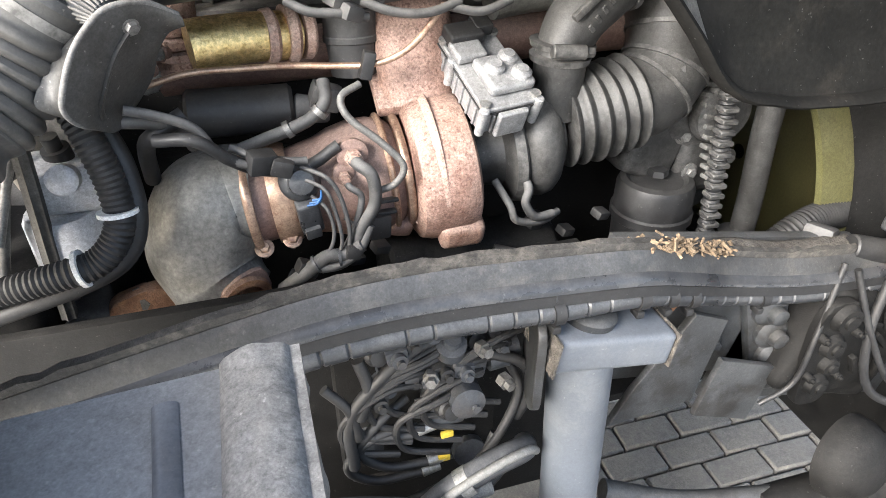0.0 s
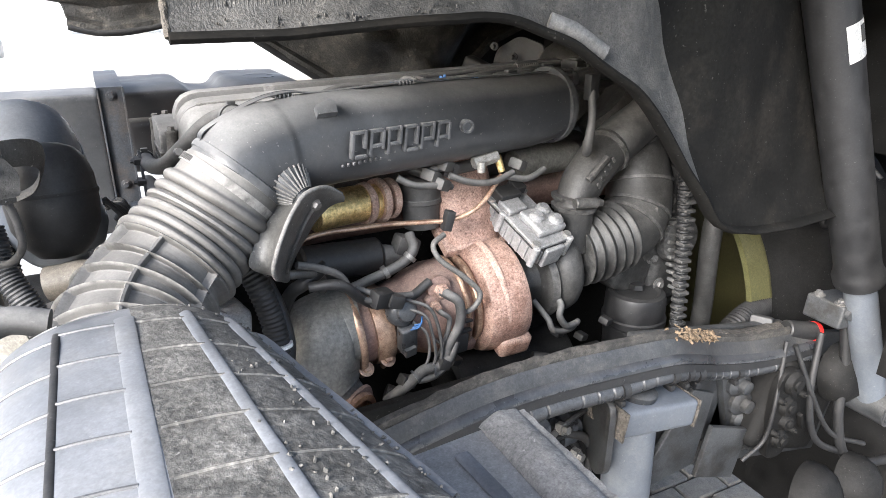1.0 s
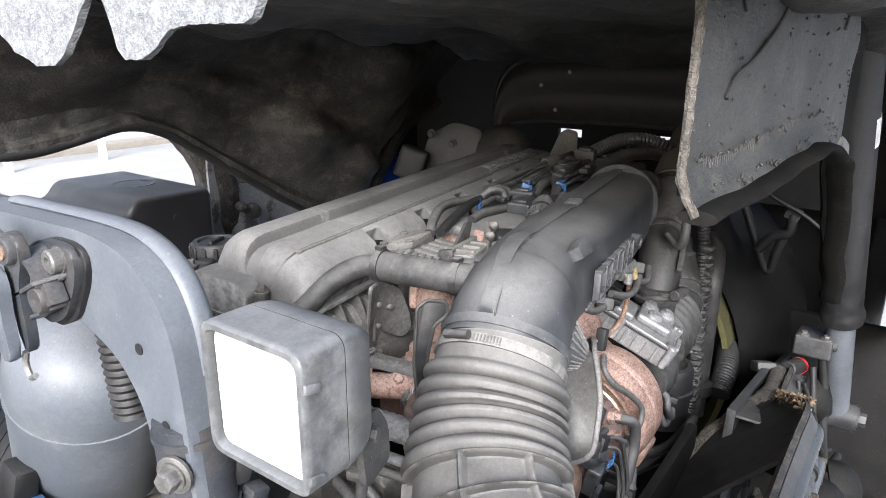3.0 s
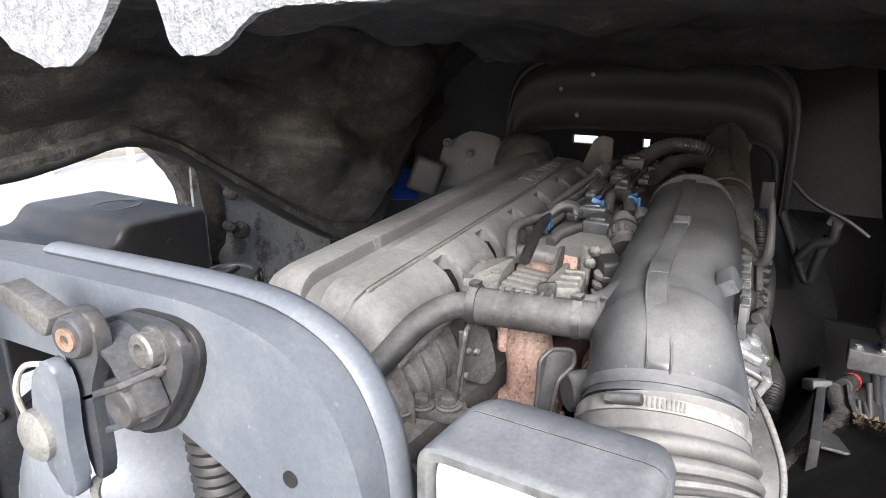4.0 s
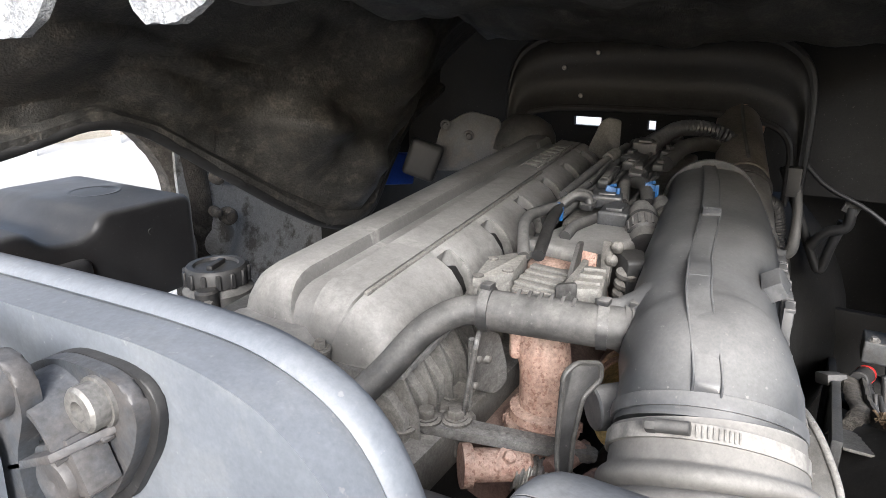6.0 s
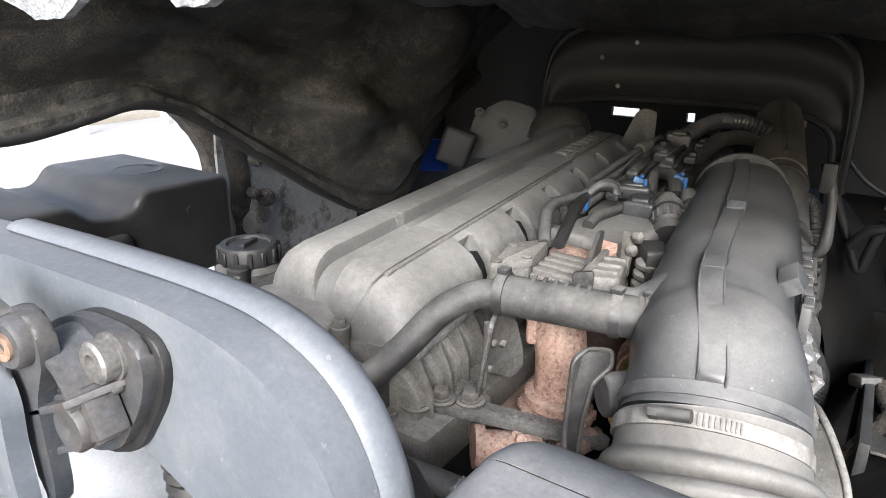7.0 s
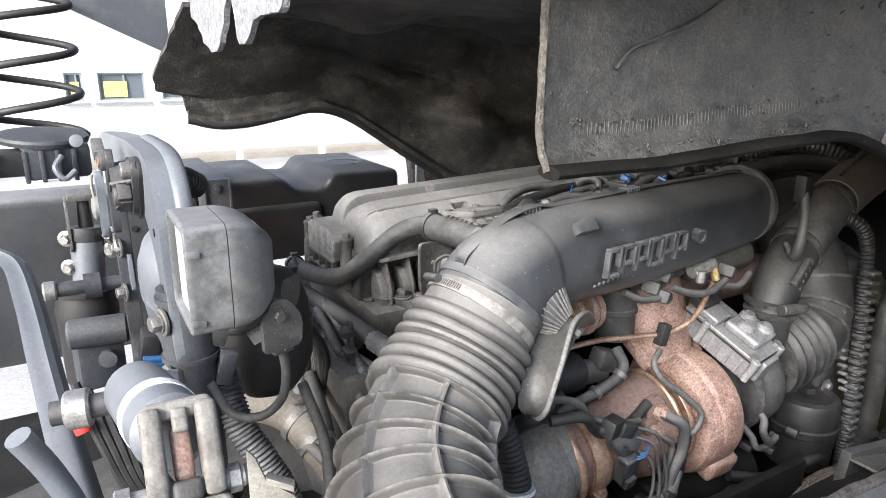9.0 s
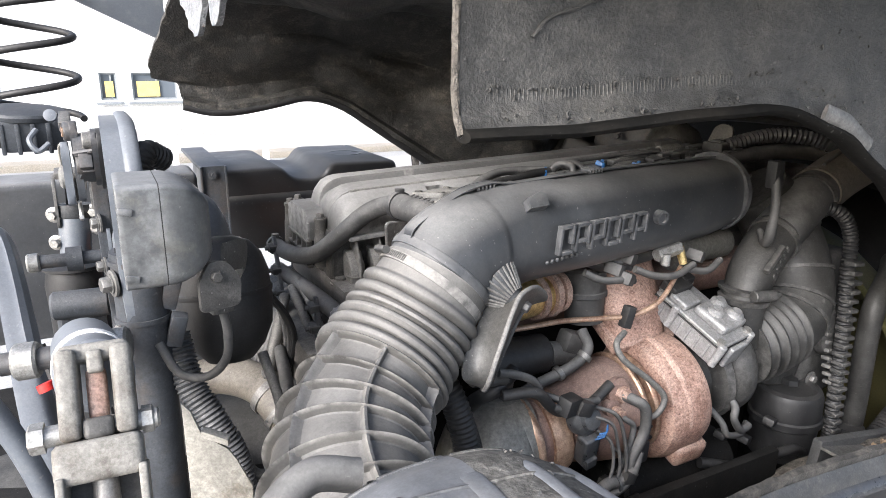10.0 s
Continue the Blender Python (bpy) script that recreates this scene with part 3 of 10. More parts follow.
# near wheel arch sheet
near_l = bump_fn([(0.1, 0.5, 0.12, 0.3, 0.012), (0.35, 0.4, 0.06, 0.3, -0.02)])


def near_wall(u, v):
    x = -0.375 + 1.24 * u
    low = along(NEAR, x)
    z = low + (2.12 - low) * v
    y = 0.668 + 0.052 * min(1.0, max(0.0, (0.10 - x) / 0.45)) - near_l(x, v) + 0.006 * spot(x, z, 5, 14) + 0.30 * max(0, x - 0.44) * min(1.0, 0.25 + v)
    if v < 0.10:
        y -= 0.018 * (1 - v / 0.10)
    return V((x, y, z))


bm = bmesh.new()
grid_sheet(bm, lambda u, v: near_wall((0.66 - 0.32 * v + 0.015 * spot(v, 0, 2, 6)) * u, v), 66, 40, -0.006)
part("near_arch_wall", bm, M_FOAM, cab, "tar-black foam wheel arch lining with cracks")
# same lining further forward, coloured darker where the light falls off
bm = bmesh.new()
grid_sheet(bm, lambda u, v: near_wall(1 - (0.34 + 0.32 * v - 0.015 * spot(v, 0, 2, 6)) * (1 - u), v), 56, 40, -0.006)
part("near_arch_cheek", bm, M_ARCHDARK, cab, "front part of the wheel arch lining, shade put into its colour")
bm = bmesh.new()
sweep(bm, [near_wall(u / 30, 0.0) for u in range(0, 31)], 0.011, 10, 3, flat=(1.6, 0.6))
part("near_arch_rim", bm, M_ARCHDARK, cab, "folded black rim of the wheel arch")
# ridged band above the rim, scraped patch, cracks and tar crumbs
for i in range(88):
    x = -0.350 + i * 0.0046
    bm = bmesh.new()
    q = near_wall((x + 0.375) / 1.24, 0.105)
    slope = math.degrees(math.atan2(near_wall((x + 0.385) / 1.24, 0.105).z - q.z, 0.01))
    box(bm, (x, q.y + 0.0022, q.z), (0.0022, 0.005, 0.021), (0, -slope, 0), 0.0006, 1)
    part("band_rib", bm, M_FOAM, cab)
bm = bmesh.new()
sweep(bm, [near_wall(0.37 + 0.01 * i, 0.055) - V((0, 0.012, 0)) for i in range(9)], 0.007, 8, 3, flat=(0.5, 1.5))
part("scraped_patch", bm, M_STEEL, cab, "scraped bare patch")
rng = random.Random(11)
bm = bmesh.new()
for i in range(140):
    u, v = rng.uniform(0.0, 0.5), rng.random() ** 1.4 * 0.95 + 0.1
    p = near_wall(u, min(v, 1.0))
    r = rng.uniform(0.0006, 0.0016)
    m = Matrix.Translation(p - V((0, 0.002, 0))) @ Euler((rng.uniform(0, 3), rng.uniform(0, 3), rng.uniform(0, 3))).to_matrix().to_4x4() @ Matrix.Diagonal((r * rng.uniform(1, 2.6), r, r, 1))
    bmesh.ops.create_icosphere(bm, subdivisions=1, radius=1, matrix=m)
for i in range(90):
    p = near_wall(rng.uniform(0.02, 0.42), rng.uniform(0.03, 0.06) if i % 2 else rng.uniform(0.13, 0.15))
    r = rng.uniform(0.0007, 0.0017)
    m = Matrix.Translation(p - V((0, 0.003, 0))) @ Euler((rng.uniform(0, 3), rng.uniform(0, 3), rng.uniform(0, 3))).to_matrix().to_4x4() @ Matrix.Diagonal((r * 2, r, r, 1))
    bmesh.ops.create_icosphere(bm, subdivisions=1, radius=1, matrix=m)
tagged(part("gritty_tar", bm, M_FOAM, cab), kind="stuff")
for pts in ([(0.065, 0.30), (0.08, 0.36), (0.11, 0.40), (0.15, 0.46), (0.175, 0.55), (0.19, 0.68), (0.22, 0.8)], [(0.06, 0.9), (0.075, 0.75), (0.07, 0.62), (0.085, 0.55)], [(0.34, 0.5), (0.36, 0.7), (0.365, 0.9)]):
    bm = bmesh.new()
    sweep(bm, [near_wall(u, v) - V((0, 0.0015, 0)) for u, v in pts], 0.0022, 6, 5, ridge=lambda s, a: 0.0014 * spot(s * 90, a, 2))
    part("tar_crack", bm, M_FOAM, cab, "raised crease in the lining")
bm = bmesh.new()
sweep(bm, [near_wall(0.0, v / 16) + V((0, 0.002, 0)) for v in range(17)], 0.0042, 8, 5, ridge=lambda s, a: 0.0012 * spot(s * 90, a * 2, 5))
part("lining_edge", bm, M_MUD, cab, "frayed pale edge of the lining")

# bowed arch shield at the front end of the tunnel
def shield_x(y):
    t = (1.72 - y) / 0.80
    return 1.02 + 0.12 * t - 0.05 * t * t


def shield(u, v):
    a = math.pi * u
    y = 1.345 + 0.40 * (1 if math.cos(a) > 0 else -1) * abs(math.cos(a)) ** 0.45
    top = 1.52 + 0.405 * abs(math.sin(a)) ** 0.3
    low = 1.50 + 0.225 * abs(math.sin(a)) ** 0.3
    yy = 1.345 + (y - 1.345) * (0.93 + 0.07 * v)
    return V((shield_x(y) - 0.05 * (1 - v) + 0.018 * math.sin(v * 6), yy, low + (top - low) * v))


bm = bmesh.new()
grid_sheet(bm, shield, 60, 12, 0.008)
part("tunnel_shield", bm, M_RUBBER, cab, "black plastic shield around the tunnel mouth")
bm = bmesh.new()
sweep(bm, [shield(i / 40, 0.0) for i in range(41)], 0.009, 8, 2)
part("shield_lip", bm, M_RUBBER, cab)
bm = bmesh.new()
sweep(bm, [shield(i / 40, 1.0) for i in range(41)], 0.012, 8, 2)
part("shield_edge", bm, M_RUBBER, cab)
for u, v in ((0.5, 0.94), (0.47, 0.74), (0.44, 0.16), (0.40, 0.55)):
    bm = bmesh.new()
    lathe(bm, shield(u, v) - V((0.01, 0, 0)), (-1, 0, 0), [(0, 0.007), (0.004, 0.006), (0.005, 0.003)], 12)
    part("screw", bm, M_ZINC, cab)
# dark backing sheets added at both cab sides to close bright gaps
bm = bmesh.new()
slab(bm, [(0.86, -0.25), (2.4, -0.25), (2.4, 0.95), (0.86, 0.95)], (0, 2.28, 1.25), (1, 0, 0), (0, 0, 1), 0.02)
part("far_sill_panel", bm, M_DARK, cab, "dark backing sheet added to close the cab side")
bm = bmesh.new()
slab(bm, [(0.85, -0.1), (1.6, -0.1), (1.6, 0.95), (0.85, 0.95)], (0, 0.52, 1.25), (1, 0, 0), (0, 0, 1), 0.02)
part("near_sill_panel", bm, M_DARK, cab, "dark backing sheet added to close the cab side")
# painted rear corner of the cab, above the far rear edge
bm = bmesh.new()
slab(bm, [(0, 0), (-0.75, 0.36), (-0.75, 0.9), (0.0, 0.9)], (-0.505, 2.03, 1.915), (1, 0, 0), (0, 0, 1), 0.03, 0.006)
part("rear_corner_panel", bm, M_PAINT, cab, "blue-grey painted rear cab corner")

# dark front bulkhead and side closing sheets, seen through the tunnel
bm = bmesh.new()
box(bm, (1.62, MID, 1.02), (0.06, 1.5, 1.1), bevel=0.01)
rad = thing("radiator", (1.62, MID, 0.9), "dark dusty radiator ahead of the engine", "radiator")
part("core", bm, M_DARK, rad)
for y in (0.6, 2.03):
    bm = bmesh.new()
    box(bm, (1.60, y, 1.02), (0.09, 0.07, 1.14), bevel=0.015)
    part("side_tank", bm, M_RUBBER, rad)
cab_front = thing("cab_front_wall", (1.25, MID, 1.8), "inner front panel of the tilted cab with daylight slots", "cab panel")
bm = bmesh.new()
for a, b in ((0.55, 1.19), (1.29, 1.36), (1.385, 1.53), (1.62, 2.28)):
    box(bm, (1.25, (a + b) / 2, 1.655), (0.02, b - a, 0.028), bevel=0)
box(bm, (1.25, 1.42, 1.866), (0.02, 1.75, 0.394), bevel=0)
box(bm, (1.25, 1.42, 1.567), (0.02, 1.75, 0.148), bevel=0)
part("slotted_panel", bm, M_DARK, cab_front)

# far wing, mud spattered, and blue cab corner
wing = thing("far_inner_wing", (0.3, 2.12, 1.4), "mud-spattered pale grey inner wing behind the engine", "wing panel")
bm = bmesh.new()
box(bm, (1.30, 2.62, 0.60), (0.25, 0.10, 1.20), (0, 0, 0), 0.02)
part("wing_stay", bm, M_DARK, wing)
bm = bmesh.new()
grid_sheet(bm, lambda u, v: V((0.50 + 0.95 * u, 2.66 + 0.04 * math.sin(u * 3) - 0.05 * math.exp(-((u - 0.16) / 0.07) ** 2 - ((v - 0.42) / 0.09) ** 2) - 0.03 * math.exp(-((u - 0.5) / 0.3) ** 2 - ((v - 0.75) / 0.05) ** 2) + 0.006 * spot(u, v, 1, 9), 0.85 + 0.95 * v)), 50, 50, 0.01)
part("wing_sheet", bm, M_WING, wing)
WLIP = smooth_path([V(q) for q in ((0.16, 2.70, 1.81), (0.25, 2.70, 1.757), (0.343, 2.70, 1.688), (0.424, 2.70, 1.605), (0.475, 2.70, 1.53), (0.497, 2.70, 1.45), (0.505, 2.70, 1.25), (0.505, 2.70, 0.9))], 8)
bm = bmesh.new()
rows = []
for i, p in enumerate(WLIP):
    d = (WLIP[min(i + 1, len(WLIP) - 1)] - WLIP[max(i - 1, 0)]).normalized()
    n = V((-d.z, 0, d.x)) if d.z < 0 else V((d.z, 0, -d.x))
    n = V((abs(n.x), 0, abs(n.z)))
    rows.append([bm.verts.new(p + n * a + V((0, b, 0)) + V((0, 0, 0.006 * spot(i * 0.7, a * 40, b * 20)))) for a, b in ((0.0, 0.03), (0.0, -0.02), (0.012, -0.03), (0.05, -0.05), (0.10, -0.06), (0.13, -0.045), (0.13, 0.03))])
ring_faces(bm, rows, True, True)
part("wing_lip", bm, M_WINGMUD, wing, "dark mud-caked wing lip")
for p, r in (((0.62, 2.60, 1.47), 0.022), ((0.60, 2.60, 1.36), 0.018), ((0.66, 2.61, 1.33), 0.03)):
    bm = bmesh.new()
    lathe(bm, p, (-0.4, -1, 0), [(-0.03, r), (0.0, r), (0.01, r * 0.7), (0.025, r * 0.6), (0.028, r * 0.3)], 16)
    part("wing_fastener", bm, M_WINGMUD, wing)
bm = bmesh.new()
box(bm, (0.80, 2.05, 1.53), (0.26, 0.04, 0.10), (0, 10, 0), 0.01)
solo("blue_step_panel", bm, M_CABBLUE, "blue painted panel glimpsed beyond the engine", "cab panel")
gus = thing("mounting_bracket", (0.72, 1.82, 1.6), "dusty grey mounting bracket with oval hole behind the engine", "bracket")
bm = bmesh.new()
slab(bm, rounded([(-0.06, -0.09), (0.13, -0.09), (0.14, 0.05), (0.05, 0.075), (-0.03, 0.03)], 0.02), (0.76, 1.80, 1.648), (0.5, -0.86, 0), (0, 0, 1), 0.012, 0.003)
part("plate", bm, M_PAINTDARK, gus)
bm = bmesh.new()
box(bm, (0.66, 1.83, 1.60), (0.09, 0.05, 0.10), (0, 20, -60), 0.014, 3)
part("black_frame", bm, M_RUBBER, gus)
for p in ((0.71, 1.79, 1.69), (0.75, 1.74, 1.66)):
    bm = bmesh.new()
    hexbolt(bm, p, (-0.86, -0.5, 0), 0.008, 0.016)
    part("bolt", bm, M_PAINTDARK, gus)
hs = thing("thermostat_housing", (0.9, 1.67, 1.62), "dusty rounded thermostat housing at the engine front", "housing")
bm = bmesh.new()
lathe(bm, (0.86, 1.63, 1.60), (0.15, -0.2, 1), [(0, 0.085), (0.04, 0.085), (0.075, 0.075), (0.10, 0.055), (0.112, 0.02), (0.113, 0.0)], 28)
part("casting", bm, M_CASTDARK, hs)

# ---- far side black tanks ----
tank = thing("plastic_tank", (0.0, 2.4, 1.2), "black moulded plastic tank with dusty top", "tank")
bm = bmesh.new()
outline_ = rounded([(-0.40, 1.315), (-0.40, 1.552), (-0.19, 1.556), (-0.150, 1.516), (-0.066, 1.510), (-0.030, 1.558), (0.205, 1.555), (0.205, 1.325)], 0.03, 5)
rows = [[bm.verts.new((a, y, b)) for a, b in inset(outline_, d)] for y, d in ((2.205, 0.022), (2.2065, 0.013), (2.2115, 0.005), (2.2205, 0.0), (2.64, 0.0), (2.65, 0.005), (2.655, 0.014))]
ring_faces(bm, rows)
part("body", bm, M_TANK, tank)
for a, b, top in ((-0.392, -0.07, 1.475),):
    bm = bmesh.new()
    box(bm, ((a + b) / 2, 2.25, (1.30 + top) / 2), (b - a, 0.13, top - 1.30), (0, 0, 0), 0.03, 4)
    part("front_bulge", bm, M_TANK, tank)
bm = bmesh.new()
lathe(bm, (0.09, 2.42, 1.5555), (0, 0, 1), [(0, 0.06), (0.002, 0.06), (0.002, 0.052), (0.0005, 0.05), (0.0005, 0.0)], 32)
part("moulded_mark", bm, M_TANK, tank)
bm = bmesh.new()
lathe(bm, (0.08, 2.206, 1.49), (0, -1, 0), [(0, 0.008), (0.004, 0.008)], 12)
part("plug", bm, M_RUBBER, tank)
fw = thing("far_front_wheel", (0.05, 2.36, 0.0), "black far-side front tyre with ribbed tread", "wheel")
bm = bmesh.new()
tread = [(0.0, 0.30), (0.0, 0.48), (0.02, 0.545)]
for k in range(6):
    y0 = 0.03 + 0.042 * k
    tread += [(y0, 0.575), (y0 + 0.032, 0.578), (y0 + 0.034, 0.560), (y0 + 0.040, 0.560)]
lathe(bm, (0.05, 2.22, 0.585), (0, 1, 0), tread + [(0.29, 0.545), (0.31, 0.48), (0.31, 0.30)], 72)
part("tyre", bm, M_RUBBER, fw)
bm = bmesh.new()
lathe(bm, (0.05, 2.26, 0.585), (0, 1, 0), [(0, 0.02), (0, 0.31), (0.22, 0.31), (0.22, 0.02)], 40)
part("rim", bm, M_CHASSIS, fw)
tank_b = thing("plastic_tank", (-0.62, 2.4, 1.2), "dusty grey moulded plastic tank beside a steel strap", "tank")
bm = bmesh.new()
box(bm, (-0.80, 2.29, 1.33), (0.72, 0.18, 0.45), bevel=0.02, seg=4)
part("body", bm, M_PIPE, tank_b)
bm = bmesh.new()
lathe(bm, (-0.62, 2.198, 1.45), (0, -1, 0), [(0, 0.008), (0.004, 0.008)], 12)
part("plug", bm, M_RUBBER, tank_b)
strap = thing("tank_strap", (-0.412, 2.1, 1.2), "dark steel tank strap bracket with bolts", "bracket")
bm = bmesh.new()
box(bm, (-0.412, 2.08, 1.345), (0.070, 0.012, 0.49), bevel=0.002)
box(bm, (-0.445, 2.071, 1.345), (0.005, 0.014, 0.49), bevel=0.001)
box(bm, (-0.379, 2.071, 1.345), (0.005, 0.014, 0.49), bevel=0.001)
box(bm, (-0.412, 2.30, 1.584), (0.070, 0.44, 0.010), bevel=0.002)
part("strap", bm, M_PAINTDARK, strap)
for z in (1.565, 1.3):
    bm = bmesh.new()
    hexbolt(bm, (-0.412, 2.073, z), (0, -1, 0), 0.0085, 0.008)
    part("bolt", bm, M_PAINTDARK, strap)
res = thing("coolant_reservoir", (-0.078, 1.775, 1.3), "orange coolant reservoir with ribbed black cap", "reservoir")
bm = bmesh.new()
lathe(bm, (-0.080, 1.80, 1.30), (0, 0, 1), [(0, 0.06), (0.155, 0.06), (0.165, 0.05)], 28)
part("body", bm, M_ORANGE, res)
bm = bmesh.new()
lathe(bm, (-0.080, 1.80, 1.46), (0, 0, 1), [(0, 0.062), (0.028, 0.062), (0.034, 0.055), (0.040, 0.048)], 28)
part("collar", bm, M_DUSTRUB, res)
bm = bmesh.new()
lathe(bm, (-0.080, 1.80, 1.497), (0, 0, 1), [(0, 0.050), (0.004, 0.055), (0.030, 0.055), (0.036, 0.050), (0.036, 0.040), (0.031, 0.037), (0.031, 0.0)], 40)
part("cap", bm, M_RUBBER, res, "ribbed black screw cap")
for k in range(14):
    a = k * math.pi / 7
    bm = bmesh.new()
    box(bm, (-0.080 + 0.055 * math.cos(a), 1.80 + 0.055 * math.sin(a), 1.514), (0.008, 0.010, 0.028), (0, 0, math.degrees(a)), 0.002, 1)
    part("cap_rib", bm, M_RUBBER, res)
bm = bmesh.new()
box(bm, (-0.080, 1.80, 1.531), (0.05, 0.012, 0.012), (0, 0, 20), 0.004)
part("cap_grip", bm, M_RUBBER, res)
bm = bmesh.new()
lathe(bm, (-0.135, 1.765, 1.475), (0, 0, 1), [(0, 0.02), (0.03, 0.02), (0.034, 0.016)], 16)
part("small_cap", bm, M_RUBBER, res)

# ---- engine ----
block = thing("engine_block", (0.2, 1.42, 0.6), "grimy grey cast iron engine block", "engine")
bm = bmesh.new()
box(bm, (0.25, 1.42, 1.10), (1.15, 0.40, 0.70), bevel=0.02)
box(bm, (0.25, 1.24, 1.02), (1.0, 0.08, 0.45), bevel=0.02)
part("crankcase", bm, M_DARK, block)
bm = bmesh.new()
box(bm, (0.22, 1.395, 1.455), (1.10, 0.36, 0.06), bevel=0.01)
part("head_deck", bm, M_IRON, block, "dusty cylinder head deck")
# ribbed head cover below the valve cover
# wall coloured darker than its ribs, so the gaps between them look shaded
bm = bmesh.new()
box(bm, (0.22, 1.42, 1.525), (1.09, 0.27, 0.10), bevel=0.012)
part("head_wall", bm, M_CASTDARK, block)
for i in range(9):
    bm = bmesh.new()
    x = -0.285 + i * 0.047
    slab(bm, [(0, 0), (0.058, 0.0), (0.056, 0.044), (0.035, 0.086), (0, 0.092)], (x, 1.288, 1.475), (0, -1, 0), (0, 0, 1), 0.0045, 0.0012)
    part("cooling_rib", bm, M_HEAD, block)
    bm = bmesh.new()
    slab(bm, [(0, 0), (0.045, 0.0), (0.045, 0.040), (0.024, 0.064), (0, 0.066)], (x + 0.011, 1.288, 1.475), (0, -1, 0), (0, 0, 1), 0.030, 0.004)
    part("rib_panel", bm, M_HEAD, block)
for i in range(4):
    bm = bmesh.new()
    box(bm, (-0.312, 1.31 + 0.055 * i, 1.515), (0.03, 0.036, 0.075), (0, 0, 0), 0.006)
    part("rear_panel", bm, M_IRON, block)

cover = thing("valve_cover", (0.2, 1.43, 1.57), "long dusty grey valve cover with raised ridges", "engine cover")
prof = [(1.252, 1.574), (1.246, 1.588), (1.252, 1.606), (1.267, 1.626), (1.288, 1.639), (1.3005, 1.6445), (1.3085, 1.6447), (1.3095, 1.6420), (1.3115, 1.6420), (1.3125, 1.6462), (1.340, 1.648), (1.362, 1.650), (1.3655, 1.638), (1.380, 1.6365), (1.397, 1.638), (1.4015, 1.6545), (1.428, 1.657), (1.452, 1.653), (1.472, 1.640), (1.488, 1.615), (1.495, 1.588), (1.493, 1.574)]


def lean(ob):
    """The engine's length runs a little askew and rises towards its front."""
    base_ = BASE[ob.name]
    for v_ in ob.data.vertices:
        dx = v_.co.x + base_.x + 0.32
        v_.co.y += 0.11 * dx
        v_.co.z += 0.015 * dx
    return ob


POCKETS = [-0.122 + 0.158 * i for i in range(6)]


def cover_row(x, shrink):
    out = []
    for y, z in prof:
        cy, cz = 1.37, 1.575
        dip = 0.0
        for p_ in POCKETS:
            u_ = (x - p_) / 0.040
            dip = max(dip, max(0.0, 1 - (2 * u_ - 1) ** 10))
        dip *= min(1.0, max(0.0, (1.290 - y) / 0.012))
        out.append(V((x, cy + (y - cy) * (1 - shrink * 0.5) + 0.030 * dip, (cz + (z - cz) * (1 - shrink) if z > cz else z) - 0.004 * dip)))
    return out


bm = bmesh.new()
rows = []
for x, s in [(-0.318, 1.0), (-0.317, 0.8), (-0.315, 0.6), (-0.311, 0.40), (-0.303, 0.22), (-0.292, 0.10), (-0.278, 0.03), (-0.262, 0.0)] + [(q, 0) for q in sorted([-0.262 + 0.05 * i for i in range(1, 21)] + [p_ + d_ for p_ in POCKETS for d_ in (0.0, 0.001, 0.0025, 0.005, 0.010, 0.020, 0.030, 0.035, 0.0375, 0.039, 0.040)])] + [(0.77, 0.0), (0.79, 0.08), (0.805, 0.3), (0.81, 0.7)]:
    rows.append([bm.verts.new(q) for q in cover_row(x, s)])
ring_faces(bm, rows, True, True)
part("cover_shell", bm, M_COVER, cover, angle=50)
for i in range(6):
    x = -0.128 + 0.152 * i
    bm = bmesh.new()
    cyl(bm, (x - 0.03, 1.2425, 1.579), (x - 0.03, 1.2425, 1.596), 0.010, 0.009, 12)
    part("edge_boss", bm, M_COVER, cover)
bm = bmesh.new()
box(bm, (0.065, 1.3045, 1.6455), (0.69, 0.0062, 0.005), (0, 0, 0), 0.0018)
part("seam_bead", bm, M_EGR, cover, "pale raised bead")
# black inserts in the bolt recesses, painting the shade inside them
for p_ in POCKETS:
    bm = bmesh.new()
    rows = []
    for k in range(7):
        x = p_ + 0.0035 + 0.033 * k / 6
        bow = 0.017 - 0.003 * abs(k - 3) / 3
        rows.append([bm.verts.new((x, y_ + bow, z_ - 0.0035)) for y_, z_ in ((1.251, 1.578), (1.246, 1.588), (1.252, 1.606), (1.262, 1.6195), (1.264 + 0.003 * (1 - ((k - 3) / 3) ** 2), 1.6215 + 0.003 * (1 - ((k - 3) / 3) ** 2)))])
    for r0, r1 in zip(rows, rows[1:]):
        for k in range(4):
            bm.faces.new((r0[k], r0[k + 1], r1[k + 1], r1[k]))
    bmesh.ops.solidify(bm, geom=bm.faces[:], thickness=0.001)
    part("bolt_well", bm, M_RUBBER, cover, "black insert painting the shade of a bolt recess")
# raised emblem on the cover top: plain slanted bars in a shallow frame
for i in range(7):
    bm = bmesh.new()
    box(bm, (0.46 + i * 0.036, 1.338, 1.6495), (0.024, 0.030, 0.006), (0, 0, -18), 0.002)
    part("emblem_bar", bm, M_COVER, cover)
for y_ in (1.3585, 1.318):
    bm = bmesh.new()
    box(bm, (0.57, y_, 1.6490), (0.30, 0.003, 0.005), (0, 0, 0), 0.001, 1)
    part("emblem_border", bm, M_COVER, cover)
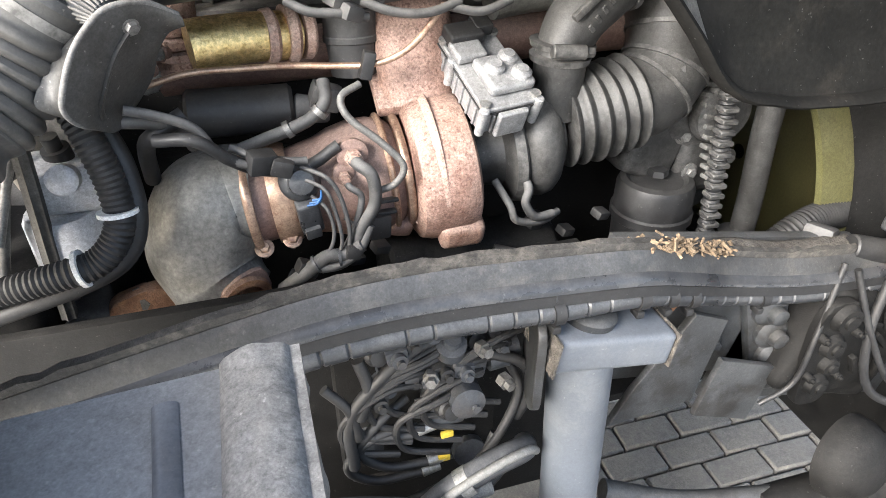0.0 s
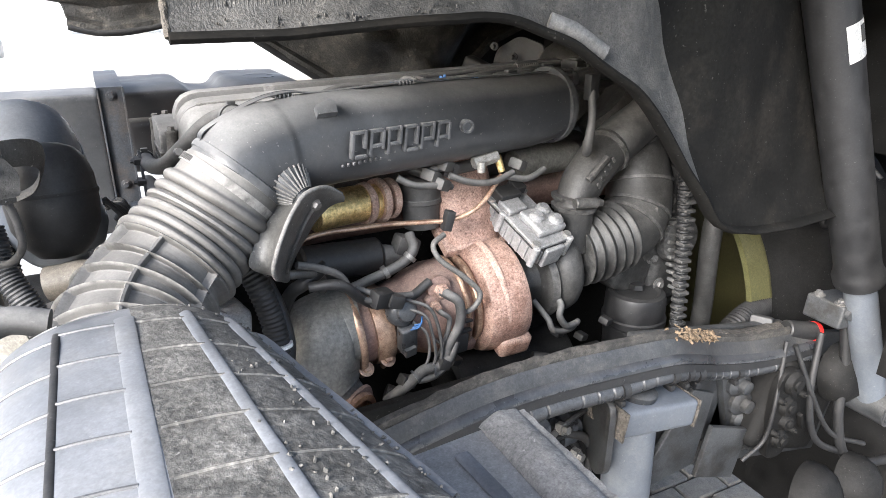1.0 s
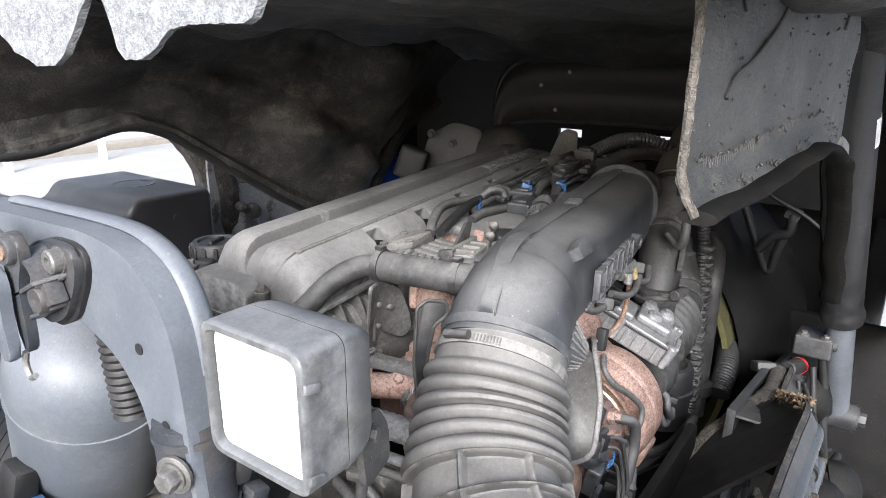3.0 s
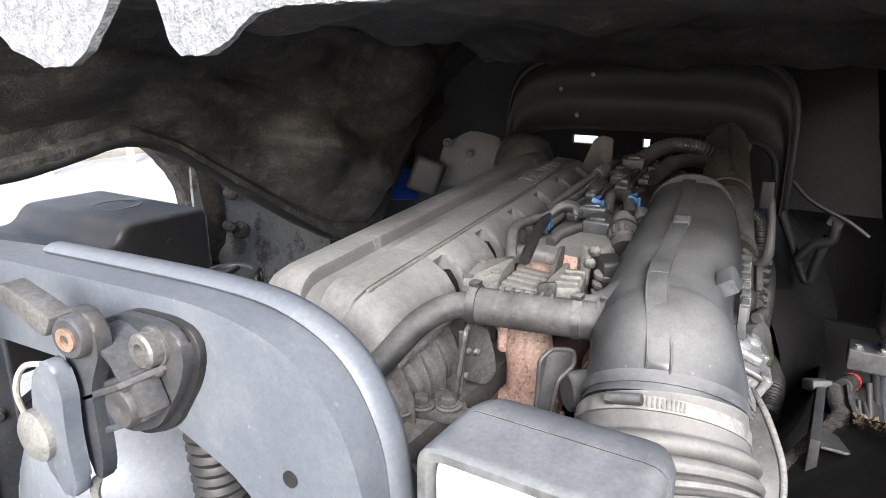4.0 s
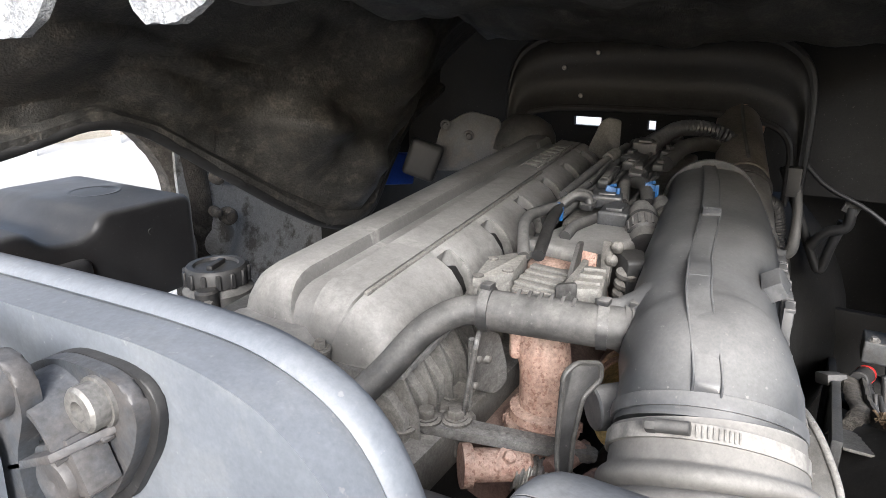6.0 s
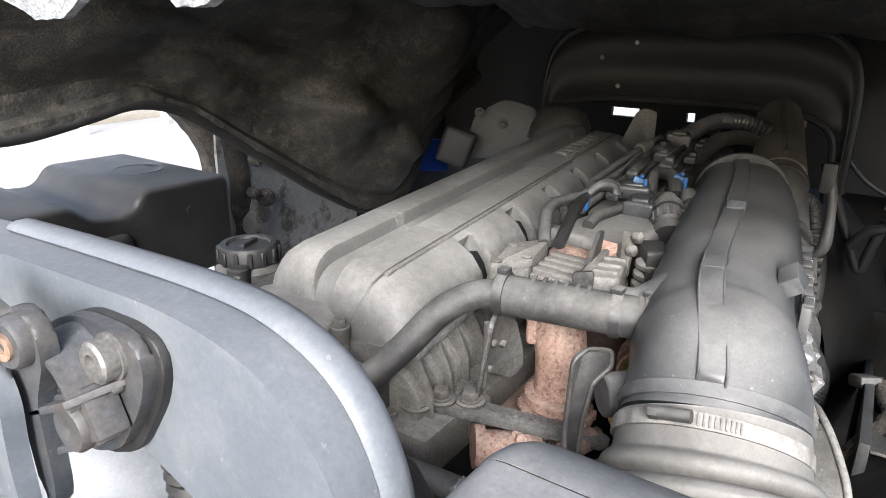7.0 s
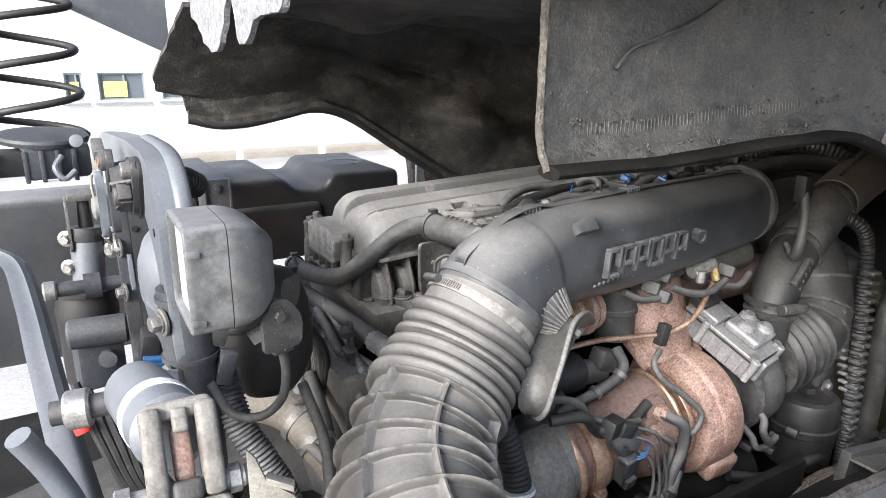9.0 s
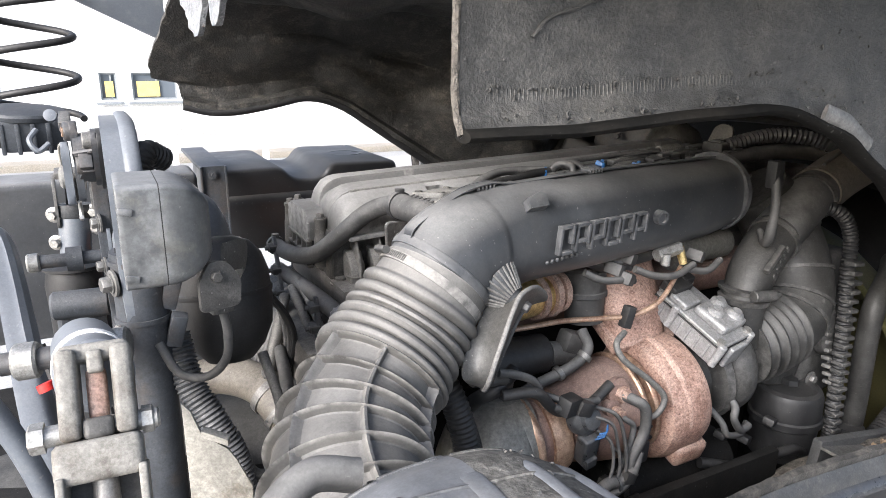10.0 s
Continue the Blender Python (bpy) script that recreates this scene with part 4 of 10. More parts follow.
# stepped box across the rear end, with a slotted face
bm = bmesh.new()
slab(bm, rounded([(1.352, 1.545), (1.497, 1.545), (1.497, 1.588), (1.480, 1.604), (1.372, 1.604), (1.352, 1.590)], 0.008), (-0.352, 0, 0), (0, 1, 0), (0, 0, 1), 0.045, 0.006)
part("rear_box", bm, M_COVER, cover, "stepped rear end of the cover")
bm = bmesh.new()
box(bm, (0.245, 1.372, 1.570), (1.10, 0.262, 0.009), (0, 0, 0), 0.004)
part("base_flange", bm, M_COVER, cover)
bm = bmesh.new()
box(bm, (-0.340, 1.425, 1.520), (0.012, 0.14, 0.05), bevel=0.004)
part("rear_grille_back", bm, M_RUBBER, cover)
for k in range(5):
    bm = bmesh.new()
    box(bm, (-0.349, 1.358 + k * 0.034, 1.520), (0.012, 0.0045, 0.052), bevel=0.001)
    part("rear_rib", bm, M_IRON, cover)
for z in (1.545, 1.520, 1.496):
    bm = bmesh.new()
    box(bm, (-0.349, 1.425, z), (0.012, 0.145, 0.0055), bevel=0.001)
    part("rear_rib", bm, M_IRON, cover)
for p in ((-0.330, 1.338), (-0.345, 1.502), (-0.320, 1.53)):
    bm = bmesh.new()
    lathe(bm, (p[0], p[1], 1.50), (0, 0, 1), [(0, 0.0150), (0.055, 0.0135), (0.058, 0.0120), (0.086, 0.0115), (0.088, 0.0128), (0.091, 0.0128), (0.092, 0.009)], 18)
    hexbolt(bm, (p[0], p[1], 1.591), (0, 0, 1), 0.0075, 0.009)
    part("cover_bolt", bm, M_IRON, cover)
for ob in list(cover.children):
    lean(ob)

# deck bolts
for x, y, r in ((-0.223, 1.229, 0.0175), (-0.262, 1.246, 0.012), (-0.287, 1.264, 0.012), (-0.310, 1.284, 0.0125), (-0.19, 1.25, 0.010)):
    bm = bmesh.new()
    cyl(bm, (x, y, 1.44), (x, y, 1.476), r * 1.35, r * 1.25, 18)
    hexbolt(bm, (x, y, 1.476), (0, 0, 1), r, r * 0.9)
    part("deck_bolt", bm, M_IRON, block)
for ob in list(block.children):
    if ob.name.split(".")[0] in ("head_wall", "cooling_rib", "rib_panel"):
        lean(ob)

# flywheel housing and gearbox end
gear = thing("flywheel_housing", (-0.55, 1.4, 0.6), "dusty grey flywheel housing behind the engine", "gearbox")
bm = bmesh.new()
lathe(bm, (-0.38, 1.40, 0.95), (-1, 0, 0), [(0, 0.33), (0.06, 0.33), (0.08, 0.30), (0.3, 0.26), (0.7, 0.22)], 40)
part("bell", bm, M_CASTDARK, gear)
bm = bmesh.new()
box(bm, (-0.47, 1.12, 1.14), (0.22, 0.30, 0.03), (0, 0, 0), 0.006)
box(bm, (-0.40, 1.30, 1.32), (0.05, 0.35, 0.2), (0, 0, 0), 0.01)
part("mount_plate", bm, M_IRON, gear)
for p in ((-0.53, 1.02, 1.155), (-0.45, 1.02, 1.155), (-0.53, 1.16, 1.155)):
    bm = bmesh.new()
    hexbolt(bm, p, (0, 0, 1), 0.014, 0.014)
    part("bolt", bm, M_STEEL, gear)

# ---- intake pipe ----
pipe = thing("intake_pipe", (0.0, 0.98, 1.62), "matt black moulded intake pipe with raised emblem", "air pipe")
NA = V((-0.70, -0.15, -0.69)).normalized()
CL = V((-0.284, 0.938, 1.588))
ppts = [CL, CL - NA * 0.04, (-0.203, 0.960, 1.623), (-0.13, 0.975, 1.630), (0.0, 0.990, 1.633), (0.15, 1.012, 1.634), (0.28, 1.034, 1.633), (0.40, 1.060, 1.637)]
bm = bmesh.new()
sweep(bm, ppts, [0.078, 0.078, 0.080, 0.082, 0.083, 0.082, 0.080, 0.074], 40, 8, flat=[(1, 1), (0.98, 1.0), (0.94, 0.98), (0.93, 0.96)] + [(1.0, 0.93)] * 4, ridge=lambda s, a: -0.0042 * math.cos(4 * a) * min(1.0, max(0.0, (s - 0.05) / 0.22)))
part("duct", bm, M_PIPE, pipe)
# raised moulding strip along the crown of the pipe, with its two edges
PU = (V((0, 0, 1)) - NA * NA.z).normalized()


def crown(off):
    q = [CL - NA * 0.010 + PU * 0.0787, CL - NA * 0.034 + PU * 0.083, V((-0.238, 0.956, 1.7025)), V((-0.184, 0.966, 1.7115))]
    q = [p + V((0.0, off, -0.0004)) for p in q]
    for p, r in zip(ppts[3:], (0.082, 0.083, 0.082, 0.080, 0.074)):
        q.append(V(p) + V((0.0, off, r * 0.93 * math.sqrt(1 - (off / r) ** 2) + 0.0005)))
    return q


bm = bmesh.new()
sweep(bm, crown(0.008), 0.0100, 12, 8, flat=(1.0, 0.07))
part("moulding_strip", bm, M_PIPE, pipe)
for off in (-0.003, 0.019):
    bm = bmesh.new()
    sweep(bm, crown(off), 0.0011, 8, 8)
    part("seam", bm, M_PIPE, pipe)
for x0 in (-0.205, 0.02):
    for k in range(5):
        bm = bmesh.new()
        box(bm, (x0 + 0.007 * k, 0.972 + (x0 + 0.2) * 0.12 + 0.001 * k, 1.7065 + (0.0045 if x0 > 0 else 0.0)), (0.0028, 0.022, 0.008), (0, -4, 8), 0.001, 1)
        part("seam_tooth", bm, M_PIPE, pipe)
# flared branch towards the breather hose
bm = bmesh.new()
lathe(bm, (-0.165, 0.958, 1.634), (-0.32, 0.95, 0.04), [(0.0, 0.070), (0.045, 0.064), (0.068, 0.048), (0.082, 0.035), (0.095, 0.027), (0.118, 0.0245)], 32)
part("branch", bm, M_PIPE, pipe)
bm = bmesh.new()
slab(bm, [(-0.018, -0.012), (0.014, -0.012), (0.014, 0.006), (0.006, 0.012), (-0.018, 0.004)], (-0.139, 0.918, 1.686), (1, 0, 0.05), (0, 0.55, 0.83), 0.020, 0.002)
part("locating_fin", bm, M_PIPE, pipe)
for i in range(6):
    x = -0.094 + i * 0.0325
    y = 0.8945 + 0.0215 * (i / 5)
    for c, sz, ry in (((-0.0115, 0.0), (0.0055, 0.010, 0.044), 6), ((0.0105, 0.004 if i % 2 else 0.008), (0.0055, 0.010, 0.030), 6), ((0.0, 0.0195), (0.025, 0.010, 0.0055), 0), ((0.001, -0.005 if i % 3 else -0.0195), (0.022, 0.010, 0.0055), 0)):
        bm = bmesh.new()
        box(bm, (x + c[0], y - 0.0005, 1.633 + c[1]), (sz[0], sz[1], sz[2]), (0, ry, 8), 0.0018)
        part("emblem_bar", bm, M_PIPE, pipe)
bm = bmesh.new()
lathe(bm, (0.118, 0.918, 1.640), (0, -1, 0), [(-0.01, 0.012), (0.004, 0.012), (0.004, 0.008), (0.001, 0.007)], 16)
part("emblem_disc", bm, M_PIPE, pipe)
rng = random.Random(21)
for i in range(12):
    bm = bmesh.new()
    box(bm, (-0.12 + 0.010 * i, 0.9015 + 0.0013 * i, 1.599 + 0.0006 * i), (0.005, 0.004, rng.uniform(0.004, 0.007)), (18, 4, 8), 0.001, 1)
    part("cast_mark_bar", bm, M_PIPE, pipe)
bm = bmesh.new()
lathe(bm, CL - NA * 0.004, -NA, [(0, 0.081), (0.006, 0.082), (0.012, 0.081), (0.014, 0.077)], 40)
part("collar", bm, M_PIPE, pipe)
# fan shaped stiffener under the bend
bm = bmesh.new()
lathe(bm, (-0.214, 0.900, 1.584), (0.45, -0.75, -0.5), [(0, 0.037), (0.012, 0.034), (0.036, 0.016), (0.05, 0.013), (0.052, 0.008)], 28)
part("stiffener_boss", bm, M_PIPE, pipe, "dusty moulded stiffener cone")
FA = V((0.45, -0.75, -0.5)).normalized()
fu = FA.cross(V((0, 0, 1))).normalized()
fv = FA.cross(fu)
for i in range(26):
    a = radians(i * 360 / 26)
    d = fu * math.cos(a) + fv * math.sin(a)
    bm = bmesh.new()
    sweep(bm, [V((-0.214, 0.900, 1.584)) + FA * 0.004 + d * 0.040, V((-0.214, 0.900, 1.584)) + FA * 0.036 + d * 0.019], 0.0018, 6, smooth=False)
    part("stiffener_blade", bm, M_PLATE, pipe, "pale fan blade")
bm = bmesh.new()
lathe(bm, (0.385, 1.056, 1.637), (1, 0.16, 0.02), [(0, 0.06), (0, 0.079), (0.008, 0.080), (0.016, 0.078), (0.018, 0.06)], 36)
part("end_flange", bm, M_PIPE, pipe)
for k in range(14):
    a = radians(-150 + 9 * k)
    bm = bmesh.new()
    box(bm, (0.372, 1.054 + 0.0775 * math.cos(a), 1.637 - 0.0745 * math.sin(a) * -1), (0.014, 0.005, 0.005), (0, 0, 9), 0.001, 1)
    part("end_tooth", bm, M_PIPE, pipe)

# ---- corrugated hose ----
hose = thing("corrugated_air_hose", (-0.45, 0.85, 1.2), "thick dusty corrugated rubber air intake hose", "hose")
hpts = [CL, (-0.345, 0.918, 1.522), (-0.407, 0.88, 1.472), (-0.452, 0.83, 1.438), (-0.479, 0.765, 1.412), (-0.486, 0.69, 1.385), (-0.48, 0.60, 1.355), (-0.468, 0.50, 1.32)]


def hose_ridge(s, a):
    """Smooth rings near the clamp, then deep pockets between rings and lengthwise ribs."""
    if s < 0.034:
        return 0.0
    edge = 0.160
    if s < edge:
        k = (s - 0.034) / 0.0210
        w = (k % 1.0)
        return 0.0085 * math.sin(math.pi * w) ** 0.7
    deg = (math.degrees(a) + 180) % 360 - 180
    k = (s - edge) / 0.0420
    w = k % 1.0
    near = min(w, 1 - w)
    if deg < -8 or deg > 182:
        return 0.0045 * math.cos(2 * math.pi * w)
    ring = math.exp(-(near / 0.060) ** 2)
    rib = 0.0
    for c in (-6, 52, 100, 170):
        rib = max(rib, math.exp(-((deg - c) / 2.2) ** 2))
    return -0.0085 + 0.0135 * max(ring, rib, 0.25 * w)


bm = bmesh.new()
sweep(bm, hpts, [0.080, 0.085, 0.091, 0.096, 0.099, 0.099, 0.099, 0.098], 184, 10, ridge=hose_ridge, step=0.0019)
part("bellows", bm, M_HOSE, hose, angle=30)
bm = bmesh.new()
lathe(bm, CL + NA * 0.010, NA, [(0, 0.0812), (0.0, 0.0828), (0.013, 0.0832), (0.013, 0.0815)], 48)
part("clamp_band", bm, M_HOSE, hose, "dusty steel worm-drive clamp band")
bx_, by_, bz_ = basis(NA)
S = CL + NA * 0.0165 + (V((-0.50, 0.12, 0.55)) - NA * V((-0.50, 0.12, 0.55)).dot(NA)).normalized() * 0.084
out_ = (S - CL - NA * 0.0165).normalized()
tang = NA.cross(out_).normalized()
if tang.y > 0:
    tang = -tang
bm = bmesh.new()
cyl(bm, S + out_ * 0.004 - tang * 0.018, S + out_ * 0.004 + tang * 0.008, 0.0055, 0.0055, 14)
hexbolt(bm, S + out_ * 0.004 - tang * 0.018, -tang, 0.006, 0.008, False)
part("clamp_screw", bm, M_DUSTRUB, hose)
for k in range(9):
    q = S + tang * (0.012 + 0.0045 * k)
    q = CL + NA * 0.0165 + (q - CL - NA * 0.0165).normalized() * 0.0836
    bm = bmesh.new()
    box(bm, q, (0.009, 0.0015, 0.0015), [math.degrees(a) for a in NA.to_track_quat("X", "Z").to_euler()], 0)
    part("band_slot", bm, M_STEEL, hose)

# ---- breather hose from the pipe across the engine ----
br = thing("breather_hose", (-0.3, 1.2, 1.6), "grey breather hose with spring clamps crossing the engine", "hose")
bm = bmesh.new()
sweep(bm, [(-0.185, 0.985, 1.640), (-0.212, 1.04, 1.641), (-0.226, 1.11, 1.641), (-0.237, 1.185, 1.640)], 0.0225, 20, 8)
part("rubber_sleeve", bm, M_DUSTRUB, br)
bm = bmesh.new()
sweep(bm, [(-0.234, 1.165, 1.641), (-0.250, 1.205, 1.637), (-0.278, 1.235, 1.617), (-0.318, 1.265, 1.573), (-0.350, 1.305, 1.534), (-0.368, 1.37, 1.516), (-0.374, 1.45, 1.505), (-0.376, 1.53, 1.498)], 0.0165, 18, 8)
part("tube", bm, M_DUSTRUB, br)
for c, d, r in (((-0.203, 1.02, 1.641), (-0.4, 1, 0), 0.0228), ((-0.214, 1.05, 1.641), (-0.25, 1, 0), 0.0228), ((-0.235, 1.172, 1.641), (-0.15, 1, 0), 0.0228), ((-0.376, 1.51, 1.5), (0, 1, 0), 0.018)):
    bm = bmesh.new()
    lathe(bm, c, d, [(0, r), (0, r + 0.002), (0.011, r + 0.002), (0.011, r)], 24)
    box(bm, V(c) + V((0, 0.006, r + 0.004)), (0.014, 0.012, 0.006), bevel=0.001)
    part("spring_clamp", bm, M_LOOM, br)
for k in range(4):
    q = V((-0.1935, 1.000, 1.6405)).lerp(V((-0.207, 1.032, 1.641)), k / 3)
    bm = bmesh.new()
    lathe(bm, q, (-0.38, 1, 0), [(0, 0.022), (0, 0.0246), (0.0045, 0.0246), (0.0045, 0.022)], 24)
    part("mould_ring", bm, M_DUSTRUB, br)
for k in range(6):
    bm = bmesh.new()
    box(bm, (-0.2225 - 0.0012 * k, 1.085 + 0.012 * k, 1.6632), (0.016, 0.0045, 0.0022), (0, -12, 8), 0.0006, 1)
    part("mould_mark_bar", bm, M_DUSTRUB, br)

# ---- turbocharger ----
turbo = thing("turbocharger", (0.2, 1.0, 1.1), "copper-tinted turbocharger with cast scroll", "turbocharger")
TA = V((1, -0.02, 0.09)).normalized()
TC = V((0.215, 1.0, 1.268))
bm = bmesh.new()
x_, y_, z_ = basis(TA)
rows = []
for i in range(49):
    a = radians(-80 + 7.5 * i)
    grow = 0.034 + 0.014 * (i / 48)
    dirv = x_ * math.cos(a) + y_ * math.sin(a)
    c = TC + dirv * (0.070 + 0.012 * i / 48)
    row = []
    for k in range(24):
        b = 2 * math.pi * k / 24
        q = 0.97 * (abs(math.cos(b)) ** 4.5 + abs(math.sin(b)) ** 4.5) ** (-1 / 4.5)
        row.append(bm.verts.new(c + dirv * (grow * q * math.cos(b)) + TA * (grow * 1.22 * q * math.sin(b))))
    rows.append(row)
ring_faces(bm, rows)
lathe(bm, TC - TA * 0.045, TA, [(0, 0.06), (0.0, 0.085), (0.015, 0.095), (0.075, 0.095), (0.09, 0.08), (0.09, 0.05)], 40)
part("turbine_scroll", bm, M_COPPER, turbo, "rusty copper-pink cast turbine scroll")
bm = bmesh.new()
box(bm, TC + V((0.02, -0.075, -0.085)), (0.075, 0.06, 0.05), (20, 0, 0), 0.014, 3)
part("scroll_foot", bm, M_COPPER, turbo)
bm = bmesh.new()
lathe(bm, TC - TA * 0.30, TA, [(0, 0.072), (0.03, 0.07), (0.045, 0.058), (0.02, 0.062), (0.05, 0.066), (0.08, 0.072), (0.11, 0.078), (0.135, 0.088), (0.17, 0.095), (0.20, 0.094), (0.225, 0.086), (0.24, 0.07)], 48)
part("turbine_housing", bm, M_TURBINE, turbo, "brown heat-stained turbine outlet housing")
for d, r, w in ((-0.310, 0.084, 0.014), (-0.272, 0.078, 0.036), (-0.066, 0.092, 0.012), (-0.09, 0.0945, 0.010)):
    bm = bmesh.new()
    lathe(bm, TC + TA * d, TA, [(0, r - 0.01), (0, r), (w * 0.3, r + 0.003), (w * 0.7, r + 0.003), (w, r), (w, r - 0.01)], 44)
    part("v_band_clamp", bm, M_CLAMP, turbo, "bronzed v-band clamp")
for d, r in ((-0.25, 0.08), (-0.04, 0.095), (-0.295, 0.088)):
    bm = bmesh.new()
    p = TC + TA * d + V((0, -0.05, -r * 0.75))
    cyl(bm, p + V((0, -0.012, 0.01)), p + V((0, 0.014, -0.018)), 0.007, 0.007, 10)
    hexbolt(bm, p + V((0, -0.012, 0.01)), (0, -0.6, 0.6), 0.009, 0.008)
    part("clamp_bolt", bm, M_CLAMP, turbo)
bm = bmesh.new()
lathe(bm, TC + TA * 0.055, TA, [(0, 0.05), (0.02, 0.055), (0.05, 0.06), (0.06, 0.09), (0.075, 0.095), (0.08, 0.09)], 36)
part("bearing_housing", bm, M_CASTDARK, turbo)
bm = bmesh.new()
CC = TC + TA * 0.165 + V((0, 0, 0.01))
rows = []
for i in range(49):
    a = radians(100 - 7.5 * i)
    grow = 0.020 + 0.018 * (i / 48)
    dirv = x_ * math.cos(a) + y_ * math.sin(a)
    c = CC + dirv * 0.070
    rows.append([bm.verts.new(c + dirv * (grow * math.cos(b)) + TA * (grow * math.sin(b))) for b in [2 * math.pi * k / 14 for k in range(14)]])
ring_faces(bm, rows)
lathe(bm, CC - TA * 0.03, TA, [(0, 0.04), (0.0, 0.07), (0.03, 0.075), (0.05, 0.065), (0.075, 0.062), (0.075, 0.05)], 36)
part("compressor_housing", bm, M_CASTDARK, turbo, "dusty grey cast compressor housing")
# oil lines, wires and sensor on the turbine housing
for path, r in (
    ([(0.065, 0.925, 1.331), (0.072, 0.893, 1.332), (0.088, 0.882, 1.317), (0.089, 0.88, 1.274), (0.067, 0.878, 1.236), (0.048, 0.878, 1.196), (0.016, 0.88, 1.19)], 0.0095),
    ([(0.052, 0.92, 1.306), (0.055, 0.893, 1.300), (0.071, 0.888, 1.282), (0.058, 0.885, 1.236), (0.041, 0.882, 1.205)], 0.0052),
    ([(0.335, 0.95, 1.275), (0.345, 0.905, 1.25), (0.338, 0.895, 1.225), (0.355, 0.89, 1.20), (0.39, 0.90, 1.195)], 0.0075),
    ([(0.30, 0.94, 1.25), (0.315, 0.905, 1.22), (0.325, 0.895, 1.195), (0.37, 0.90, 1.183), (0.41, 0.92, 1.185)], 0.0065),
    ([(0.046, 0.91, 1.239), (0.071, 0.90, 1.22), (0.109, 0.89, 1.217)], 0.003)):
    bm = bmesh.new()
    sweep(bm, path, r, 12, 8)
    part("oil_line", bm, M_DUSTRUB, turbo, "grey oil line")
for path, r in (
    ([(-0.01, 0.905, 1.335), (0.024, 0.885, 1.322), (0.041, 0.88, 1.286), (0.047, 0.872, 1.229), (0.034, 0.87, 1.189), (0.0, 0.88, 1.17)], 0.0034),
    ([(-0.015, 0.905, 1.32), (0.018, 0.885, 1.305), (0.03, 0.88, 1.27), (0.035, 0.874, 1.22), (0.02, 0.872, 1.185)], 0.003),
    ([(0.0, 0.90, 1.29), (0.02, 0.885, 1.27), (0.025, 0.88, 1.23), (0.01, 0.875, 1.2), (-0.02, 0.88, 1.18)], 0.003),
    ([(0.064, 0.87, 1.212), (0.037, 0.872, 1.196), (0.01, 0.873, 1.198), (-0.024, 0.875, 1.174), (-0.06, 0.89, 1.14)], 0.011),
    ([(0.08, 0.875, 1.24), (0.06, 0.868, 1.205), (0.03, 0.866, 1.185), (0.0, 0.87, 1.18)], 0.007),
    ([(-0.213, 0.88, 1.452), (-0.176, 0.885, 1.438), (-0.138, 0.892, 1.414), (-0.117, 0.895, 1.378), (-0.088, 0.90, 1.353), (-0.05, 0.905, 1.342)], 0.0065),
    ([(-0.23, 0.90, 1.43), (-0.19, 0.91, 1.42), (-0.16, 0.93, 1.40), (-0.15, 0.96, 1.36)], 0.008),
    ([(-0.10, 0.92, 1.37), (-0.07, 0.905, 1.36), (-0.03, 0.90, 1.35), (0.0, 0.902, 1.345)], 0.006)):
    bm = bmesh.new()
    sweep(bm, path, r, 10, 8)
    part("wire", bm, M_DUSTRUB, turbo, "dark sheathed wire")
for p, r in (((0.068, 0.925, 1.332), 0.024), ((0.052, 0.92, 1.305), 0.016)):
    bm = bmesh.new()
    lathe(bm, V(p) + V((0, 0.012, 0)), (0.02, -1, 0.15), [(0, r), (0.012, r), (0.013, r * 0.8), (0.014, r * 0.55)], 24)
    part("boss", bm, M_TURBINE, turbo, "machined boss ring")
    bm = bmesh.new()
    lathe(bm, V(p) + V((0, -0.004, 0)), (0.02, -1, 0.15), [(0, r * 0.58), (0.012, r * 0.58), (0.012, r * 0.42), (0.022, r * 0.4)], 6)
    part("oil_fitting", bm, M_COPPER, turbo, "hex oil fitting")
bm = bmesh.new()
lathe(bm, (-0.014, 0.93, 1.304), (0.1, -1, 0.3), [(0, 0.03), (0.014, 0.031), (0.022, 0.026), (0.026, 0.02), (0.034, 0.018), (0.036, 0.008)], 22)
part("sensor", bm, M_CONDUIT, turbo, "blue-grey sensor head")
bm = bmesh.new()
box(bm, (-0.005, 0.915, 1.25), (0.034, 0.026, 0.06), (15, -8, 5), 0.006, 3)
box(bm, (-0.003, 0.91, 1.225), (0.024, 0.018, 0.02), (15, -8, 5), 0.003)
part("sensor_plug", bm, M_CONDUIT, turbo)
for k in range(3):
    bm = bmesh.new()
    sweep(bm, [(-0.008 + 0.004 * k, 0.893, 1.278 + 0.004 * k), (0.006 + 0.003 * k, 0.888, 1.282 + 0.004 * k), (0.014, 0.89, 1.29 + 0.006 * k)], 0.0016, 8, 5)
    part("sensor_clip", bm, M_BLUE, turbo, "blue sensor clip")
for c, sz, rt in (((-0.062, 0.90, 1.352), (0.038, 0.026, 0.032), (10, 10, 20)), ((-0.035, 0.895, 1.343), (0.03, 0.02, 0.026), (5, 20, 0)), ((-0.02, 0.885, 1.176), (0.034, 0.024, 0.022), (0, 30, 10)), ((0.05, 0.872, 1.203), (0.024, 0.026, 0.022), (0, 20, 0)), ((0.095, 0.90, 1.225), (0.035, 0.03, 0.04), (0, 5, 10)), ((0.115, 0.905, 1.262), (0.03, 0.012, 0.006), (0, 0, 0)), ((0.11, 0.90, 1.245), (0.03, 0.012, 0.006), (0, 0, 0))):
    bm = bmesh.new()
    box(bm, c, sz, rt, 0.005)
    part("clip_block", bm, M_RUBBER, turbo)
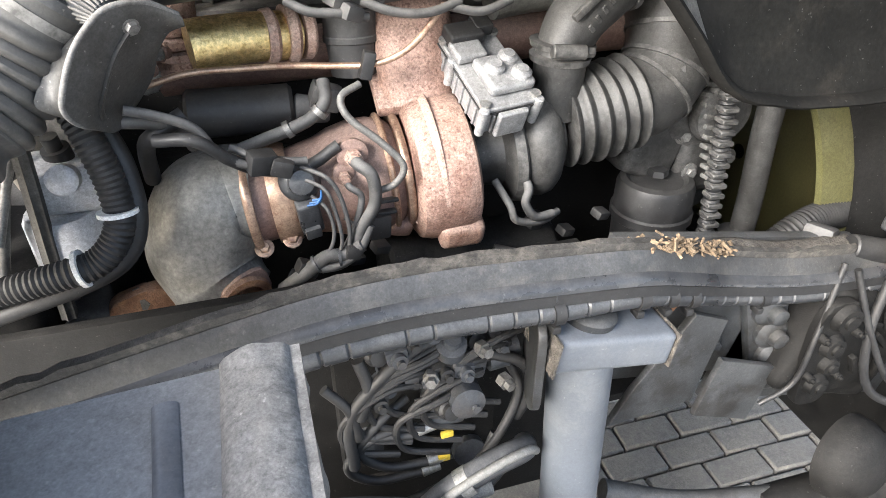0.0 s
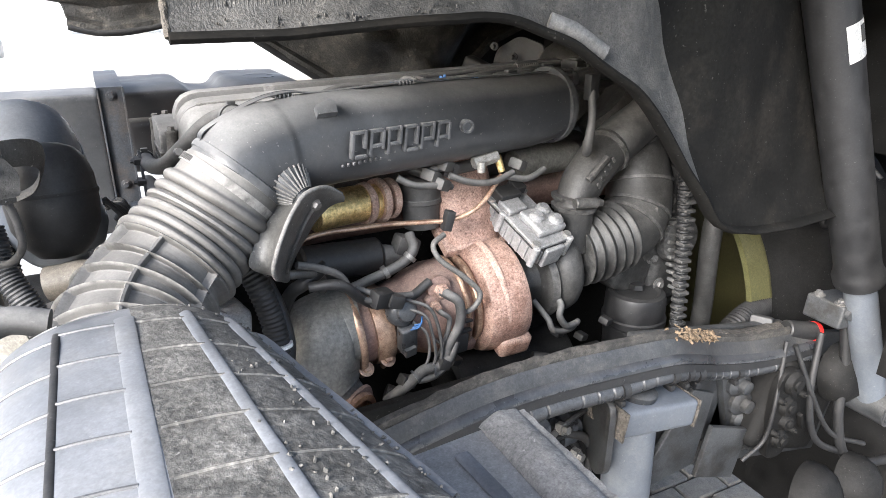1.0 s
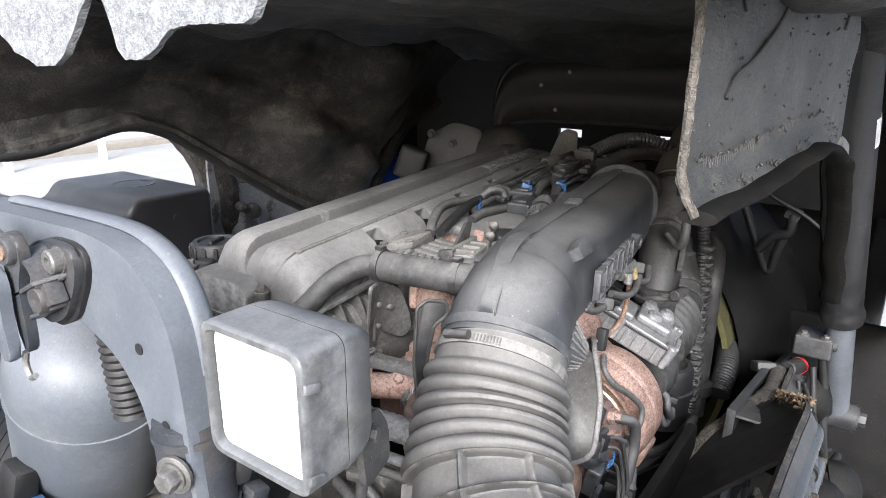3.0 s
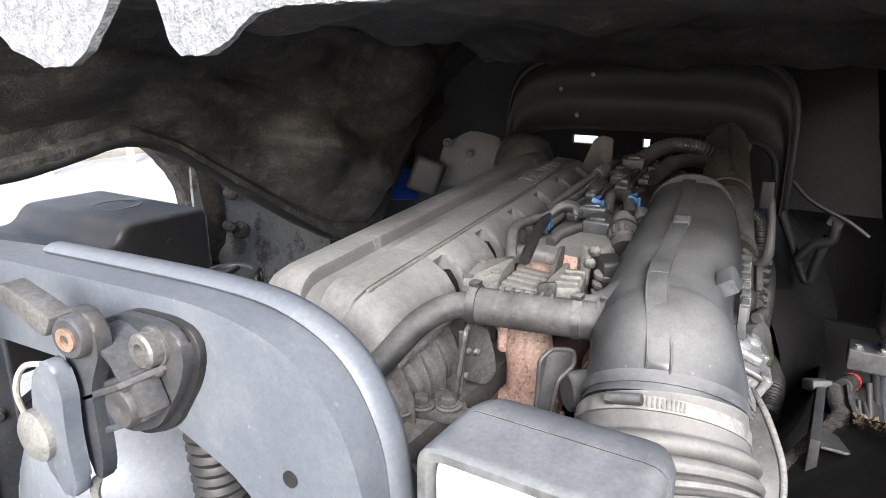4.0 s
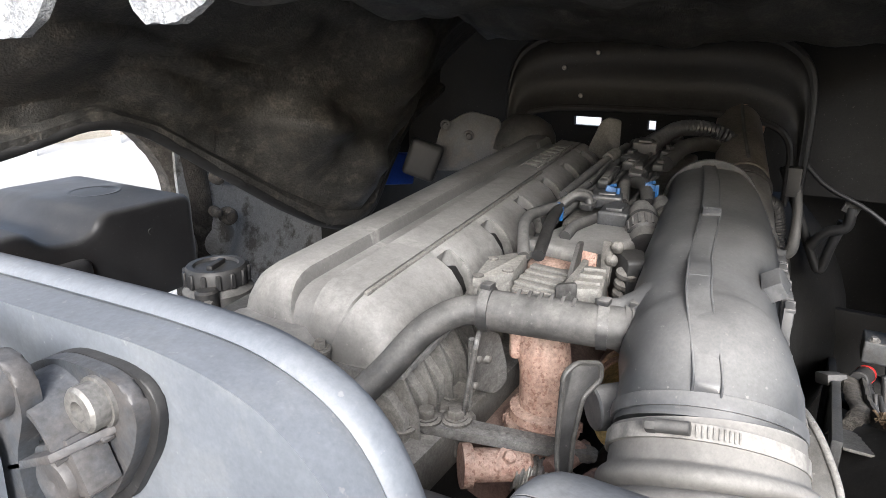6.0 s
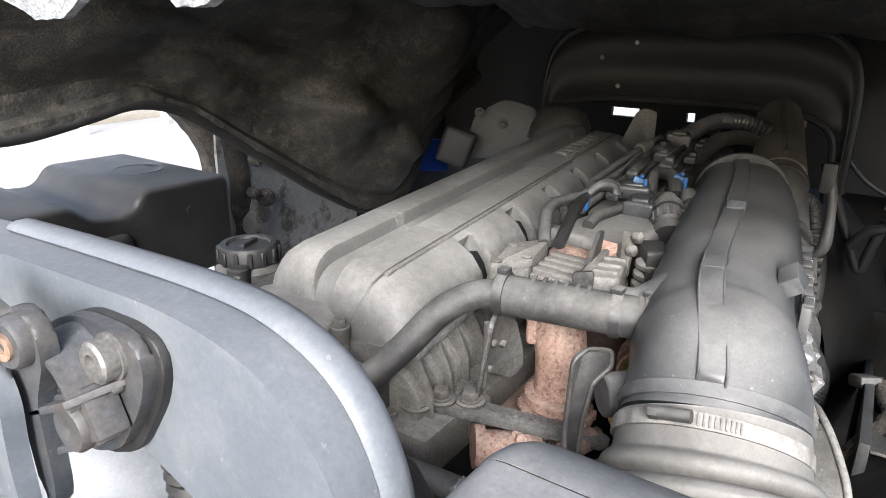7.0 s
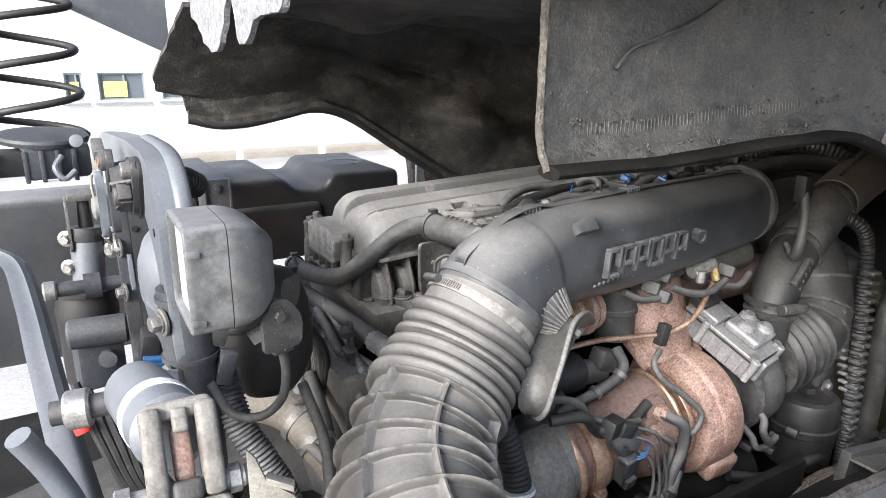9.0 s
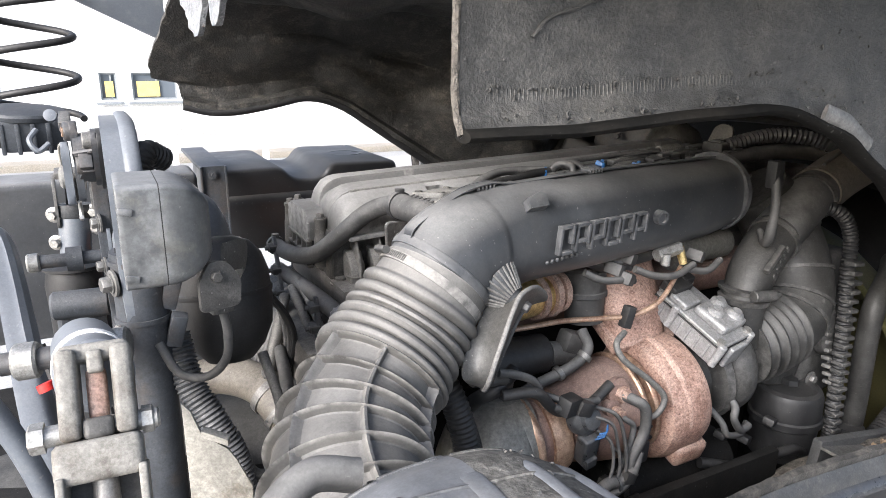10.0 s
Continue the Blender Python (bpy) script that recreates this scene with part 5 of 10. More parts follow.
for p, d in (((0.052, 0.877, 1.205), (-0.5, 0, -1)), ((0.03, 0.872, 1.194), (-1, 0, 0)), ((-0.005, 0.874, 1.188), (-1, 0, -0.5))):
    bm = bmesh.new()
    lathe(bm, p, d, [(0, 0.013), (0, 0.0145), (0.004, 0.0145), (0.004, 0.013)], 14)
    part("cable_tie", bm, M_CONDUIT, turbo)
for c in ((0.14, 0.95, 1.19),):
    bm = bmesh.new()
    box(bm, c, (0.04, 0.04, 0.03), (20, 10, 0), 0.012, 3)
    part("cast_lug", bm, M_TURBINE, turbo)
bm = bmesh.new()
lathe(bm, TC - TA * 0.02, TA, [(0, 0.118), (0.006, 0.122), (0.012, 0.122), (0.016, 0.112)], 44)
part("scroll_rim", bm, M_COPPER, turbo)

# silver actuator on the turbo
act = thing("turbo_actuator", (0.3, 0.96, 1.38), "silver cast aluminium turbo actuator box", "actuator")
AR = Euler((radians(25), radians(-2), radians(10))).to_matrix()
AC = V((0.286, 0.962, 1.416))


def abox(bm, c, s, bevel=0.004):
    m = AR @ V(c) + AC
    e = AR.to_euler()
    return box(bm, m, s, [math.degrees(q) for q in e], bevel, 3)


bm = bmesh.new()
abox(bm, (0, 0, -0.010), (0.086, 0.150, 0.050), 0.008)
abox(bm, (0, 0, 0.016), (0.094, 0.158, 0.008), 0.003)
abox(bm, (0.0, -0.086, -0.008), (0.05, 0.01, 0.045), 0.004)
part("housing", bm, M_ALU, act)
bm = bmesh.new()
abox(bm, (0.01, -0.025, 0.030), (0.075, 0.07, 0.018), 0.008)
for q in ((0.03, -0.04, 0.036), (-0.005, -0.02, 0.036), (0.025, -0.005, 0.036)):
    lathe(bm, AR @ V(q) + AC, AR @ V((0, 0, 1)), [(0, 0.016), (0.008, 0.015), (0.012, 0.009), (0.014, 0.009)], 18)
abox(bm, (-0.02, 0.035, 0.028), (0.05, 0.04, 0.014), 0.005)
part("lid", bm, M_ALU, act, "bright lid with cast bosses")
bm = bmesh.new()
abox(bm, (0, 0, 0.0105), (0.0955, 0.1595, 0.0026), 0.0008)
part("gasket", bm, M_RUBBER, act)
for q, s in [((-0.0445, -0.055 + 0.022 * k, -0.012), (0.005, 0.005, 0.034)) for k in range(6)] + [((-0.026 + 0.026 * k, -0.0775, -0.012), (0.005, 0.006, 0.034)) for k in range(3)]:
    bm = bmesh.new()
    abox(bm, q, s, 0.0016)
    part("cooling_rib", bm, M_ALU, act)
for q in ((-0.046, -0.078, -0.002), (0.046, -0.078, -0.002), (-0.046, 0.03, -0.002)):
    bm = bmesh.new()
    lathe(bm, AR @ V(q) + AC, AR @ V((0, 0, 1)), [(-0.024, 0.007), (0.012, 0.008), (0.022, 0.008), (0.024, 0.006)], 16)
    part("corner_lug", bm, M_ALU, act)
for q in ((-0.043, -0.07, 0.02), (0.043, -0.07, 0.02), (0.043, 0.07, 0.02), (-0.043, 0.07, 0.02), (0.045, 0, 0.02)):
    bm = bmesh.new()
    lathe(bm, AR @ V(q) + AC, AR @ V((0, 0, 1)), [(0, 0.008), (0.006, 0.008), (0.006, 0.004)], 12)
    part("lid_screw", bm, M_ZINC, act)
bm = bmesh.new()
abox(bm, (-0.015, 0.065, 0.032), (0.055, 0.035, 0.025), 0.004)
abox(bm, (0.02, 0.075, 0.036), (0.03, 0.03, 0.02), 0.003)
part("connector", bm, M_RUBBER, act, "black electrical connector")

# exhaust riser, manifold and wrapped pipe
man = thing("exhaust_manifold", (0.1, 1.12, 1.4), "rusty copper-tinted exhaust manifold", "exhaust")
bm = bmesh.new()
sweep(bm, [(0.20, 1.03, 1.36), (0.20, 1.055, 1.43), (0.20, 1.085, 1.50), (0.20, 1.13, 1.56)], [0.052, 0.055, 0.052, 0.05], 20, 6, flat=(1.2, 0.8))
box(bm, (0.20, 1.05, 1.385), (0.15, 0.10, 0.022), (30, 0, 0), 0.006)
part("riser", bm, M_COPPER, man)
bm = bmesh.new()
sweep(bm, [(-0.2, 1.20, 1.40), (0.0, 1.19, 1.41), (0.3, 1.19, 1.41), (0.7, 1.19, 1.41)], 0.045, 18, 4)
part("manifold_log", bm, M_TURBINE, man)
elb = thing("exhaust_elbow", (-0.15, 1.15, 1.4), "pitted copper-coloured exhaust elbow with flanges", "exhaust")
bm = bmesh.new()
sweep(bm, [(-0.108, 1.19, 1.580), (-0.118, 1.172, 1.581), (-0.138, 1.150, 1.563), (-0.150, 1.140, 1.525), (-0.156, 1.138, 1.42)], [0.030, 0.033, 0.033, 0.031, 0.030], 26, 8, ridge=lambda s, a: 0.0012 * spot(s * 60, math.cos(a) * 4, math.sin(a) * 4))
part("bend", bm, M_OLDCOPPER, elb, angle=60)
for d, r in ((-0.004, 0.041), (0.014, 0.047), (0.034, 0.044)):
    bm = bmesh.new()
    lathe(bm, (-0.156, 1.138, 1.488 - d), (0, 0.03, -1), [(0, r - 0.008), (0.003, r), (0.014, r), (0.018, r - 0.008)], 32)
    part("v_band_flange", bm, M_OLDCOPPER, elb)
bm = bmesh.new()
box(bm, (-0.118, 1.195, 1.582), (0.10, 0.016, 0.082), (0, 10, 25), 0.012, 3)
part("top_flange", bm, M_OLDCOPPER, elb)
for p in ((-0.158, 1.165, 1.602), (-0.085, 1.20, 1.59), (-0.15, 1.165, 1.56)):
    bm = bmesh.new()
    hexbolt(bm, p, (-0.4, -1, 0.1), 0.009, 0.012)
    part("flange_bolt", bm, M_OLDCOPPER, elb)
for k in range(10):
    a = k * math.pi / 5
    bm = bmesh.new()
    box(bm, (-0.156 + 0.0465 * math.cos(a), 1.138 + 0.0465 * math.sin(a), 1.466), (0.006, 0.006, 0.012), (0, 0, math.degrees(a)), 0.001, 1)
    part("flange_lug", bm, M_OLDCOPPER, elb)
# heat tinted flange with stubs below the stay bar
bm = bmesh.new()
box(bm, (-0.265, 1.085, 1.425), (0.07, 0.04, 0.07), (0, 10, 30), 0.012, 3)
part("lower_flange", bm, M_TURBINE, elb, "brown heat-tinted flange")
for p in ((-0.245, 1.07, 1.44), (-0.225, 1.10, 1.455)):
    bm = bmesh.new()
    cyl(bm, p, V(p) + V((0.05, -0.02, 0.005)), 0.013, 0.013, 16, 0.002)
    hexbolt(bm, V(p) + V((0.05, -0.02, 0.005)), (0.9, -0.4, 0.1), 0.009, 0.01, False)
    part("spacer_stub", bm, M_TURBINE, elb)
wrap = thing("wrapped_exhaust_pipe", (-0.04, 1.05, 1.44), "gold foil wrapped exhaust gas pipe", "pipe")
bm = bmesh.new()
sweep(bm, [(-0.135, 1.042, 1.478), (-0.10, 1.05, 1.479), (-0.03, 1.068, 1.476), (0.02, 1.08, 1.47)], 0.036, 24, 8)
part("foil_sleeve", bm, M_GOLD, wrap, "crinkled gold foil sleeve")
bm = bmesh.new()
for d, r in ((-0.03, 0.04), (0.0, 0.043), (0.025, 0.039)):
    lathe(bm, (d, 1.073 + d * 0.2, 1.475), (1, 0.22, -0.05), [(0, r - 0.01), (0, r), (0.012, r + 0.002), (0.018, r - 0.004)], 28)
part("pipe_clamp", bm, M_COPPER, wrap)
bm = bmesh.new()
sweep(bm, [(0.34, 1.10, 1.50), (0.42, 1.11, 1.505), (0.52, 1.13, 1.50)], 0.035, 20, 6)
part("front_foil_sleeve", bm, M_SHIELD, wrap, "dull foil sleeve")
bm = bmesh.new()
sweep(bm, [(-0.21, 0.99, 1.44), (-0.14, 1.0, 1.452), (-0.067, 1.0, 1.452), (0.0, 1.0, 1.45), (0.06, 0.985, 1.449), (0.12, 0.96, 1.455), (0.17, 0.95, 1.48), (0.22, 0.96, 1.53)], 0.0048, 10, 6)
part("copper_line", bm, M_CLAMP, wrap, "thin copper line")
bm = bmesh.new()
box(bm, (0.105, 0.962, 1.453), (0.018, 0.018, 0.04), (0, 15, 0), 0.003)
part("line_clip", bm, M_RUBBER, wrap)
bm = bmesh.new()
sweep(bm, [(0.09, 0.95, 1.431), (0.06, 0.935, 1.42), (0.066, 0.918, 1.395), (0.108, 0.90, 1.359), (0.136, 0.888, 1.325), (0.122, 0.885, 1.299), (0.095, 0.895, 1.285)], 0.0055, 10, 6)
part("oil_feed_line", bm, M_GREYALU, wrap)
cup = thing("breather_cup", (0.10, 1.07, 1.41), "black plastic breather cup under the intake pipe", "cup")
bm = bmesh.new()
lathe(bm, (0.103, 1.075, 1.405), (0.0, 0.1, 1), [(0, 0.036), (0.05, 0.04), (0.052, 0.044), (0.06, 0.044), (0.062, 0.042), (0.10, 0.042), (0.105, 0.03)], 28)
part("body", bm, M_DUSTRUB, cup)
bm = bmesh.new()
sweep(bm, [(0.06, 1.04, 1.545), (0.10, 1.02, 1.53), (0.15, 1.02, 1.535), (0.2, 1.02, 1.54)], 0.012, 10, 5)
box(bm, (0.13, 1.01, 1.54), (0.03, 0.03, 0.03), (0, 20, 0), 0.005)
part("hose", bm, M_DUSTRUB, cup)

# heat shielded downpipe elbow
dp = thing("exhaust_downpipe", (-0.17, 1.0, 1.0), "foil heat-shielded exhaust downpipe elbow", "exhaust")
bm = bmesh.new()
P0 = TC - TA * 0.305 + V((0.0, 0.0, 0.004))
sweep(bm, [P0, P0 + V((-0.03, 0.0, 0.002)), (-0.148, 0.998, 1.236), (-0.168, 0.985, 1.185), (-0.155, 0.962, 1.13), (-0.125, 0.935, 1.10)], [0.080, 0.084, 0.088, 0.088, 0.078, 0.062], 36, 10, ridge=lambda s, a: 0.0022 * spot(s * 45, math.cos(a) * 3, math.sin(a) * 3) + 0.0012 * math.cos(a * 30))
part("shield", bm, M_SHIELD, dp)
bm = bmesh.new()
lathe(bm, (-0.122, 0.893, 1.128), (0.45, -0.85, -0.1), [(0.0, 0.040), (0.004, 0.048), (0.012, 0.045), (0.013, 0.034), (-0.02, 0.032)], 28)
part("port_ring", bm, M_RUST, dp, "rusty open port ring")
bm = bmesh.new()
slab(bm, rounded([(-0.08, -0.06), (0.02, -0.05), (0.055, 0.0), (0.04, 0.05), (-0.01, 0.045), (-0.06, -0.01)], 0.015), (-0.126, 0.901, 1.128), (0.88, 0.46, 0), (0.05, -0.1, 1), 0.008, 0.002)
part("port_plate", bm, M_TURBINE, dp)
# curved steel shield beside the hose
ear = thing("support_plate", (-0.22, 0.85, 1.5), "curved dusty steel support plate beside the hose", "bracket")
EDGE = smooth_path([V(q) for q in ((-0.128, 0.893, 1.556), (-0.160, 0.872, 1.577), (-0.196, 0.854, 1.577), (-0.220, 0.838, 1.560), (-0.238, 0.826, 1.538), (-0.253, 0.821, 1.508), (-0.262, 0.822, 1.479), (-0.255, 0.845, 1.452), (-0.238, 0.880, 1.432))], 6)
BACK = smooth_path([V(q) for q in ((-0.130, 0.905, 1.545), (-0.146, 0.915, 1.533), (-0.160, 0.922, 1.515), (-0.170, 0.935, 1.495), (-0.178, 0.945, 1.475), (-0.186, 0.950, 1.462), (-0.198, 0.948, 1.447), (-0.212, 0.935, 1.434), (-0.230, 0.895, 1.430))], 6)
bm = bmesh.new()
rows = []
for e, b in zip(EDGE, BACK):
    mid = []
    for k in range(9):
        u = k / 8
        sag = V((0.006, -0.002, -0.006)) * (math.sin(math.pi * u) ** 0.6)
        mid.append(bm.verts.new(e.lerp(b, u) + sag))
    rows.append(mid)
for r0, r1 in zip(rows, rows[1:]):
    for k in range(8):
        bm.faces.new((r0[k], r0[k + 1], r1[k + 1], r1[k]))
bmesh.ops.recalc_face_normals(bm, faces=bm.faces[:])
bmesh.ops.solidify(bm, geom=bm.faces[:], thickness=0.003)
part("plate", bm, M_EAR, ear)
WLINE = smooth_path([V(q) for q in ((-0.205, 0.900, 1.572), (-0.232, 0.888, 1.553), (-0.262, 0.868, 1.527), (-0.282, 0.852, 1.505), (-0.293, 0.842, 1.484), (-0.284, 0.846, 1.468), (-0.262, 0.862, 1.450))], 8)
bm = bmesh.new()
rows = []
for i in range(33):
    e, w = EDGE[12 + i], WLINE[min(int(i * 48 / 32), len(WLINE) - 1)]
    rows.append([bm.verts.new(e.lerp(w, k / 6) + V((0.004, 0.010, -0.004)) * math.sin(math.pi * k / 6) + V((0, 0.0015, 0)) * math.sin(i * 0.5 + k)) for k in range(7)])
for r0, r1 in zip(rows, rows[1:]):
    for k in range(6):
        bm.faces.new((r0[k], r0[k + 1], r1[k + 1], r1[k]))
bmesh.ops.recalc_face_normals(bm, faces=bm.faces[:])
bmesh.ops.solidify(bm, geom=bm.faces[:], thickness=0.002)
part("side_wing", bm, M_EAR, ear)
bm = bmesh.new()
sweep(bm, EDGE, 0.0036, 10, smooth=False)
part("rolled_edge", bm, M_PLATE, ear, "bright worn rolled edge")
bm = bmesh.new()
sweep(bm, [e.lerp(b, 0.35) + V((0.007, -0.003, -0.005)) for e, b in zip(EDGE[12:40], BACK[12:40])], 0.006, 8, smooth=False, flat=(1.3, 0.6))
part("stamped_bead", bm, M_EAR, ear)
bm = bmesh.new()
lathe(bm, (-0.182, 0.876, 1.556), (0.45, -0.75, -0.35), [(-0.01, 0.015), (0.004, 0.015), (0.006, 0.012)], 24)
part("eyelet", bm, M_PLATE, ear)
bm = bmesh.new()
hexbolt(bm, (-0.180, 0.872, 1.553), (0.45, -0.75, -0.35), 0.008, 0.008)
part("bolt", bm, M_STEEL, ear)

# compressor outlet pipe
chp = thing("charge_air_pipe", (0.5, 1.0, 1.5), "dusty cast charge air pipe rising from the turbo", "air pipe")
bm = bmesh.new()
sweep(bm, [(0.405, 0.968, 1.345), (0.409, 0.966, 1.40), (0.412, 0.966, 1.445), (0.432, 0.972, 1.487), (0.474, 0.984, 1.520), (0.530, 0.999, 1.550)], [0.043, 0.041, 0.042, 0.045, 0.047, 0.047], 30, 8)
part("cast_bend", bm, M_CASTDARK, chp)
bm = bmesh.new()
sweep(bm, [(0.520, 0.997, 1.546), (0.62, 1.02, 1.592), (0.70, 1.04, 1.618)], [0.049, 0.049, 0.050], 28, 8)
part("rubber_sleeve", bm, M_DUSTRUB, chp, "dusty rubber coupling sleeve")
bm = bmesh.new()
sweep(bm, [(0.69, 1.038, 1.615), (0.80, 1.06, 1.642), (0.94, 1.085, 1.668), (1.04, 1.103, 1.690), (1.12, 1.11, 1.70)], [0.054, 0.054, 0.054, 0.055, 0.055], 28, 8)
part("front_pipe", bm, M_BROWNPIPE, chp)
bm = bmesh.new()
sweep(bm, [(0.70, 1.035, 1.674), (0.86, 1.07, 1.712), (1.06, 1.105, 1.748)], 0.004, 8, 6)
part("mould_line", bm, M_DUSTRUB, chp)
for p, d, r, w in (((0.409, 0.966, 1.432), (0.05, 0.0, 1), 0.047, 0.012), ((0.411, 0.966, 1.452), (0.1, 0.0, 1), 0.050, 0.010), ((0.505, 0.992, 1.537), (1, 0.25, 0.5), 0.051, 0.010), ((0.660, 1.03, 1.606), (1, 0.2, 0.35), 0.053, 0.010), ((1.06, 1.103, 1.692), (1, 0.1, 0.1), 0.058, 0.016)):
    bm = bmesh.new()
    lathe(bm, p, d, [(0, r - 0.008), (0, r), (w * 0.8, r + 0.002), (w, r - 0.008)], 32)
    part("clamp_band", bm, M_CASTDARK if p[0] < 1 else M_CLAMP, chp)
bm = bmesh.new()
cyl(bm, (0.372, 0.918, 1.462), (0.425, 0.912, 1.458), 0.011, 0.011, 14, 0.002)
hexbolt(bm, (0.425, 0.912, 1.458), (1, -0.1, -0.05), 0.008, 0.012, False)
part("clamp_screw", bm, M_CASTDARK, chp)
bm = bmesh.new()
box(bm, (0.432, 0.928, 1.525), (0.07, 0.012, 0.012), (0, -35, 12), 0.004)
part("cast_lug", bm, M_CASTDARK, chp)
for k in range(5):
    bm = bmesh.new()
    box(bm, (0.437 + 0.011 * k, 0.9265 + 0.003 * k, 1.488 + 0.012 * k), (0.007, 0.004, 0.014), (0, -42, 12), 0.001, 1)
    part("cast_mark_bar", bm, M_CASTDARK, chp)

# compressor inlet elbow
inl = thing("inlet_elbow", (0.6, 1.0, 1.35), "dusty grey rubber compressor inlet elbow with bellows", "air pipe")
bm = bmesh.new()
sweep(bm, [(0.425, 0.975, 1.325), (0.48, 0.975, 1.333), (0.55, 0.98, 1.345)], [0.07, 0.074, 0.074], 40, 6, ridge=corrugate(0.024, 0.009), step=0.003)
part("bellows", bm, M_CASTDARK, inl)
bm = bmesh.new()
sweep(bm, [(0.545, 0.98, 1.343), (0.60, 0.99, 1.36), (0.64, 1.015, 1.41), (0.65, 1.05, 1.48), (0.62, 1.08, 1.56), (0.57, 1.10, 1.62)], [0.072, 0.074, 0.077, 0.077, 0.075, 0.07], 32, 8)
part("elbow", bm, M_CASTDARK, inl)
for p, d, r in (((0.60, 0.99, 1.36), (0.7, 0.2, 0.6), 0.078), ((0.625, 1.003, 1.385), (0.5, 0.3, 0.75), 0.079), ((0.648, 1.03, 1.44), (0.2, 0.4, 0.9), 0.0805), ((0.64, 1.065, 1.52), (-0.25, 0.35, 0.9), 0.0795)):
    bm = bmesh.new()
    lathe(bm, p, d, [(0, r - 0.006), (0, r), (0.007, r), (0.007, r - 0.006)], 32)
    part("moulded_band", bm, M_CASTDARK, inl)
bm = bmesh.new()
lathe(bm, (0.652, 0.99, 1.452), (0.1, -1, 0.1), [(-0.02, 0.02), (0, 0.022), (0.012, 0.022), (0.014, 0.018), (0.012, 0.008), (0.013, 0.0)], 24)
part("plug", bm, M_YELLOW, inl, "olive plug disc")
bm = bmesh.new()
cyl(bm, (0.57, 0.955, 1.405), (0.62, 0.94, 1.405), 0.012, 0.012, 12)
part("stub", bm, M_CASTDARK, inl)

# oil filter can, conduit and coolant pipes toward the fan
can = thing("oil_filter", (0.6, 1.0, 1.0), "dusty black oil filter canister", "filter")
bm = bmesh.new()
lathe(bm, (0.655, 1.0, 1.01), (0, 0, 1), [(0, 0.07), (0.08, 0.073), (0.085, 0.079), (0.10, 0.079), (0.104, 0.075), (0.150, 0.074), (0.162, 0.069), (0.166, 0.058), (0.160, 0.05), (0.162, 0.02)], 40)
part("canister", bm, M_RUBBER, can)
bm = bmesh.new()
lathe(bm, (0.655, 1.0, 1.18), (0, 0, 1), [(0, 0.02), (0.012, 0.018), (0.013, 0.0)], 6)
part("nut", bm, M_RUBBER, can)
cond = thing("ribbed_conduit", (0.71, 0.93, 1.1), "dusty black ribbed cable conduit", "conduit")
bm = bmesh.new()
sweep(bm, [(0.62, 1.02, 1.60), (0.68, 0.975, 1.585), (0.715, 0.96, 1.53), (0.715, 0.952, 1.44), (0.735, 0.95, 1.30), (0.748, 0.948, 1.12), (0.75, 0.945, 0.95)], 0.013, 16, 8, ridge=corrugate(0.009, 0.003), step=0.002)
part("sleeve", bm, M_RUBBER, cond)
for k in range(21):
    bm = bmesh.new()
    box(bm, (0.716 + 0.0019 * k, 0.943 + 0.001 * math.sin(k * 2.1), 1.475 - 0.0215 * k), (0.033, 0.028, 0.0095), (0, 5 + 3 * math.sin(k * 1.7), 0), 0.002, 1)
    part("clip_shell", bm, M_CASTDARK, cond)
cool = thing("coolant_pipe", (0.8, 0.93, 1.0), "bent grey coolant pipe ahead of the turbo", "pipe")
bm = bmesh.new()
sweep(bm, [(0.97, 1.0, 1.43), (0.89, 0.96, 1.415), (0.83, 0.945, 1.36), (0.825, 0.945, 1.27), (0.838, 0.948, 1.12), (0.84, 0.95, 0.95)], 0.024, 18, 8)
part("tube", bm, M_CASTDARK, cool)
bm = bmesh.new()
lathe(bm, (0.818, 0.942, 1.06), (0, 0, -1), [(0, 0.025), (0.0, 0.033), (0.03, 0.033), (0.032, 0.025)], 24)
part("rubber_end", bm, M_RUBBER, cool)
fr = thing("engine_front_cover", (0.8, 1.2, 1.0), "dusty grey gear and pump cover at engine front", "engine cover")
bm = bmesh.new()
box(bm, (0.76, 1.08, 1.30), (0.12, 0.16, 0.36), (0, 0, 0), 0.03, 3)
box(bm, (0.66, 1.06, 1.24), (0.12, 0.10, 0.16), (0, 20, 0), 0.03, 3)
lathe(bm, (0.75, 0.99, 1.30), (0, -1, 0), [(0, 0.06), (0.02, 0.055), (0.025, 0.02)], 24)
part("casting", bm, M_CASTDARK, fr)
for p in ((0.72, 0.995, 1.40), (0.80, 0.995, 1.40), (0.72, 0.995, 1.18), (0.80, 0.995, 1.2)):
    bm = bmesh.new()
    hexbolt(bm, p, (0, -1, 0), 0.01, 0.01)
    part("bolt", bm, M_STEEL, fr)

fan = thing("fan_shroud", (1.2, 1.35, 1.0), "olive yellow fan ring and black fan shroud", "fan")
bm = bmesh.new()
lathe(bm, (0.98, 1.36, 1.0), (1, 0, 0), [(0.16, 0.415), (0.02, 0.440), (0.0, 0.444), (0.0, 0.46), (0.16, 0.455)], 64, ends=False)
part("ring", bm, M_YRING, fan)
bm = bmesh.new()
lathe(bm, (1.16, 1.36, 1.0), (1, 0, 0), [(0, 0.02), (0, 0.39), (0.02, 0.39)], 48, ends=False)
part("fan_disc", bm, M_YELLOW, fan)
bm = bmesh.new()
lathe(bm, (1.04, 1.36, 1.0), (1, 0, 0), [(0.0, 0.475), (0.12, 0.5), (0.2, 0.56), (0.4, 0.6)], 48, ends=False)
part("shroud", bm, M_DARK, fan)

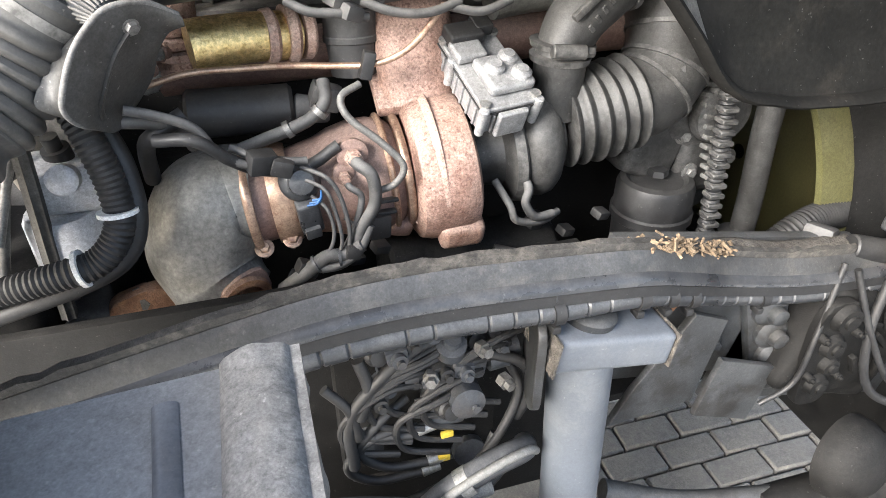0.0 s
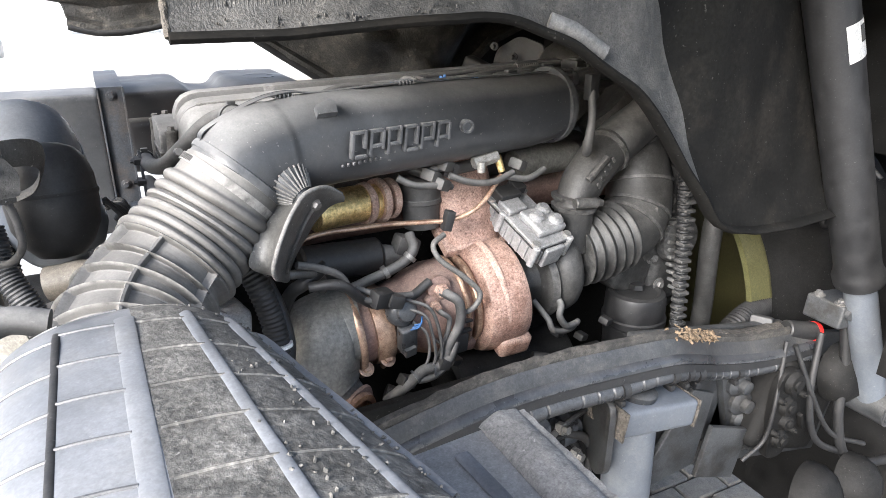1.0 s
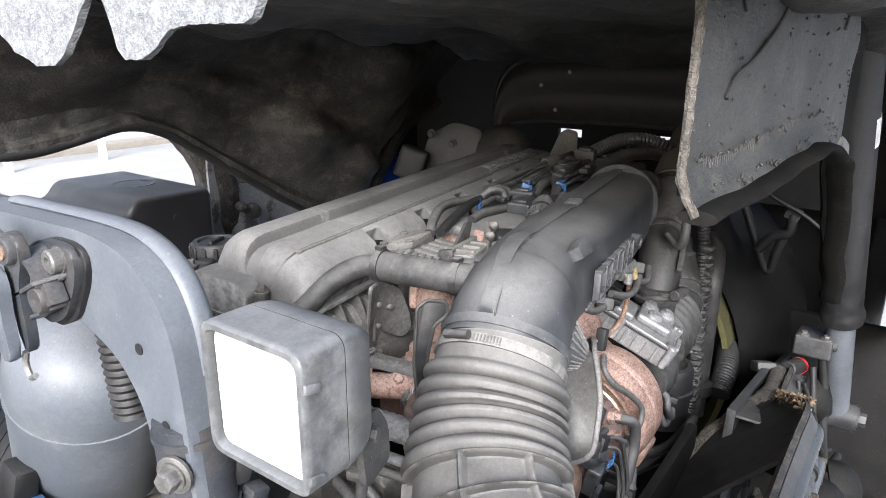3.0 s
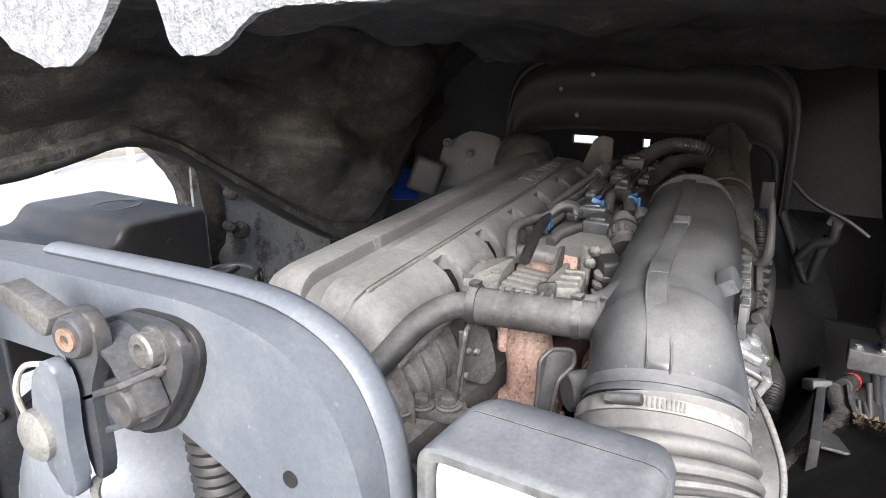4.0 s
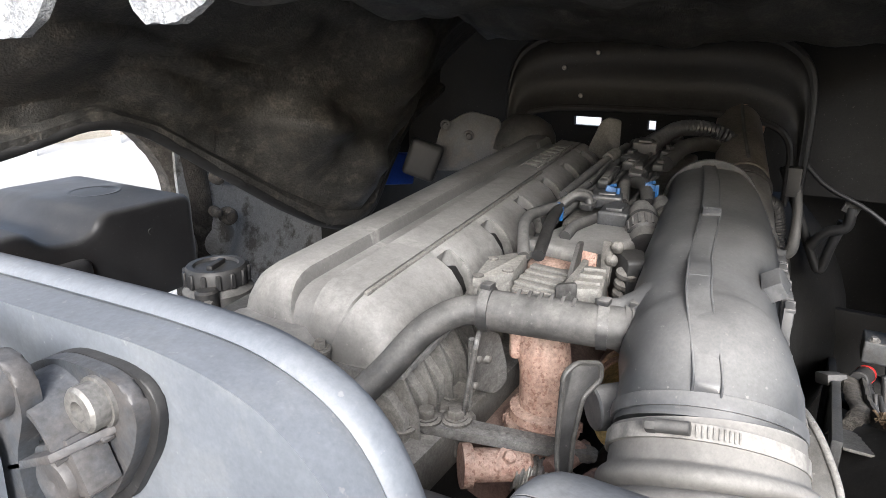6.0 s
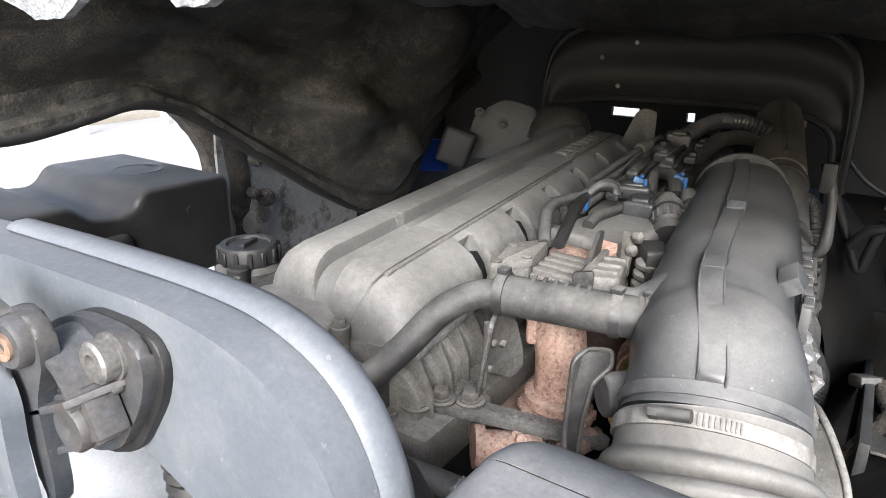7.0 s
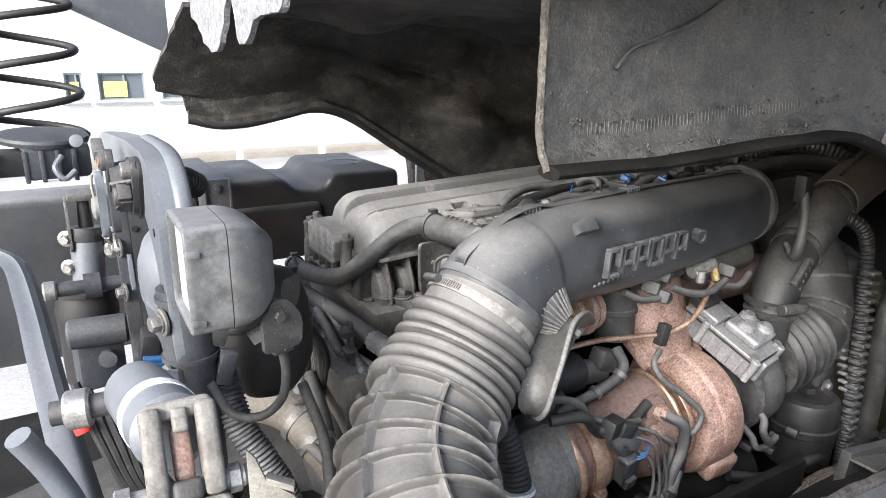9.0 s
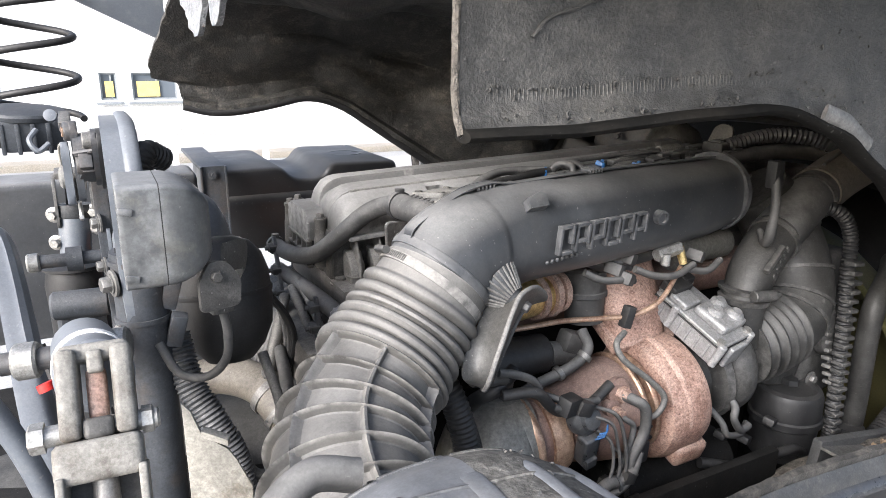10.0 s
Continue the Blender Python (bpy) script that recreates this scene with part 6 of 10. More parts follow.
acc = thing("accessory_drive_housing", (0.77, 1.1, 1.2), "dusty grey cast accessory drive housing", "engine part")
bm = bmesh.new()
box(bm, (0.76, 1.10, 1.22), (0.17, 0.14, 0.34), (0, -8, 12), 0.05, 4)
lathe(bm, (0.73, 1.03, 1.30), (-0.1, -1, 0.1), [(0, 0.075), (0.02, 0.075), (0.03, 0.06), (0.035, 0.03)], 28)
part("casting", bm, M_CASTDARK, acc)
for p in ((0.69, 1.01, 1.345), (0.775, 1.0, 1.34), (0.70, 1.01, 1.25), (0.79, 1.01, 1.20), (0.70, 1.03, 1.16)):
    bm = bmesh.new()
    hexbolt(bm, p, (0, -1, 0.1), 0.010, 0.012)
    part("bolt", bm, M_STEEL, acc)
for k in range(12):
    bm = bmesh.new()
    box(bm, (0.700 + 0.004 * k, 0.985 - 0.002 * k, 1.40 - 0.02 * k), (0.035, 0.02, 0.009), (0, 15, 8), 0.003)
    part("chain_link", bm, M_GREYALU, acc)

can2 = thing("fuel_heater_canister", (-0.08, 1.05, 1.37), "dark horizontal canister behind the turbo", "filter")
bm = bmesh.new()
cyl(bm, (-0.16, 1.06, 1.37), (0.0, 1.055, 1.368), 0.038, 0.036, 28, 0.006)
part("body", bm, M_RUBBER, can2)
bm = bmesh.new()
cyl(bm, (0.0, 1.05, 1.366), (0.055, 1.045, 1.36), 0.024, 0.02, 18, 0.004)
box(bm, (0.05, 1.04, 1.385), (0.05, 0.04, 0.04), (0, 20, 0), 0.01)
part("fitting", bm, M_DUSTRUB, can2)
bm = bmesh.new()
sweep(bm, [(-0.09, 1.0, 1.33), (-0.048, 0.995, 1.345), (0.011, 0.985, 1.369), (0.041, 0.985, 1.395), (0.045, 1.01, 1.42)], 0.010, 12, 8)
part("pipe_stub", bm, M_DUSTRUB, can2)
for p, d in (((-0.02, 0.99, 1.356), (0.9, 0, 0.4)), ((0.03, 0.983, 1.38), (0.7, 0, 0.7))):
    bm = bmesh.new()
    lathe(bm, p, d, [(0, 0.010), (0, 0.0135), (0.009, 0.0135), (0.009, 0.010)], 14)
    part("pipe_nut", bm, M_STEEL, can2)
bf = thing("brass_union", (0.19, 0.96, 1.565), "zinc and brass pipe union under the intake pipe", "fitting")
bm = bmesh.new()
cyl(bm, (0.155, 0.958, 1.560), (0.205, 0.955, 1.570), 0.012, 0.012, 6)
cyl(bm, (0.165, 0.945, 1.565), (0.165, 0.945, 1.545), 0.008, 0.008, 12)
part("union", bm, M_ZINC, bf)
bm = bmesh.new()
cyl(bm, (0.205, 0.955, 1.570), (0.214, 0.95, 1.54), 0.008, 0.007, 10)
part("elbow", bm, M_GOLD, bf, "brass elbow")
for pth in ([(0.0, 0.96, 1.55), (0.03, 0.95, 1.535), (0.07, 0.95, 1.53), (0.11, 0.96, 1.52)], [(0.10, 0.95, 1.545), (0.14, 0.94, 1.53), (0.19, 0.94, 1.525), (0.24, 0.95, 1.535)], [(0.22, 0.95, 1.53), (0.27, 0.945, 1.52), (0.32, 0.96, 1.53)], [(0.06, 0.98, 1.55), (0.09, 0.97, 1.555), (0.12, 0.975, 1.55)]):
    bm = bmesh.new()
    sweep(bm, pth, 0.0065, 10, 6)
    part("hose", bm, M_DUSTRUB, bf)
for c in ((0.07, 0.965, 1.545), (0.10, 0.97, 1.56), (0.26, 0.965, 1.545), (0.085, 0.955, 1.53)):
    bm = bmesh.new()
    box(bm, c, (0.03, 0.03, 0.022), (10, 20, 30), 0.006)
    part("clip", bm, M_DUSTRUB, bf)

# unseen sheet added to stop light bouncing up from the ground
tray = thing("engine_undertray", (0.3, 1.35, 0.75), "unseen dark sheet added to block ground light below the engine", "undertray")
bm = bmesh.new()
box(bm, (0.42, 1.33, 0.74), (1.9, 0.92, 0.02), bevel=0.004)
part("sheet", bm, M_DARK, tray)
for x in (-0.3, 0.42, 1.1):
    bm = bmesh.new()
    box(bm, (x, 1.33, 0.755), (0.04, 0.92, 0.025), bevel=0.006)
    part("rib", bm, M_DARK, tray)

# ---- sealing rail over the chassis ----
rail = thing("sealing_rail", (0.2, 0.65, 1.25), "long black sealing rail caked with dry mud", "rail")
RP = [(-0.42, 0.645, 1.225), (-0.30, 0.642, 1.252), (-0.12, 0.64, 1.289), (0.0, 0.64, 1.307), (0.12, 0.64, 1.310), (0.26, 0.64, 1.301), (0.39, 0.642, 1.287), (0.50, 0.675, 1.240), (0.60, 0.708, 1.193), (0.73, 0.72, 1.157), (0.85, 0.725, 1.138), (0.96, 0.73, 1.128)]
path = smooth_path(RP, 6)


def rail_sheet(section, jag=0.0):
    bm_ = bmesh.new()
    rows_ = []
    for i, p in enumerate(path):
        j = jag * spot(i * 0.9, 0, 3)
        rows_.append([bm_.verts.new(p + V((0, a, b + (j if k in (1, 2) else 0)))) for k, (a, b) in enumerate(section)])
    ring_faces(bm_, rows_, True, True)
    return bm_


part("lip", rail_sheet([(0.004, -0.02), (0.003, 0.008), (0.012, 0.011), (0.022, -0.02)], 0.006), M_LIPRUB, rail, "mud-brown crumbling top lip")
part("face", rail_sheet([(-0.014, -0.030), (-0.013, -0.025), (0.002, -0.003), (0.004, -0.018), (-0.008, -0.034)]), M_RAILTOP, rail, "dusty grey sloping rail face")
part("edge_flange", rail_sheet([(-0.026, -0.041), (-0.025, -0.036), (-0.021, -0.031), (-0.015, -0.0275), (-0.012, -0.026), (-0.012, -0.034), (-0.020, -0.044)]), M_RAILFACE, rail, "glossy black lower flange")
part("seal", rail_sheet([(-0.024, -0.060), (-0.022, -0.045), (-0.012, -0.040), (-0.008, -0.064)]), M_RUBBER, rail, "black rubber seal")
FB = [(0.20, 0.92, 0.98), (0.33, 0.875, 1.05), (0.472, 0.829, 1.118), (0.614, 0.752, 1.178), (0.74, 0.752, 1.15), (0.90, 0.762, 1.128)]
fb = smooth_path(FB, 8)
bm = bmesh.new()
rows = []
for p in fb:
    q = min(path, key=lambda w: abs(w.x - p.x))
    rows.append([bm.verts.new(c) for c in (q + V((0.0, 0.018, -0.03)), q + V((0, 0.018, -0.018)), p + V((0, 0, 0.004)), p + V((0, 0, -0.01)))])
ring_faces(bm, rows)
part("trough", bm, M_RUBBER, rail, "black trough behind the lip")
bm = bmesh.new()
sweep(bm, FB, 0.017, 10, 8, flat=(1.2, 0.6), ridge=lambda s, a: 0.003 * spot(s * 60, a, 1))
part("inner_bar", bm, M_MUD, rail, "mud-flecked inner bar")
bm = bmesh.new()
rng = random.Random(4)
for i in range(220):
    t = rng.random()
    q = path[int((0.55 + 0.17 * t) * len(path))] + V((rng.uniform(-0.02, 0.02), rng.uniform(-0.004, 0.02), rng.uniform(-0.004, 0.010)))
    box(bm, q, (rng.uniform(0.003, 0.022), rng.uniform(0.0015, 0.005), rng.uniform(0.0015, 0.005)), (rng.uniform(-60, 60), rng.uniform(-60, 60), rng.uniform(0, 180)), 0)
tagged(solo("straw_debris", bm, M_STRAW, "dry straw and foam crumbs lying on the rail", "debris"), kind="stuff")
cdt = thing("cable_conduit", (0.2, 0.62, 1.2), "long ribbed black cable conduit under the rail", "conduit")
CP = [V(p) + V((0, -0.016 + 0.01 * min(1, max(0, i - 5)), -0.074)) for i, p in enumerate(RP)]
bm = bmesh.new()
sweep(bm, CP[1:], 0.0145, 16, 6, ridge=lambda s, a: -0.003 if (s / 0.034) % 1 < 0.07 else 0.0, step=0.003)
part("sleeve", bm, M_CONDUIT, cdt)
bm = bmesh.new()
sweep(bm, [p + V((0, 0.012, 0.022)) for p in CP[5:]], 0.017, 14, 6, ridge=corrugate(0.02, 0.003), step=0.004)
part("upper_sleeve", bm, M_CONDUIT, cdt)
for i, t in enumerate((0.12, 0.5, 0.6, 0.65, 0.7, 0.86)):
    q = smooth_path(CP, 10)[int(t * 100)]
    bm = bmesh.new()
    lathe(bm, q, (1, 0, 0), [(0, 0.0165), (0.0, 0.0185), (0.014, 0.0185), (0.014, 0.0165)], 20)
    box(bm, q + V((0.007, 0, -0.026)), (0.03 if i == 0 else 0.012, 0.02, 0.012), bevel=0.003)
    part("cable_clip", bm, M_RUBBER, cdt, "black cable clip")

# ---- chassis below the rail ----
tower = thing("cab_support_tower", (0.31, 0.67, 0.8), "grey painted steel cab support tower with welded cap", "chassis bracket")
bm = bmesh.new()
box(bm, (0.355, 0.655, 1.145), (0.185, 0.10, 0.055), (0, 9, 0), 0.010, 3)
part("cap", bm, M_PAINT, tower)
bm = bmesh.new()
slab(bm, rounded([(0, 0.02), (0.09, 0.03), (0.10, -0.10), (0.04, -0.15), (0.0, -0.12)], 0.015), (0.245, 0.62, 1.175), (0.25, 1, 0), (0, 0, 1), 0.012, 0.003)
part("end_plate", bm, M_CHASSIS, tower)
bm = bmesh.new()
cyl(bm, (0.33, 0.655, 1.14), (0.352, 0.65, 0.62), 0.047, 0.047, 32)
part("post", bm, M_PAINT, tower)
bm = bmesh.new()
cyl(bm, (0.347, 0.65, 0.77), (0.353, 0.65, 0.60), 0.049, 0.049, 32)
part("post_sleeve", bm, M_RUBBER, tower, "black lower sleeve")
bm = bmesh.new()
lathe(bm, (0.335, 0.655, 1.175), (0.15, 0, 1), [(0, 0.036), (0.012, 0.038), (0.018, 0.032), (0.02, 0.015)], 28)
part("top_disc", bm, M_CHASSIS, tower)
bm = bmesh.new()
box(bm, (0.447, 0.652, 1.13), (0.004, 0.098, 0.058), (0, 9, 0), 0.003)
part("rusty_weld", bm, M_MUD, tower, "crusted torn edge")
bm = bmesh.new()
box(bm, (0.265, 0.648, 1.16), (0.004, 0.098, 0.058), (0, 9, 0), 0.003)
part("weld_bead", bm, M_MUD, tower, "pale crusted weld")

frame_rail = thing("chassis_rail", (0.5, 0.8, 0.9), "dusty grey pressed steel chassis rail", "chassis")
bm = bmesh.new()
box(bm, (0.66, 0.79, 1.02), (0.50, 0.02, 0.30), (0, 10, 0), 0.004)
box(bm, (0.98, 0.79, 0.90), (0.50, 0.02, 0.36), (0, 14, 0), 0.004)
part("web", bm, M_CHASSIS, frame_rail)
bm = bmesh.new()
slab(bm, [(0, 0), (0.17, 0.02), (0.20, 0.20), (0.13, 0.23), (0.04, 0.08)], (0.45, 0.74, 0.84), (1, 0, 0), (0, 0, 1), 0.014, 0.004)
part("gusset", bm, M_CHASSIS, frame_rail, "angled grey gusset plate")
bm = bmesh.new()
slab(bm, [(0, 0.02), (0.13, -0.03), (0.16, 0.10), (0.03, 0.15)], (0.63, 0.735, 0.80), (1, 0, 0), (0, 0, 1), 0.014, 0.004)
part("gusset", bm, M_CHASSIS, frame_rail, "dark bent bracket")
# dark sheet added behind the valves to hide the pale ground
bm = bmesh.new()
box(bm, (-0.05, 0.86, 0.86), (0.95, 0.02, 0.60), (0, 0, 0), 0.004)
part("rear_web", bm, M_DARK, frame_rail)
bm = bmesh.new()
box(bm, (0.58, 0.755, 1.165), (0.30, 0.05, 0.006), (0, 14, 0), 0.001)
part("top_flange", bm, M_STEEL, frame_rail)
for x, z in ((0.50, 1.12), (0.53, 1.16), (0.56, 1.06), (0.585, 0.95), (0.63, 0.92), (0.68, 0.94), (0.90, 1.02), (0.95, 0.92), (1.03, 0.97), (0.60, 1.13)):
    bm = bmesh.new()
    hexbolt(bm, (x, 0.78, z), (0, -1, 0), 0.010, 0.014)
    part("bolt", bm, M_RUST if z > 1.05 else M_CHASSIS, frame_rail)
# dark cross panel added to hide bright ground ahead
bm = bmesh.new()
box(bm, (1.32, 1.1, 0.72), (0.03, 1.3, 0.86), bevel=0.01)
part("front_crossmember", bm, M_DARK, frame_rail)
far_rail = thing("chassis_rail", (0.0, 1.95, 0.9), "dark chassis rail on the far side", "chassis")
bm = bmesh.new()
box(bm, (0.1, 1.78, 0.98), (3.6, 0.02, 0.30), (0, 0, 0), 0.004)
part("web", bm, M_PAINTDARK, far_rail)
pump = thing("steering_valve", (0.75, 0.74, 0.95), "grey bolted hydraulic valve body on the chassis", "valve")
for i in range(5):
    bm = bmesh.new()
    z = 1.075 - i * 0.058
    x = 0.745 + i * 0.019
    lathe(bm, (x, 0.77, z), (0, -1, 0), [(0, 0.034), (0.02, 0.034), (0.028, 0.026), (0.03, 0.018), (0.045, 0.016), (0.047, 0.01)], 20)
    part("cap", bm, M_CHASSIS, pump)
bm = bmesh.new()
box(bm, (0.78, 0.775, 0.96), (0.08, 0.03, 0.30), (0, -18, 0), 0.012)
part("body", bm, M_CHASSIS, pump)
gb = thing("steering_box", (1.0, 0.72, 0.9), "grimy dark steering gearbox below the rail", "gearbox")
bm = bmesh.new()
box(bm, (0.93, 0.745, 0.93), (0.26, 0.10, 0.24), (0, 20, 0), 0.03, 3)
lathe(bm, (1.03, 0.69, 1.01), (0, -1, 0.2), [(0, 0.075), (0.03, 0.07), (0.05, 0.05), (0.055, 0.0)], 28)
part("casting", bm, M_DARK, gb)
bm = bmesh.new()
slab(bm, rounded([(-0.035, -0.13), (0.03, -0.14), (0.045, 0.05), (0.03, 0.10), (-0.03, 0.105), (-0.045, 0.06)], 0.02, 4), (0.845, 0.70, 0.965), (1, 0, 0.05), (0, 0, 1), 0.02, 0.004)
part("end_cover", bm, M_DARK, gb, "dark bolted end cover")
for dx, z, r in ((0.005, 1.035, 0.026), (-0.002, 0.975, 0.022), (0.006, 0.93, 0.018), (-0.004, 0.885, 0.021), (0.038, 1.0, 0.008), (-0.032, 1.0, 0.008), (0.034, 0.90, 0.008), (-0.03, 0.91, 0.008)):
    bm = bmesh.new()
    lathe(bm, (0.845 + dx, 0.682, z), (0, -1, 0), [(0, r * 1.15), (0.006, r * 1.1), (0.008, r), (0.016, r * 0.92), (0.017, r * 0.55), (0.022, r * 0.5), (0.023, 0.0)], 18)
    part("boss" if r > 0.01 else "cover_bolt", bm, M_DARK, gb)
for c, r in (((0.90, 0.62, 0.74), 0.085), ((1.02, 0.60, 0.75), 0.075)):
    bm = bmesh.new()
    lathe(bm, c, (0.2, -1, 0.25), [(0, r), (0.03, r * 0.97), (0.055, r * 0.8), (0.072, r * 0.5), (0.078, r * 0.15), (0.078, 0.0)], 32)
    part("dome", bm, M_DARK, gb, "dark rounded joint cover")
for k, (x, z) in enumerate(((0.93, 1.0), (0.97, 0.95), (0.93, 0.90), (0.99, 0.88))):
    bm = bmesh.new()
    box(bm, (x, 0.688, z), (0.05, 0.014, 0.012), (0, 25 + 20 * k, 0), 0.004)
    part("rib", bm, M_DARK, gb)
bm = bmesh.new()
cyl(bm, (0.75, 0.62, 0.62), (1.05, 0.60, 0.64), 0.045, 0.05, 24, 0.006)
part("arm", bm, M_DARK, gb)

# brake valve cluster with hoses
vc = thing("air_valve_cluster", (0.12, 0.72, 1.05), "black air valve cluster with hoses and fittings", "valve")
bm = bmesh.new()
box(bm, (0.16, 0.73, 1.15), (0.10, 0.06, 0.06), (0, 8, 0), 0.01)
box(bm, (0.15, 0.73, 1.08), (0.06, 0.06, 0.10), (0, 4, 0), 0.01)
lathe(bm, (0.10, 0.72, 1.15), (-1, -0.1, -0.1), [(0, 0.026), (0.02, 0.026), (0.022, 0.02), (0.05, 0.02)], 18)
lathe(bm, (0.21, 0.72, 1.15), (1, 0, 0.1), [(0, 0.03), (0.03, 0.03), (0.032, 0.02), (0.05, 0.018)], 18)
lathe(bm, (0.15, 0.70, 1.185), (0, -0.4, 1), [(0, 0.022), (0.02, 0.022), (0.022, 0.012), (0.035, 0.012)], 18)
lathe(bm, (0.17, 0.69, 1.10), (0, -1, 0.1), [(0, 0.026), (0.02, 0.026), (0.024, 0.012)], 18)
part("body", bm, M_PAINTDARK, vc)
bm = bmesh.new()
box(bm, (0.12, 0.79, 1.02), (0.26, 0.06, 0.28), bevel=0.01)
part("backplate", bm, M_DARK, vc)
for i, pth in enumerate(([(0.09, 0.72, 1.09), (0.04, 0.70, 1.07), (0.01, 0.70, 1.02), (0.05, 0.70, 0.97), (0.12, 0.70, 0.96)],
                         [(0.10, 0.71, 1.04), (0.03, 0.70, 1.04), (-0.01, 0.70, 0.99), (0.03, 0.70, 0.945), (0.11, 0.70, 0.94)],
                         [(0.14, 0.70, 1.20), (0.06, 0.69, 1.17), (0.01, 0.69, 1.11), (0.02, 0.70, 1.05), (0.09, 0.70, 1.03)],
                         [(-0.03, 0.70, 1.16), (0.0, 0.69, 1.12), (0.01, 0.69, 1.06)],
                         [(0.24, 0.72, 1.14), (0.26, 0.70, 1.08), (0.23, 0.69, 1.0), (0.19, 0.70, 0.92)],
                         [(0.23, 0.71, 0.98), (0.20, 0.70, 0.93), (0.12, 0.69, 0.90), (0.05, 0.69, 0.88)])):
    bm = bmesh.new()
    sweep(bm, pth, 0.0075, 10, 6)
    part("air_line", bm, M_RUBBER, vc)
for p in ((0.115, 0.70, 0.962), (0.105, 0.70, 0.942), (0.10, 0.705, 1.032), (0.10, 0.705, 1.085)):
    bm = bmesh.new()
    cyl(bm, p, V(p) + V((0.03, 0, 0.004)), 0.010, 0.008, 12, 0.001)
    part("fitting", bm, M_ZINC, vc, "silver hose fitting")
for p in ((0.145, 0.695, 1.02), (0.14, 0.695, 0.967)):
    bm = bmesh.new()
    box(bm, p, (0.02, 0.006, 0.012), bevel=0.002)
    part("tag", bm, M_YTAG, vc, "yellow tag")
bm = bmesh.new()
sweep(bm, [(0.0, 0.64, 0.80), (0.06, 0.63, 0.90), (0.12, 0.63, 0.965), (0.19, 0.635, 1.0), (0.25, 0.65, 1.0), (0.27, 0.68, 0.97)], 0.02, 16, 8)
part("grey_hose", bm, M_CONDUIT, vc, "thick grey air hose")
bm = bmesh.new()
sweep(bm, [(0.0, 0.62, 0.815), (0.06, 0.61, 0.915), (0.12, 0.61, 0.985), (0.19, 0.615, 1.02), (0.25, 0.63, 1.02), (0.275, 0.65, 0.99)], 0.007, 12, 8)
part("pale_hose", bm, M_EGR, vc, "pale grey thin hose")
bm = bmesh.new()
lathe(bm, (0.145, 0.631, 0.978), (0.9, 0, 0.5), [(0, 0.021), (0, 0.023), (0.02, 0.023), (0.02, 0.021)], 20)
part("hose_band", bm, M_ZINC, vc)
bm = bmesh.new()
cyl(bm, (0.14, 0.66, 0.905), (0.21, 0.66, 0.915), 0.013, 0.013, 14, 0.002)
part("label_tube", bm, M_EGR, vc, "pale labelled tube")

bm = bmesh.new()
box(bm, (0.10, 0.80, 0.93), (0.20, 0.05, 0.16), bevel=0.01)
lathe(bm, (0.03, 0.76, 0.98), (0, -1, 0), [(0, 0.022), (0.03, 0.022), (0.032, 0.012)], 18)
lathe(bm, (0.20, 0.76, 0.90), (0, -1, 0.2), [(0, 0.028), (0.02, 0.028), (0.024, 0.012)], 18)
part("lower_valve", bm, M_PAINTDARK, vc)
for i, pth in enumerate(([(0.19, 0.72, 1.20), (0.11, 0.70, 1.205), (0.05, 0.69, 1.17), (0.0, 0.69, 1.10), (0.0, 0.69, 1.0)], [(0.20, 0.70, 1.17), (0.26, 0.69, 1.14), (0.275, 0.69, 1.08), (0.26, 0.70, 1.02)], [(0.02, 0.70, 1.20), (0.03, 0.69, 1.15), (0.015, 0.69, 1.10)], [(0.25, 0.69, 0.93), (0.20, 0.68, 0.885), (0.13, 0.68, 0.87), (0.06, 0.69, 0.85)])):
    bm = bmesh.new()
    sweep(bm, pth, 0.009, 10, 6)
    part("air_line", bm, M_RUBBER, vc)
for p, d in (((0.155, 0.70, 1.225), (1, -0.2, 0)), ((0.19, 0.69, 1.19), (0.3, -1, 0.2)), ((0.12, 0.69, 1.155), (-0.3, -1, 0.2)), ((0.225, 0.685, 1.125), (0.3, -1, 0))):
    bm = bmesh.new()
    lathe(bm, p, d, [(0, 0.012), (0.014, 0.012), (0.014, 0.008), (0.024, 0.008)], 6)
    part("union_nut", bm, M_STEEL, vc)
rng = random.Random(77)
for k in range(14):
    c = (0.04 + 0.026 * (k % 8) + rng.uniform(-0.008, 0.008), 0.70 + rng.uniform(-0.01, 0.03), 1.21 - 0.042 * (k // 4) + rng.uniform(-0.012, 0.012))
    bm = bmesh.new()
    if k % 3:
        box(bm, c, (rng.uniform(0.02, 0.04), 0.035, rng.uniform(0.016, 0.03)), (0, rng.uniform(-12, 20), 0), 0.005)
        lathe(bm, V(c) + V((0, -0.015, 0)), (0.1, -1, 0.1), [(0, 0.011), (0.012, 0.011), (0.013, 0.006), (0.02, 0.006)], 12)
    else:
        lathe(bm, c, (0.2, -1, 0.3), [(-0.02, 0.017), (0.006, 0.017), (0.010, 0.013), (0.018, 0.013), (0.02, 0.006)], 16)
    part("valve_port", bm, M_PAINTDARK if k % 2 else M_RUBBER, vc)
for k in range(9):
    x0, z0 = 0.26 - 0.02 * k, 1.20 - 0.022 * (k % 5)
    bm = bmesh.new()
    sweep(bm, [(x0, 0.70, z0), (x0 - 0.05, 0.685, z0 + 0.01 * math.sin(k)), (x0 - 0.11, 0.69, z0 - 0.04), (x0 - 0.10, 0.70, z0 - 0.11), (x0 - 0.03, 0.70, z0 - 0.14)], 0.0055, 8, 7)
    part("air_line", bm, M_RUBBER, vc)
vc.location.z -= 0.06

